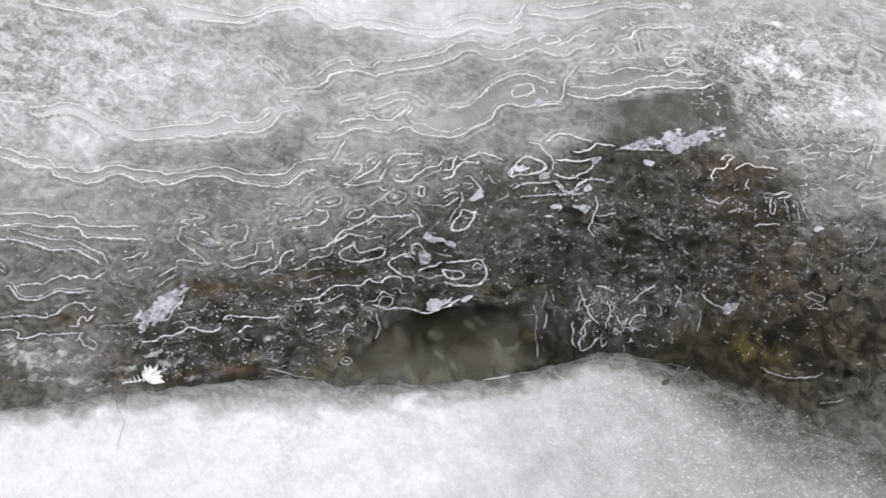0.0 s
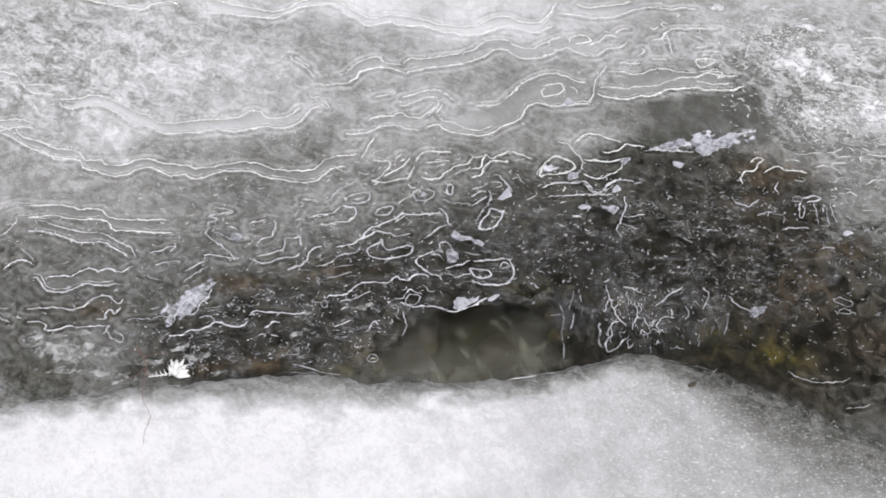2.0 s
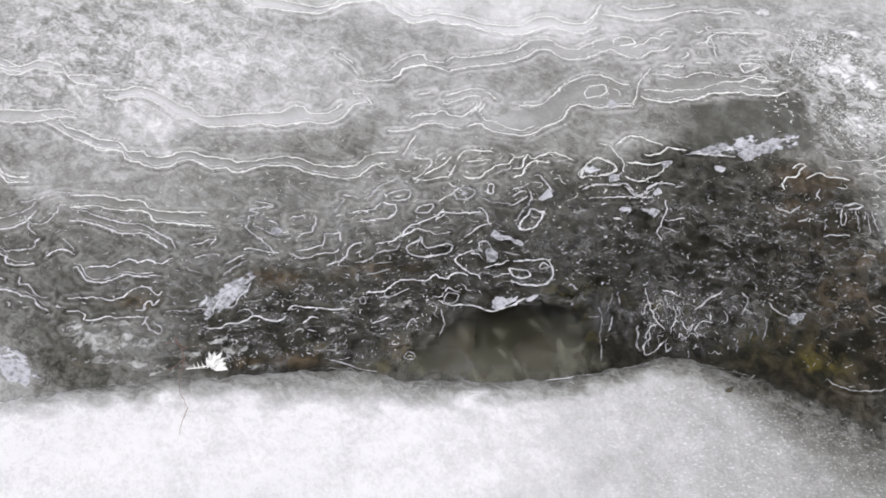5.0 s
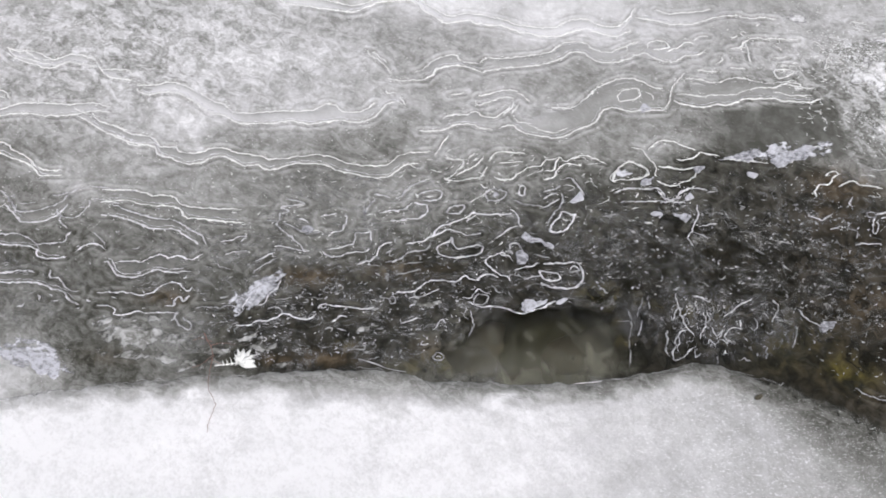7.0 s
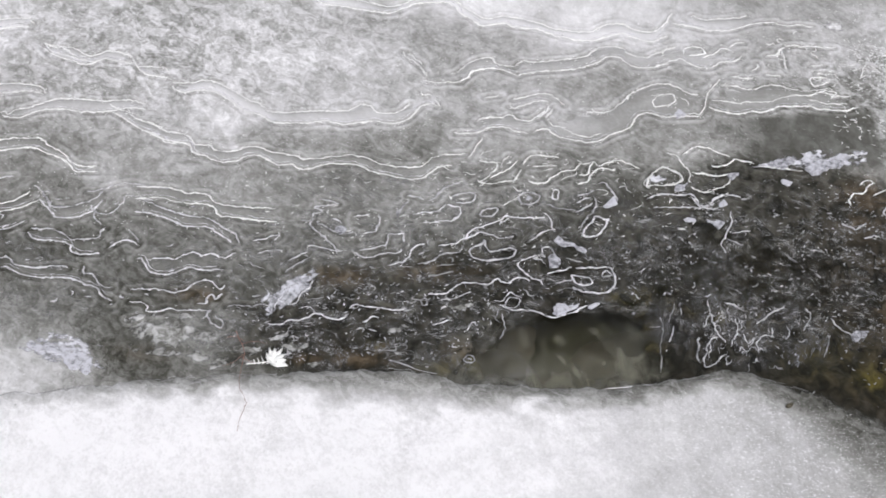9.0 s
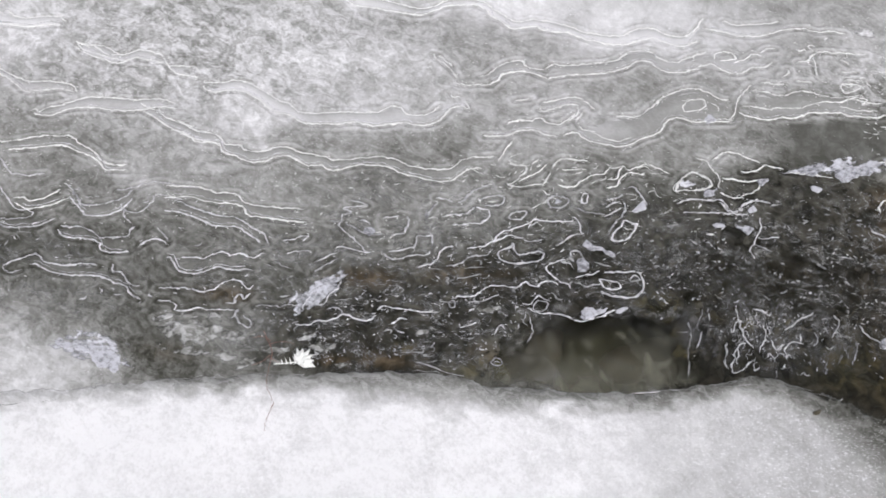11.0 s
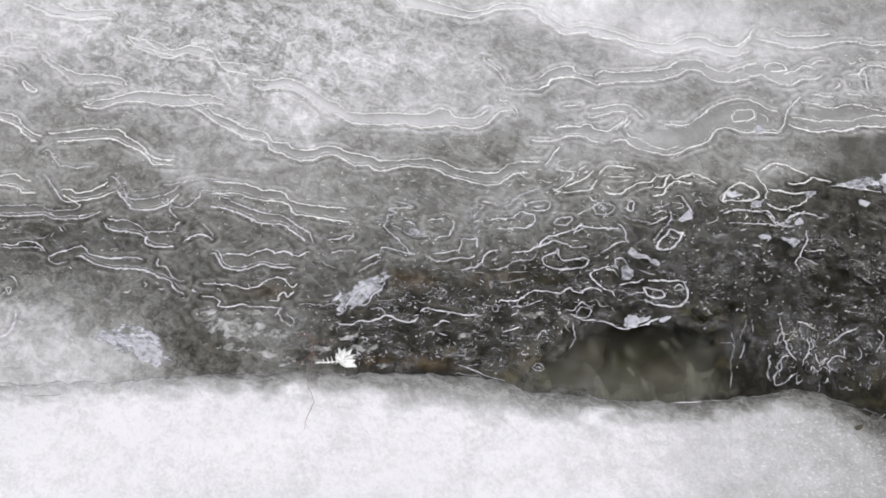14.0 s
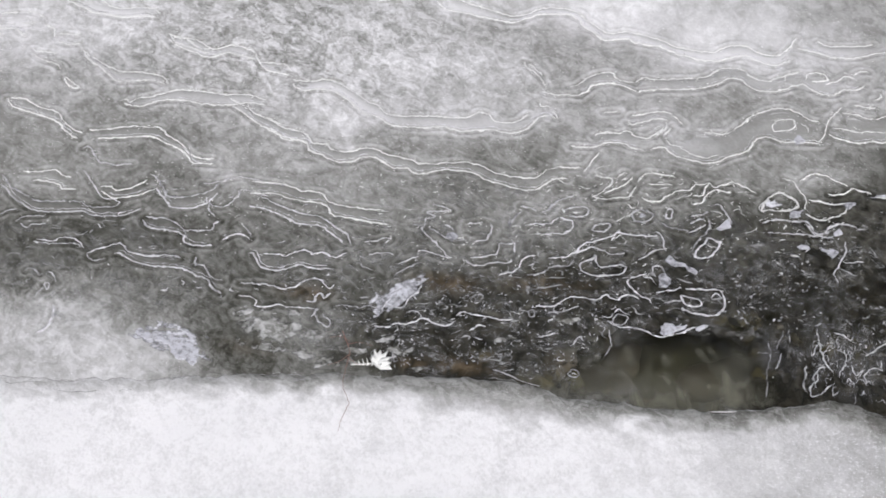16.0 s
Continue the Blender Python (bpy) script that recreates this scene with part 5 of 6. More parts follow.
ice_band([(-0.3783, 1.7843), (-0.3712, 1.7715), (-0.3552, 1.7723), (-0.3395, 1.7701), (-0.334, 1.7633)],
         [(-0.3743, 1.7744), (-0.3653, 1.7618), (-0.3491, 1.7556), (-0.3354, 1.7533)])
ice_band([(-0.3954, 1.7041), (-0.3784, 1.6953), (-0.3596, 1.6819), (-0.3407, 1.6723), (-0.325, 1.6664)],
         [(-0.389, 1.691), (-0.3745, 1.6811), (-0.3576, 1.6667), (-0.3269, 1.6503), (-0.3048, 1.6439)])
ice_rim([(-0.4007, 1.561), (-0.3924, 1.5605), (-0.3724, 1.5713), (-0.356, 1.5765), (-0.3346, 1.573), (-0.3089, 1.5698)])
ice_rim([(-0.3577, 1.5559), (-0.3406, 1.555), (-0.3236, 1.5505)], False, .9)
ice_rim([(-0.3921, 1.5323), (-0.3788, 1.5269), (-0.3668, 1.5309), (-0.3588, 1.5453), (-0.357, 1.5551)])
ice_rim([(-0.1772, 1.3972), (-0.1729, 1.4098), (-0.1631, 1.4221), (-0.1555, 1.4282)])
ice_rim([(-0.1625, 1.4028), (-0.1537, 1.408), (-0.1499, 1.4198), (-0.1423, 1.43), (-0.139, 1.442)], False, .9)
ice_rim([(0.0264, 1.3382), (0.0301, 1.3426), (0.0348, 1.3424), (0.037, 1.3377), (0.0345, 1.3332), (0.0292, 1.3335)], True, .8)
ice_rim([(0.0299, 1.3373), (0.0323, 1.3394), (0.0346, 1.337)], False, .6)


# ---- far ice sheet, clouded behind and clear towards the near shelf, open where the water runs ----
sx = spread(-0.78, 0.80, 0.002, -40.0, 40.0, 60)
lift = np.concatenate([np.arange(0, 0.86, 0.002), np.linspace(0.86, 2.0, 14)[1:]])
SX, LIFT = np.meshgrid(sx, lift)
SY = np.maximum(EDGE(SX), 1.18) - 0.03 + LIFT * (1 + 0.12 * step(0.9, 2.0, LIFT))
SC = frost(SX, SY)

# soft bluish white smears, raised in the sheet's whiteness
for k, (x, y, rx, ry, angle) in enumerate([(-0.286, 1.696, 0.05, 0.026, 0), (-0.35, 1.725, 0.034, 0.03, -40), (-0.30, 1.605, 0.04, 0.016, -20), (-0.127, 1.80, 0.045, 0.024, -40), (-0.32, 1.656, 0.05, 0.02, -25),
                                           (-0.229, 1.816, 0.03, 0.022, -40), (-0.19, 1.769, 0.03, 0.016, -30), (-0.434, 1.849, 0.03, 0.02, -30), (-0.248, 1.641, 0.03, 0.012, -25)]):
    ca, sa = math.cos(radians(angle)), math.sin(radians(angle))
    u, v = ((SX - x) * ca + (SY - y) * sa) / rx, (-(SX - x) * sa + (SY - y) * ca) / ry
    smear = 1 - step(0.35, 0.95, np.hypot(u, v) + 0.9 * fractal(SX * 45 + k, SY * 45, 65 + k, 3, 0.6))
    SC = SC + (0.66 - SC) * 0.55 * np.clip(smear, 0, 1)

# beside each line the ice runs in low steps: a groove, a swell, a second faint groove
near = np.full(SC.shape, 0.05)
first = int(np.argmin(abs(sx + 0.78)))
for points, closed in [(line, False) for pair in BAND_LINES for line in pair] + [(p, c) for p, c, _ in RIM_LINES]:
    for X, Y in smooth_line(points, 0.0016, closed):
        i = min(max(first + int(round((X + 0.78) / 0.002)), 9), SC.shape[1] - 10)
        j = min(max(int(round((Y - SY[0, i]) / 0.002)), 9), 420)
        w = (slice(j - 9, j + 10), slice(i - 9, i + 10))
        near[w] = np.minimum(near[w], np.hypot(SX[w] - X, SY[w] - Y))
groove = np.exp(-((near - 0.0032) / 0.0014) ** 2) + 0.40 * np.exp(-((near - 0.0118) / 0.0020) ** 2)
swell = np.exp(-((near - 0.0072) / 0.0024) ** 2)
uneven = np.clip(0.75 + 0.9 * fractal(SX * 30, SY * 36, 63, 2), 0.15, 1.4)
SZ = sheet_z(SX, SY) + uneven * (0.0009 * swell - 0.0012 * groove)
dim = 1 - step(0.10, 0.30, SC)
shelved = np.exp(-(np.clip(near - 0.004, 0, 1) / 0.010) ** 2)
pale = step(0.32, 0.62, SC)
# relief shade put into the whiteness: grooves darkened, swells and line margins lightened
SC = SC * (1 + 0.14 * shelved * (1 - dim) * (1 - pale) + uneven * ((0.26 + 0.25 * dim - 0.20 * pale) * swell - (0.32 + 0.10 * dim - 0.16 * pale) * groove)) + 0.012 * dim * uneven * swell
ragged = 0.22 + 0.62 * np.exp(-(((SX + 0.33) / 0.24) ** 2 + ((SY - 1.82) / 0.13) ** 2)) + 0.75 * np.exp(-(((SX - 0.58) / 0.15) ** 2 + ((SY - 1.75) / 0.11) ** 2)) + 0.12 * np.exp(-(((SX + 0.50) / 0.18) ** 2 + ((SY - 1.33) / 0.08) ** 2)) \
    - 0.15 * np.exp(-(((SX - 0.15) / 0.25) ** 2 + ((SY - 1.90) / 0.05) ** 2))
ragged = ragged * (0.25 + 0.75 * step(0.03, 0.2, SC))
wander = 0.035 * fractal(SX * 13, SY * 16, 74, 4, 0.6)
pool = np.exp(-(((SX + wander - 0.140) / 0.100) ** 2 + ((SY + 0.6 * wander - 1.352) / 0.056) ** 2) ** 1.4)
run = np.exp(-(((SX - 0.33) / 0.15) ** 2 + ((SY - 1.47) / 0.10) ** 2) ** 2) + 0.8 * np.exp(-(((SX - 0.55) / 0.10) ** 2 + ((SY - 1.36) / 0.13) ** 2) ** 2)
SILT = 0 * SC
for x, y, rx, ry, much in ((-0.1125, 1.447, 0.035, 0.014, 1.0), (0.480, 1.602, 0.038, 0.030, 1.0), (0.512, 1.600, 0.035, 0.022, 0.8), (0.552, 1.478, 0.045, 0.020, 0.9), (0.497, 1.418, 0.050, 0.035, 0.7),
                           (0.470, 1.555, 0.03, 0.02, 0.7), (0.485, 1.494, 0.02, 0.015, 0.6), (0.562, 1.342, 0.05, 0.03, 0.55), (-0.080, 1.334, 0.036, 0.012, 1.0), (-0.058, 1.344, 0.026, 0.010, 1.0),
                           (-0.138, 1.329, 0.02, 0.008, 0.9), (-0.261, 1.414, 0.028, 0.012, 0.8), (-0.307, 1.33, 0.03, 0.012, 0.35), (-0.01, 1.46, 0.06, 0.018, 0.5), (0.02, 1.345, 0.03, 0.02, 0.5)):
    SILT = np.maximum(SILT, much * np.exp(-((SX - x) / rx) ** 2 - ((SY - y) / ry) ** 2))
ALGAE = 0 * SC
for x, y, rx, ry, much in ((0.458, 1.330, 0.032, 0.022, 1.0), (0.012, 1.328, 0.03, 0.016, 0.8), (0.222, 1.375, 0.014, 0.03, 0.7), (0.205, 1.43, 0.03, 0.014, 0.6), (0.40, 1.36, 0.05, 0.03, 0.5), (-0.064, 1.352, 0.012, 0.008, 0.8), (0.30, 1.415, 0.04, 0.015, 0.4)):
    ALGAE = np.maximum(ALGAE, much * np.exp(-((SX - x) / rx) ** 2 - ((SY - y) / ry) ** 2))
BODY = 1.45 - 2.3 * pool - 0.95 * np.clip(run, 0, 1)
SILT = np.maximum(SILT, (0.10 + 0.16 * step(0.36, 0.50, SX)) * (1 - step(0.04, 0.12, SC)))
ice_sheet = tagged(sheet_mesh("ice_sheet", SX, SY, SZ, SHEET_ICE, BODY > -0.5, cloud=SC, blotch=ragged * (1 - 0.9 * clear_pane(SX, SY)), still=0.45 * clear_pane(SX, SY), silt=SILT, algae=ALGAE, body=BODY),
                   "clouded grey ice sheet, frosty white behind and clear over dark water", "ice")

# ---- near shelf of snowy ice: a grey translucent lip and a white crust ----
hx = spread(-0.70, 0.72, 0.003, -40.0, 40.0, 60)
back = np.concatenate([np.arange(0, 0.30, 0.003), np.linspace(0.30, 2.2, 26)[1:]])
HX, BACK = np.meshgrid(hx, back)


def shelf_rise(x):
    """The shelf stands lower where it runs into the old ice tongue."""
    return 0.35 + 0.65 * step(-0.42, -0.24, x)


def shelf_z(x, y):
    inward = EDGE(x) - y
    return shelf_rise(x) * (0.006 - 0.007 * np.exp(-np.clip(inward, 0, None) / 0.010) ** 1.5) + 0.003 * fractal(np.asarray(x) * 8, np.asarray(y) * 8, 51, 4)


HY = EDGE(HX) + 0.006 * fractal(HX * 40, HX * 0 + 1.7, 50, 4, 0.6) * np.exp(-BACK / 0.02) - BACK
HZ = shelf_rise(HX) * (0.006 - 0.007 * np.exp(-BACK / 0.010) ** 1.5) - 0.06 * step(1.5, 2.2, BACK) + 0.003 * fractal(HX * 8, HY * 8, 51, 4)
far_side = step(0.30, 0.50, HX)
wide = 0.020 + 0.016 * np.exp(-((HX + 0.05) / 0.14) ** 2) + 0.075 * far_side + 0.014 * fractal(HX * 24, HY * 34, 52, 4, 0.6)
white = 0.97 - 0.49 * step(0.0, 0.40, HX) + 0.13 * fractal(HX * 18, HY * 12, 53, 5, 0.6)
ledge = 0.16 * grain(HX * 30, (BACK + 0.02 * fractal(HX * 9, HY * 9, 55, 3)) * 160, 54) * np.exp(-BACK / 0.03)
white = white + 0.42 * step(0.75, 1.1, HX)
HC = np.clip(white * (0.30 + ledge + 0.36 * (1 - step(-0.40, -0.27, HX)) * (1 - step(0, 2, BACK / wide)) + 0.70 * step(0.3, 2.0, BACK / wide)), 0.03, 0.96)
HB = -0.2 + 1.9 * step(-0.002 - 0.02 * far_side, 0.006 + 0.08 * far_side, BACK)
ice_shelf = tagged(new("ice_shelf"), "white snowy ice shelf with a grey translucent edge beside the water", "ice")
cut = 9
for name, rows, label in (("lip", slice(0, cut + 1), "grey translucent ice lip"), ("crust", slice(cut, None), "white snowy crust")):
    ob = sheet_mesh(name, HX[rows], HY[rows], HZ[rows], SHELF_ICE, cloud=HC[rows], blotch=0.16 + 0.35 * np.exp(-BACK[rows] / 0.03), body=HB[rows],
                    glint=step(0.1, 0.36, HX[rows]) * step(0.01, 0.06, BACK[rows]))
    ob.parent = ice_shelf
    tagged(ob, label)


# ---- patches of clouded ice with ragged, fading outlines ----
def ice_patch(name, label, shade, cx, cy, rx, ry, angle, z, cloud, seed, blotch=0.4, most=1.7):
    u, v = np.meshgrid(np.linspace(-1.25, 1.25, max(12, int(rx * 2.5 / 0.003))), np.linspace(-1.25, 1.25, max(12, int(ry * 2.5 / 0.003))))
    ca, sa = math.cos(radians(angle)), math.sin(radians(angle))
    X, Y = cx + u * rx * ca - v * ry * sa, cy + u * rx * sa + v * ry * ca
    q = np.sqrt(u ** 2 + v ** 2) + 0.75 * fractal(u * 2.2 + seed, v * 1.6, seed, 4, 0.6)
    body = most * (1 - step(0.25, 1.0, q)) - 0.55 - 0.6 * step(1.0, 1.2, np.maximum(abs(u), abs(v)))
    c = cloud * (1 + 0.5 * fractal(X * 22, Y * 22, seed + 5, 3))
    ob = sheet_mesh(name, X, Y, z(X, Y) + 0.0012 * fractal(X * 20, Y * 20, seed + 9, 3), shade, body > -0.45, cloud=c, blotch=blotch + 0 * X, body=body)
    return tagged(ob, label, "ice")


ice_patch("frost_patch", "brownish clouded ice by the running water", SHEET_ICE, 0.60, 1.50, 0.09, 0.035, -8, lambda x, y: 0.0006 + sheet_z(x, y), 0.13, 505, 0.3, 1.4)
ice_patch("frost_patch", "grey frosty patch of ice over dark water", SHEET_ICE, -0.272, 1.356, 0.066, 0.036, -6, lambda x, y: 0.0006 + sheet_z(x, y), 0.34, 503, 0.6, 1.7)
for k, (x, y, rx, ry, cloud) in enumerate([(-0.218, 1.322, 0.03, 0.014, 0.30), (-0.200, 1.340, 0.022, 0.012, 0.26), (-0.152, 1.346, 0.022, 0.011, 0.24), (-0.165, 1.358, 0.02, 0.008, 0.30), (-0.128, 1.322, 0.016, 0.006, 0.24), (-0.045, 1.375, 0.02, 0.01, 0.18), (0.02, 1.41, 0.025, 0.01, 0.18)]):
    ice_patch("frost_patch", "grey crumbly frost in the clear ice", SHEET_ICE, x, y, rx, ry, 10, lambda X, Y: 0.0012 + sheet_z(X, Y), cloud, 540 + 7 * k, 1.0, 1.4)
for k, (x, y, rx, ry) in enumerate([(0.555, 1.795, 0.040, 0.036), (0.580, 1.768, 0.030, 0.022), (0.553, 1.695, 0.028, 0.018), (0.640, 1.695, 0.040, 0.026), (0.470, 1.893, 0.022, 0.012), (0.582, 1.850, 0.026, 0.014)]):
    ice_patch("frost_patch", "bright white frost patch on the ice sheet", SHEET_ICE, x, y, rx, ry, -8, lambda X, Y: 0.0008 + sheet_z(X, Y), 0.80, 520 + 9 * k, 1.1, 1.55)

# ---- milky ice sunk in the calm pool: a cloudy bottom; thin wisps and two crossed streaks stand for reflections ----
px, py = np.linspace(0.0, 0.30, 150), np.linspace(1.28, 1.45, 90)
PX, PY = np.meshgrid(px, py)
sway_x, sway_y = PX + 0.004 * fractal(PX * 40, PY * 40, 72, 3), PY + 0.004 * fractal(PX * 40, PY * 40, 73, 3)
q = ((PX - 0.142) / 0.19) ** 2 + ((PY - 1.355) / 0.12) ** 2
milk = 0.06 + 0.80 * (1 - step(1.316, 1.380, sway_y - 0.10 * (sway_x - 0.14))) + 0.30 * np.exp(-((sway_x - 0.205 - 0.25 * (sway_y - 1.39)) / 0.016) ** 2 - ((sway_y - 1.385) / 0.035) ** 2) \
    + 0.22 * np.exp(-((sway_x - 0.07) / 0.022) ** 2 - ((sway_y - 1.352) / 0.022) ** 2) + 0.16 * fractal(PX * 22, PY * 26, 71, 4)
for ax, ay, bx, by, wide, much in ((0.163, 1.392, 0.196, 1.350, 0.0035, 0.55), (0.173, 1.399, 0.199, 1.355, 0.003, 0.4), (0.147, 1.358, 0.191, 1.343, 0.004, 0.35), (0.191, 1.343, 0.217, 1.362, 0.004, 0.5),
                                   (0.127, 1.380, 0.131, 1.374, 0.006, 0.6), (0.128, 1.354, 0.131, 1.349, 0.005, 0.55), (0.087, 1.388, 0.091, 1.368, 0.0045, 0.5), (0.144, 1.335, 0.147, 1.331, 0.008, 0.3),
                                   (0.110, 1.378, 0.113, 1.352, 0.004, 0.3), (0.205, 1.396, 0.208, 1.389, 0.012, 0.25), (0.186, 1.341, 0.200, 1.337, 0.005, 0.45)):
    t = np.clip(((sway_x - ax) * (bx - ax) + (sway_y - ay) * (by - ay)) / ((bx - ax) ** 2 + (by - ay) ** 2), 0, 1)
    milk = milk + much * np.exp(-((sway_x - ax - t * (bx - ax)) ** 2 + (sway_y - ay - t * (by - ay)) ** 2) / wide ** 2)
tagged(sheet_mesh("sunken_ice", PX, PY, -0.0095 + 0.0008 * fractal(PX * 12, PY * 12, 70, 3), HAZE, body=np.clip(milk, 0, 1) * (1 - step(0.55, 1.0, q))),
              "milky ice sunk in the calm pool, with painted wisps of reflection", "ice")


# ---- the bands and rims themselves ----
def rim_mesh(points, closed=False, width=0.0013, seed=0, rise=0.0007, dashed=0.0):
    line = smooth_line(points, 0.0012, closed)
    s = np.arange(len(line)) * 0.0012
    line = line + 0.0022 * np.stack([grain(s * 130, s * 0 + seed, 80), grain(s * 130, s * 0 + seed, 81)], -1) + \
        0.0015 * np.stack([grain(s * 330, s * 0 + seed, 84), grain(s * 330, s * 0 + seed, 85)], -1)
    r = width * np.clip(0.88 + 0.45 * grain(s * 34, s * 0 + seed, 82) + 0.9 * grain(s * 230, s * 0 + seed, 83), 0.25, 1.7)
    r = r * (1 + 0.5 * step(0.18, 0.42, grain(s * 130, s * 0 + seed, 86)))
    r = r * (1 - dashed * (1 - step(-0.34, -0.12, grain(s * 60, s * 0 + seed, 87))))
    if not closed:
        ends = np.minimum(s, s[-1] - s)
        r = r * (0.45 + 0.55 * step(0, 0.004, ends))
    z = sheet_z(line[:, 0], line[:, 1]) + rise
    return cord(np.column_stack([line, z]), r, 0.6, closed)


def build_rim(points, closed, width, parent, serial, rise=0.0007, shade=None, dashed=0.0):
    V, F = rim_mesh(points, closed, width, serial * 1.37, rise, dashed)
    return part("rim", V, F, shade or RIM_ICE, parent)


def beside(points, closed, away):
    """The line that runs beside another, outside it if that one is closed."""
    line = smooth_line(points, 0.006, closed)
    along = np.roll(line, -1, 0) - np.roll(line, 1, 0) if closed else np.gradient(line, axis=0)
    across = np.stack([-along[:, 1], along[:, 0]], -1) / (np.linalg.norm(along, axis=1)[:, None] + 1e-9)
    if closed:
        middle = line.mean(0)
        across = (line - middle) / (np.linalg.norm(line - middle, axis=1)[:, None] + 1e-9)
    else:
        across = across * np.sign(across[:, 1].mean() or 1)
        line, across = line[1:-1], across[1:-1]
    return line + away * across


def build_band(upper, lower, serial):
    """A low rounded shelf of ice between two old water lines."""
    a, b = smooth_line(upper, 0.001), smooth_line(lower, 0.001)
    n = max(len(a), len(b)) // 2

    def even(line):
        d = np.concatenate([[0], np.cumsum(np.linalg.norm(np.diff(line, axis=0), axis=1))])
        t = np.linspace(0, d[-1], n)
        return np.stack([np.interp(t, d, line[:, 0]), np.interp(t, d, line[:, 1])], -1)
    a, b = even(a), even(b)
    v = np.linspace(0, 1, 11)[:, None]
    BX, BY = a[:, 0] * (1 - v) + b[:, 0] * v, a[:, 1] * (1 - v) + b[:, 1] * v
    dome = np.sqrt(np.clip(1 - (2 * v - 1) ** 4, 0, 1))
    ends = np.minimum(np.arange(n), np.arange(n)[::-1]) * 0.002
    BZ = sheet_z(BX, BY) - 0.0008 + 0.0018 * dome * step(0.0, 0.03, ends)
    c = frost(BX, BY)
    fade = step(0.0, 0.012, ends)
    # whiteness varies across the band: darkest near the upper edge, palest past the middle
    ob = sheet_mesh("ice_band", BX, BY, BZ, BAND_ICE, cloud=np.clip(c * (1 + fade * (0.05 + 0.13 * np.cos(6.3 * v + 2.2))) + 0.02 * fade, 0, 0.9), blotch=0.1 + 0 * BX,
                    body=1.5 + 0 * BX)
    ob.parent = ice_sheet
    shade = CORD_ICE if b[:, 1].mean() < 1.53 else RIM_ICE
    build_rim(upper, False, 0.00108, ob, serial, 0.0010, shade, 0.55)
    build_rim(lower, False, 0.00112, ob, serial + 0.5, 0.0010, shade, 0.4)
    if len(smooth_line(lower, 0.006)) > 6:
        build_rim(beside(lower, False, 0.0036), False, 0.00045, ob, serial + 0.7, 0.0017, CORD_ICE, 0.7)


for k, (upper, lower) in enumerate(BAND_LINES):
    build_band(upper, lower, k + 1)
for k, (points, closed, weight) in enumerate(RIM_LINES):
    at = np.mean(points, 0)
    shade = RIM_ICE if at[1] > 1.60 else DIM_ICE if at[0] > 0.22 and at[1] < 1.53 else CORD_ICE
    build_rim(points, closed, (0.00098 if at[1] > 1.55 else 0.00084) * weight, ice_sheet, 200 + k, 0.0009, shade, 0.25)


# ---- plates: small bluish pieces painted as mirrored sky, thick at the middle and rounded at the edge ----
def build_plate(outline, serial):
    ring = smooth_line(outline, 0.0014, True)
    s = np.arange(len(ring)) * 0.0014
    ring = ring + 0.0034 * np.stack([grain(s * 190, s * 0 + serial, 96), grain(s * 190, s * 0 + serial, 97)], -1)
    along = np.roll(ring, -1, 0) - np.roll(ring, 1, 0)
    out = np.stack([along[:, 1], -along[:, 0]], -1) / (np.linalg.norm(along, axis=1)[:, None] + 1e-9)
    x, y = ring.T
    if np.sum(x * np.roll(y, -1) - np.roll(x, -1) * y) < 0:
        ring, out = ring[::-1], -out[::-1]
    n, verts = len(ring), []
    for away, rise in ((0.0005, -0.0004), (0.0003, 0.0010), (-0.0006, 0.0016)):
        p = ring + away * out
        verts += np.column_stack([p, sheet_z(p[:, 0], p[:, 1]) + rise]).tolist()
    k = np.arange(n)
    faces = []
    for low in (0, n):
        faces += np.stack([low + k, low + (k + 1) % n, low + n + (k + 1) % n, low + n + k], -1).tolist()
    faces += [(2 * n + k).tolist(), k[::-1].tolist()]
    ob = part("ice_plate", verts, faces, PLATE_ICE, None, "", False)
    return tagged(ob, "small plate on the dark ice, painted bluish white as mirrored sky", "ice", "ice plates")


for k, outline in enumerate(PLATES):
    build_plate(outline, 3.7 * k)


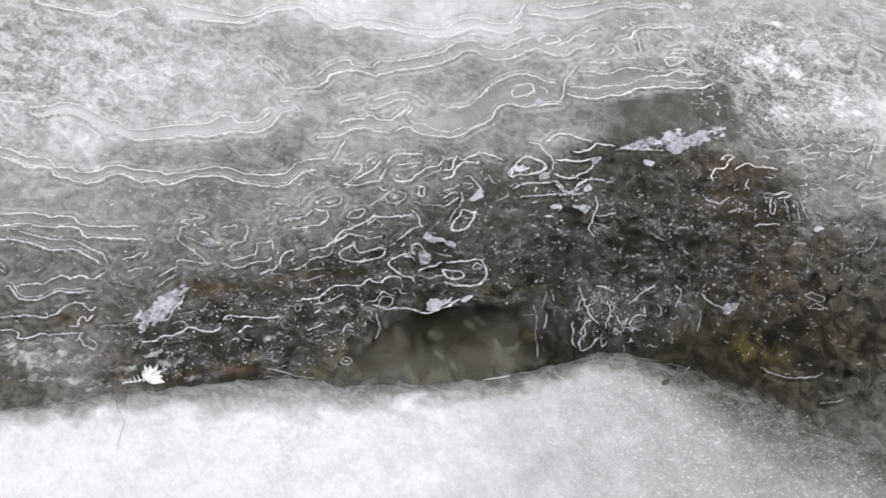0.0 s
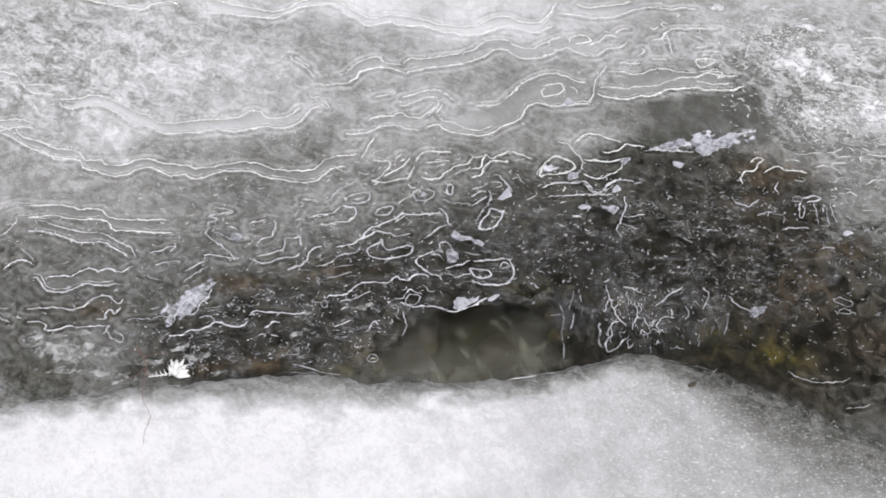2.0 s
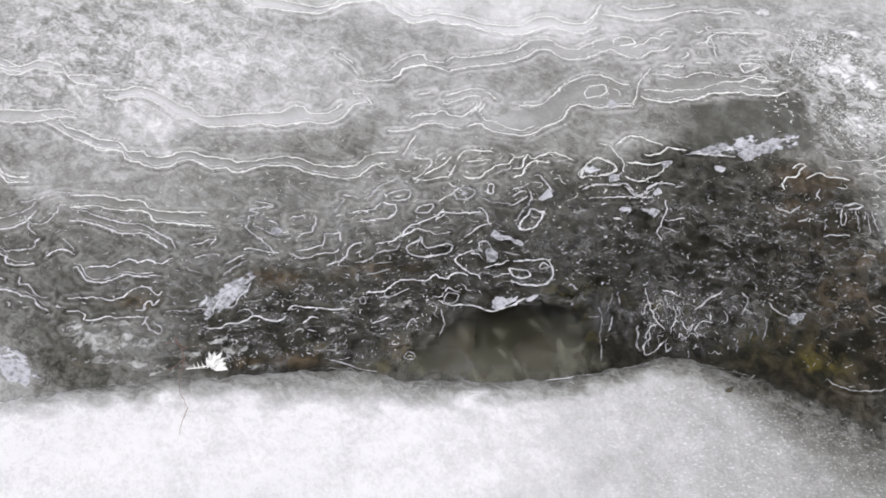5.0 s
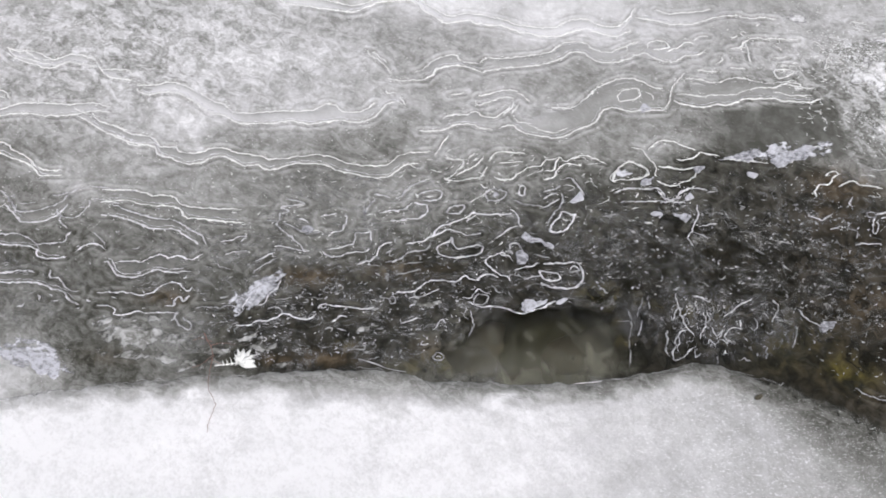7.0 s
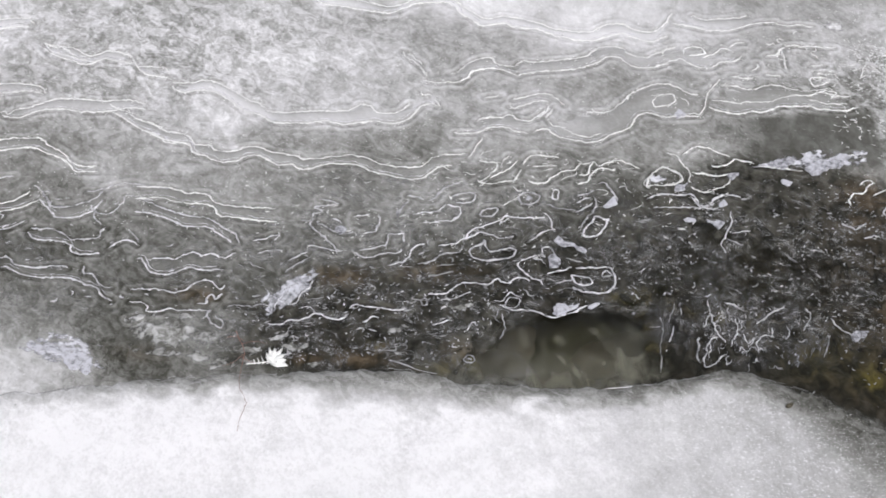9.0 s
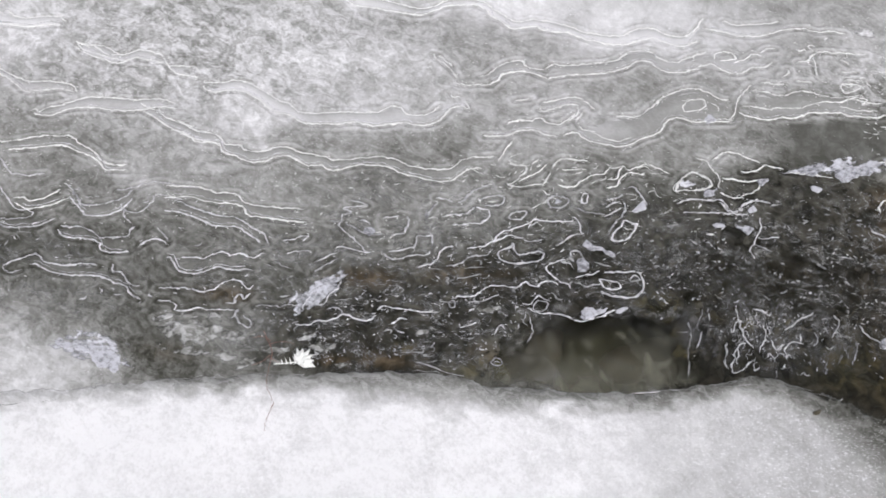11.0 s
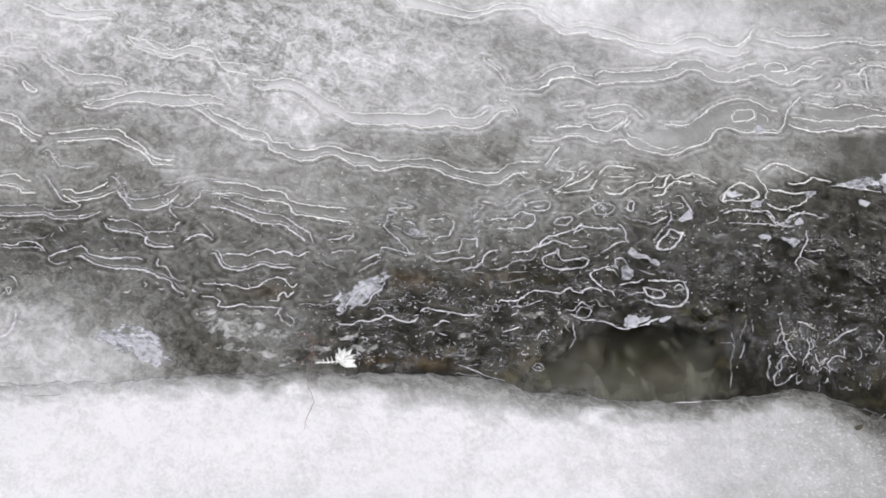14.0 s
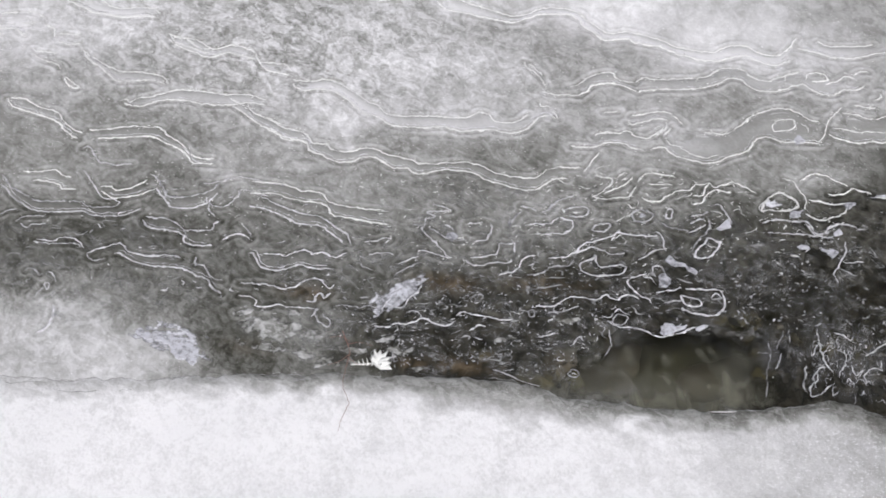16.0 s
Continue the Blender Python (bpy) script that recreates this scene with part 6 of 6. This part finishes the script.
# ---- lace: thin curling edges of ice and foam, on open water also painted ripple glints, following the level lines of a noise ----
def lace(name, label, cx, cy, rx, ry, count, reach, freq, stretch, angle, width, seed, shade, parent=None, clumped=False):
    rng = np.random.default_rng(seed)
    ca, sa = math.cos(radians(angle)), math.sin(radians(angle))

    def field(x, y):
        u, v = (x * ca + y * sa) * freq / stretch, (-x * sa + y * ca) * freq
        wu = u + 0.5 * grain(u * 0.7, v * 0.7, seed + 1)
        return grain(wu, v, seed) + 0.35 * grain(wu * 2.3, v * 2.3, seed + 2)
    rad, ang = np.sqrt(rng.random(count)), rng.random(count) * 2 * math.pi
    x, y = cx + rx * rad * np.cos(ang), cy + ry * rad * np.sin(ang)
    wet = ((x - 0.145) / 0.105) ** 2 + ((y - 1.352) / 0.058) ** 2 > 1
    x, y, count = x[wet], y[wet], int(wet.sum())
    if clumped:
        dense = fractal(x * 24, y * 30, seed + 5, 3) > 0.02
        x, y, count = x[dense], y[dense], int(dense.sum())
    steps = max(5, int(reach / 0.0013))
    track = np.empty((steps, count, 2))
    e = 0.0006
    for k in range(steps):
        track[k] = np.stack([x, y], -1)
        fx, fy = field(x + e, y) - field(x - e, y), field(x, y + e) - field(x, y - e)
        size = np.hypot(fx, fy) + 1e-9
        x, y = x - fy / size * 0.0013, y + fx / size * 0.0013
    verts, faces, base = [], [], 0
    for i in range(count):
        n = min(steps, max(5, int(steps * (0.25 + 0.75 * rng.random() ** 1.6))))
        line = track[:n, i]
        s = np.arange(n) * 0.0013
        r = width * (0.5 + 0.9 * rng.random()) * np.clip(0.8 + 1.2 * grain(s * 70, s * 0 + i * 1.7, seed + 3), 0.15, 1.8)
        r = r * (0.25 + 0.75 * step(0, 0.004, np.minimum(s, s[-1] - s)))
        level = sheet_z(line[:, 0], line[:, 1]) + 0.0004
        V, F = cord(np.column_stack([line, level]), r, 0.7, False, 5)
        verts.append(V)
        faces += [[q + base for q in f] for f in F]
        base += len(V)
    ob = part(name, np.vstack(verts), faces, shade, parent)
    return tagged(ob, label, "" if parent else "ice", kind="stuff")


LACE = "curling grey-white edges of thin ice on dark water"
lace("ice_lace", LACE, 0.07, 1.470, 0.13, 0.05, 26, 0.035, 70, 1.5, 12, 0.0009, 101, LACE_ICE)
lace("ice_lace", LACE, -0.10, 1.39, 0.17, 0.05, 34, 0.035, 75, 1.5, 4, 0.0008, 102, LACE_ICE)
lace("foam_streaks", "grey foam and ripple streaks on the running water", 0.31, 1.52, 0.17, 0.085, 50, 0.014, 80, 1.9, -14, 0.0010, 103, LACE_ICE)
lace("ice_lace", LACE, -0.02, 1.42, 0.26, 0.07, 120, 0.012, 110, 1.4, 8, 0.0009, 111, CORD_ICE)
lace("frost_lace", "short curling white frost edges between the rims", 0.02, 1.56, 0.26, 0.09, 130, 0.013, 95, 1.5, 10, 0.0008, 112, RIM_ICE)
lace("frost_lace", "short curling white frost edges between the rims", -0.38, 1.47, 0.22, 0.10, 90, 0.013, 95, 1.7, -6, 0.0007, 113, CORD_ICE)
lace("ice_lace", LACE, -0.03, 1.385, 0.20, 0.06, 520, 0.007, 190, 1.2, 10, 0.0008, 114, CORD_ICE, clumped=True)
lace("foam_streaks", "bright broken foam curls and painted ripple glints on the running water", 0.34, 1.50, 0.20, 0.10, 300, 0.010, 130, 1.2, -10, 0.0008, 115, DIM_ICE, clumped=True)
lace("foam_streaks", "bright broken foam curls and painted ripple glints on the running water", 0.54, 1.40, 0.12, 0.12, 240, 0.009, 140, 1.2, -10, 0.0008, 116, DIM_ICE, clumped=True)
lace("foam_streaks", "bright broken foam curls and painted ripple glints on the running water", 0.40, 1.49, 0.20, 0.10, 420, 0.006, 190, 1.1, -10, 0.0010, 119, CORD_ICE, clumped=True)
lace("frost_lace", "crumbly white frost curls on the ice sheet", 0.57, 1.74, 0.13, 0.12, 700, 0.007, 170, 1.2, -10, 0.0008, 117, RIM_ICE, clumped=True)
lace("ice_lace", LACE, 0.33, 1.385, 0.075, 0.042, 46, 0.03, 75, 0.5, -12, 0.00065, 104, DIM_ICE)
lace("ice_lace", LACE, 0.345, 1.392, 0.06, 0.035, 150, 0.008, 170, 0.7, -25, 0.0008, 118, CORD_ICE, clumped=True)
lace("ice_lace", LACE, 0.53, 1.42, 0.11, 0.12, 50, 0.014, 80, 1.5, 0, 0.0010, 105, LACE_ICE)
lace("frost_lace", "curling white frost edges on the ice sheet", 0.58, 1.77, 0.14, 0.11, 90, 0.018, 80, 1.4, -10, 0.0008, 106, RIM_ICE)
lace("frost_lace", "curling white frost edges on the ice sheet", 0.44, 1.83, 0.12, 0.045, 40, 0.025, 70, 1.6, -10, 0.0006, 109, RIM_ICE)
lace("frost_lace", "curling white frost edges on the ice sheet", 0.12, 1.60, 0.14, 0.05, 30, 0.03, 44, 1.6, 12, 0.0006, 107, RIM_ICE)
lace("frost_lace", "curling white frost edges on the ice sheet", 0.61, 1.60, 0.09, 0.07, 90, 0.03, 55, 1.8, -14, 0.0006, 110, RIM_ICE)
lace("ice_lace", LACE, -0.50, 1.43, 0.16, 0.05, 40, 0.03, 50, 2.0, -6, 0.0005, 108, LACE_ICE)


# ---- clear skins on the dark water: veined ice, a frozen curtain, foam where it runs ----
def skin(name, label, shade, x0, x1, y0, y1, z, cx, cy, rx, ry, seed, strength=1.0):
    X, Y = np.meshgrid(np.arange(x0, x1, 0.004), np.arange(y0, y1, 0.004))
    q = ((X - cx) / rx) ** 2 + ((Y - cy) / ry) ** 2
    body = strength * (1 - step(0.45, 1.15, q + 0.5 * fractal(X * 16, Y * 16, seed, 3)))
    pool = np.exp(-((((X - 0.145) / 0.098) ** 2 + ((Y - 1.362) / 0.056) ** 2) ** 2))
    pool = np.maximum(pool, 0.75 * np.exp(-((X - 0.235) / 0.05) ** 2 - ((Y - 1.445) / 0.028) ** 2))
    ob = sheet_mesh(name, X, Y, z + 0.0006 * fractal(X * 30, Y * 40, seed + 1, 3), shade, body * (1 - pool) > 0.01, body=body * (1 - pool))
    ob.parent = ice_sheet
    return tagged(ob, label)


skin("clear_ice", "clear veined ice skin over the dark water", CLEAR_ICE, -0.36, 0.30, 1.28, 1.66, 0.0008, -0.02, 1.46, 0.33, 0.17, 401)
skin("clear_ice", "clear veined ice skin beside the old ice tongue", CLEAR_ICE, -0.75, -0.30, 1.32, 1.50, 0.0008, -0.52, 1.42, 0.2, 0.08, 402, 0.8)
skin("ice_curtain", "clear ribbed ice curtain over the dark water", CURTAIN_ICE, 0.2, 0.45, 1.31, 1.46, 0.0008, 0.315, 1.39, 0.10, 0.06, 403)
skin("foam_skin", "thin grey foam and ripples on the running water", FOAM, 0.1, 0.78, 1.16, 1.70, 0.0012, 0.43, 1.50, 0.30, 0.14, 404)


# ---- smooth films of ice, bluish with the sky reflection put into their colour ----
FILMS = [(-0.163, 1.424, 0.050, 0.017, 40), (-0.160, 1.420, 0.045, 0.014, 46), (0.386, 1.649, 0.05, 0.011, 8), (0.435, 1.656, 0.06, 0.018, 8), (-0.391, 1.327, 0.055, 0.022, -18), (0.238, 1.614, 0.014, 0.009, 10)]
for k, (x, y, rx, ry, angle) in enumerate(FILMS):
    tall = 0.0010
    ob = ice_patch("ice_film", "smooth film of ice, painted bluish white as mirrored sky", SMOOTH_ICE, x, y, rx, ry, angle,
                   lambda X, Y: sheet_z(X, Y) + tall, 0.66 if y > 1.5 else 0.50, 600 + 11 * k, 0.7, 1.75)
    tagged(ob, group="ice films")


# ---- frost flakes glittering on the shelf ----
def flakes(name, label, count, place, size, seed, shade=FLAKE_ICE):
    rng = np.random.default_rng(seed)
    verts, faces = [], []
    while len(faces) < count * 5:
        X, Y, Z = place(rng)
        if X is None:
            continue
        s = size * (0.4 + 1.4 * rng.random() ** 2)
        a = rng.normal(0, 0.8)
        c, d = math.cos(a), math.sin(a)
        b = len(verts)
        for u, v in ((-0.9, 0), (0.1, -0.42), (0.85, 0.1), (-0.1, 0.46)):
            verts.append((X + s * (u * c - v * d), Y + s * (u * d + v * c), Z))
        verts.append((X, Y, Z + 0.5 * s))
        faces += [(b, b + 1, b + 4), (b + 1, b + 2, b + 4), (b + 2, b + 3, b + 4), (b + 3, b, b + 4), (b + 3, b + 2, b + 1, b)]
    return tagged(part(name, verts, faces, shade, None, "", False), label, "frost", kind="stuff")


ALONG = np.vstack([smooth_line(p, 0.003, False) for pair in BAND_LINES for p in pair] + [smooth_line(p, 0.003, c) for p, c, _ in RIM_LINES])


def on_lines(rng):
    X, Y = ALONG[rng.integers(len(ALONG))]
    if fractal(X * 26, Y * 30, 64, 2) < -0.02 + 0.25 * rng.random() or Y < 1.45 + 0.1 * rng.random():
        return None, None, None
    X, Y = X + rng.normal(0, 0.0032), Y + rng.normal(0, 0.0032)
    return X, Y, float(sheet_z(X, Y)) + 0.0009


def on_shelf(rng):
    X, B = rng.uniform(0.12, 0.66), 0.02 + 0.28 * rng.random()
    Y = float(EDGE(X)) - B
    if rng.random() > 0.15 + 0.85 * min(1, max(0, (X - 0.12) / 0.25)):
        return None, None, None
    return X, Y, float(shelf_z(X, Y)) - 0.0003


flakes("frost_beads", "small white beads of frost along the ice rims", 4200, on_lines, 0.00095, 307, RIM_ICE)
flakes("frost_flakes", "small glittering white frost flakes on the snowy ice shelf", 13000, on_shelf, 0.00075, 301)


def on_crust(rng):
    X, B = rng.uniform(-0.72, 0.30), 0.018 + 0.27 * rng.random()
    Y = float(EDGE(X)) - B
    if rng.random() > 0.35 + 0.9 * abs(math.sin(9 * X + 23 * Y)) * (0.4 + 0.6 * abs(math.sin(31 * X - 17 * Y))):
        return None, None, None
    return X, Y, float(shelf_z(X, Y)) - 0.0003


flakes("frost_grains", "fine white snow grains on the snowy ice shelf", 9000, on_crust, 0.0007, 305)


def on_run(rng):
    X, Y = rng.normal(0.50, 0.10), rng.normal(1.42, 0.09)
    if Y < float(EDGE(X)) + 0.006 or Y > 1.66 or X > 0.74:
        return None, None, None
    return X, Y, float(sheet_z(X, Y)) + 0.0005


def on_frost(rng):
    X, Y = ((0.55, 1.795), (0.57, 1.70), (0.65, 1.69), (0.53, 1.83))[rng.integers(4)]
    X, Y = X + rng.normal(0, 0.022), Y + rng.normal(0, 0.020)
    return X, Y, float(sheet_z(X, Y)) + 0.0003


def on_leaf(rng):
    X, Y = -0.158 + rng.normal(0, 0.010), 1.337 + rng.normal(0, 0.007)
    return X, Y, float(sheet_z(X, Y)) + 0.0006


flakes("frost_clump", "fuzzy white frost crystals behind the pale leaf", 170, on_leaf, 0.0012, 308, CORD_ICE)
flakes("ice_specks", "small white ice specks caught on the running water", 300, on_run, 0.0014, 302, LACE_ICE)

def on_clear(rng):
    X, Y = rng.normal(-0.02, 0.15), rng.normal(1.44, 0.06)
    if Y < float(EDGE(X)) + 0.006 or abs(X + 0.02) > 0.32 or ((X - 0.145) / 0.09) ** 2 + ((Y - 1.35) / 0.055) ** 2 < 1:
        return None, None, None
    return X, Y, float(sheet_z(X, Y)) + 0.0005


flakes("ice_specks", "tiny white bubbles and specks in the clear ice", 350, on_clear, 0.0009, 304, RIM_ICE)

def on_sheet(rng):
    X, Y = rng.uniform(-0.74, 0.68), rng.uniform(1.50, 1.98)
    thick = fractal(X * 11, Y * 14, 61, 3) + 0.3 * float(whiteness(X, Y)) - 0.12
    if rng.random() > 0.1 + 3.0 * max(0.0, float(thick)) or clear_pane(X, Y) > 0.2:
        return None, None, None
    return X, Y, float(sheet_z(X, Y)) + 0.0001


flakes("frost_grains", "fine white frost grains scattered over the clouded ice sheet", 5000, on_sheet, 0.0008, 306, RIM_ICE)
flakes("frost_clump", "fuzzy white frost crystals on the ice sheet", 2200, on_frost, 0.0012, 303)


# ---- stones on the bed ----
def stone_mesh(seed, shade):
    bm = bmesh.new()
    bmesh.ops.create_icosphere(bm, subdivisions=3, radius=1)
    for v in bm.verts:
        d = 1 + 0.35 * noise.noise(v.co * 0.9 + Vector((seed, 0, 0))) + 0.12 * noise.noise(v.co * 2.6 + Vector((0, seed, 0)))
        v.co = Vector((v.co.x * d, v.co.y * d * 0.8, v.co.z * d * 0.5))
    for f in bm.faces:
        f.smooth = True
    me = bpy.data.meshes.new("stone")
    bm.to_mesh(me)
    bm.free()
    me.materials.append(shade)
    return me


kinds = [(STONE, "dark wet rounded stone on the brook bed"), (RUST, "rust-brown stone on the brook bed"), (MOSS, "mossy olive stone on the brook bed")]
shapes = [[stone_mesh(3.1 * i + 11 * j, shade) for i in range(4)] for j, (shade, _) in enumerate(kinds)]
rng = np.random.default_rng(77)
for k in range(70):
    X, Y = rng.uniform(0.0, 0.70), rng.uniform(1.30, 1.62)
    near_rust = min(math.hypot(X - a, Y - b) for a, b in ((0.50, 1.60), (0.56, 1.49), (-0.106, 1.444), (-0.052, 1.334), (-0.31, 1.33), (0.5, 1.44)))
    near_moss = min(math.hypot(X - a, Y - b) for a, b in ((0.452, 1.336), (0.02, 1.345), (0.47, 1.31)))
    kind = 1 if near_rust < 0.05 else 2 if near_moss < 0.045 else 0
    ob = new("stone", shapes[kind][k % 4])
    size = rng.uniform(0.012, 0.034)
    ob.matrix_basis = pose(X, Y, -0.07, rng.uniform(-12, 12), rng.uniform(-12, 12), rng.uniform(0, 360)) @ Matrix.Diagonal((size, size, size, 1))
    tagged(ob, kinds[kind][1], "stone", "stones on the brook bed")


# ---- the white leaf and the red twig at the shelf's edge ----
def pale_leaf(x, y, z, turn):
    """A lobed leaf: a fan of pointed lobes about a hub, curled up at its tips, and a toothed tail."""
    verts, faces = [], []
    lobes = [(0, 0, a, 0.9 * out, 1.55 * wide) for a, out, wide in ((-28, 0.021, 0.0075), (-4, 0.016, 0.0065), (26, 0.0165, 0.0050), (56, 0.019, 0.0045), (84, 0.016, 0.0055), (108, 0.017, 0.0040), (138, 0.011, 0.0045), (-60, 0.010, 0.0050), (-110, 0.007, 0.0045))]
    lobes += [(-0.004 - 0.0045 * i, -0.003 - 0.0006 * i, a, out, 0.0011) for i in range(4) for a, out in ((118, 0.0085 - 0.0013 * i), (-118, 0.005 - 0.0006 * i))]
    for u0, v0, a, out, wide in lobes:
        b = len(verts)
        ca, sa = math.cos(radians(a)), math.sin(radians(a))
        for f, g, h in ((0, -0.4, 0.0008), (0.45, -0.5, 0.0022), (0.75, -0.22, 0.0034), (1.0, 0, 0.0046), (0.72, 0.25, 0.0034), (0.4, 0.5, 0.0022), (0, 0.4, 0.0008)):
            u, v = u0 + f * out * ca - g * wide * sa, v0 + f * out * sa + g * wide * ca
            verts += [(u, v, h), (u, v, h - 0.0006)]
        ring = [b + 2 * i for i in range(7)]
        faces += [tuple(ring), tuple(i + 1 for i in reversed(ring))]
        faces += [(ring[i], ring[i] + 1, ring[(i + 1) % 7] + 1, ring[(i + 1) % 7]) for i in range(7)]
    leaf = new("leaf")
    leaf.matrix_basis = pose(x, y, z, 4, 0, turn)
    part("blade", verts, faces, LEAF, leaf)
    line = smooth_line([(-0.026, -0.006), (-0.014, -0.0042), (-0.004, -0.002), (0.006, 0.0), (0.014, 0.001)], 0.002)
    V, F = cord(np.column_stack([line, np.full(len(line), 0.0016)]), np.linspace(0.0006, 0.0009, len(line)), 1.0)
    part("midrib", V, F, LEAF, leaf)
    return tagged(leaf, "small white frosted lobed leaf at the ice edge", "leaf")


pale_leaf(-0.172, 1.3225, 0.004, 0)


def twig(name, label, lines, radius):
    root = new(name)
    for k, points in enumerate(lines):
        line = smooth_line(points, 0.003)
        s = np.linspace(0, 1, len(line))
        lift = np.interp(line[:, 1], (1.29, 1.315, 1.34), (0.0082, 0.0055, 0.0022))
        line = line + 0.0015 * np.stack([grain(s * 14, s * 0 + k, 90), grain(s * 14, s * 0 + k, 91)], -1)
        V, F = cord(np.column_stack([line, lift + radius]), radius * (1 - 0.6 * s) * (1 if k == 0 else 0.7), 1.0)
        part("stem" if k == 0 else "side_shoot", V, F, BARK, root)
    return tagged(root, label, "twig")


twig("twig", "thin red-brown twig frozen to the ice edge",
     [[(-0.214, 1.362), (-0.203, 1.336), (-0.203, 1.309), (-0.203, 1.286), (-0.193, 1.263)], [(-0.193, 1.263), (-0.198, 1.242), (-0.199, 1.226)],
      [(-0.203, 1.33), (-0.212, 1.318), (-0.222, 1.312)], [(-0.204, 1.325), (-0.194, 1.319), (-0.188, 1.318)], [(-0.206, 1.345), (-0.196, 1.349), (-0.18, 1.347)], [(-0.205, 1.35), (-0.215, 1.355), (-0.225, 1.352)]], 0.00048)

chip = new("bark_chip", stone_mesh(5.5, STONE))
chip.matrix_basis = pose(0.36, 1.287, 0.007, 0, 0, 30) @ Matrix.Diagonal((0.005, 0.003, 0.003, 1))
tagged(chip, "small dark bark chip lying on the snowy ice", "bark")


# ---- broken ledges along the shelf's lip ----
rng = np.random.default_rng(909)
for k in range(34):
    x0 = rng.uniform(-0.60, 0.40)
    xs = np.linspace(x0, x0 + rng.uniform(0.015, 0.05), 6)
    off = rng.choice([0.002, 0.006, 0.012, 0.018]) + rng.uniform(-0.002, 0.002)
    line = smooth_line(np.column_stack([xs, EDGE(xs) - off + rng.normal(0, 0.0020, 6)]), 0.0016)
    s = np.arange(len(line)) * 0.0016
    r = 0.0005 * np.clip(0.7 + 1.1 * grain(s * 60, s * 0 + k, 95), 0.15, 1.6) * (0.3 + 0.7 * step(0, 0.006, np.minimum(s, s[-1] - s)))
    V, F = cord(np.column_stack([line, shelf_z(line[:, 0], line[:, 1]) + 0.0002]), r, 0.8)
    part("ledge", V, F, LACE_ICE, ice_shelf)

# glints along the lip's edge, built as thin pale cords
GLINTS = [[(-0.052, 1.332), (-0.035, 1.327), (-0.023, 1.321), (-0.006, 1.317), (0.004, 1.315)],
          [(0.023, 1.308), (0.035, 1.310), (0.047, 1.306), (0.055, 1.308)],
          [(0.076, 1.306), (0.093, 1.302), (0.106, 1.301)],
          [(0.116, 1.301), (0.125, 1.303), (0.137, 1.302)],
          [(0.172, 1.304), (0.193, 1.306), (0.205, 1.310), (0.219, 1.310)]]
for k, points in enumerate(GLINTS):
    line = smooth_line(points, 0.0014)
    s = np.arange(len(line)) * 0.0014
    line = line + 0.0008 * np.stack([grain(s * 90, s * 0 + k, 98), grain(s * 90, s * 0 + k, 99)], -1)
    r = 0.0008 * np.clip(0.8 + 1.0 * grain(s * 70, s * 0 + k, 94), 0.25, 1.5) * (0.3 + 0.7 * step(0, 0.006, np.minimum(s, s[-1] - s)))
    V, F = cord(np.column_stack([line, shelf_z(line[:, 0], line[:, 1]) + 0.0006]), r, 0.8)
    part("ledge", V, F, CORD_ICE, ice_shelf)
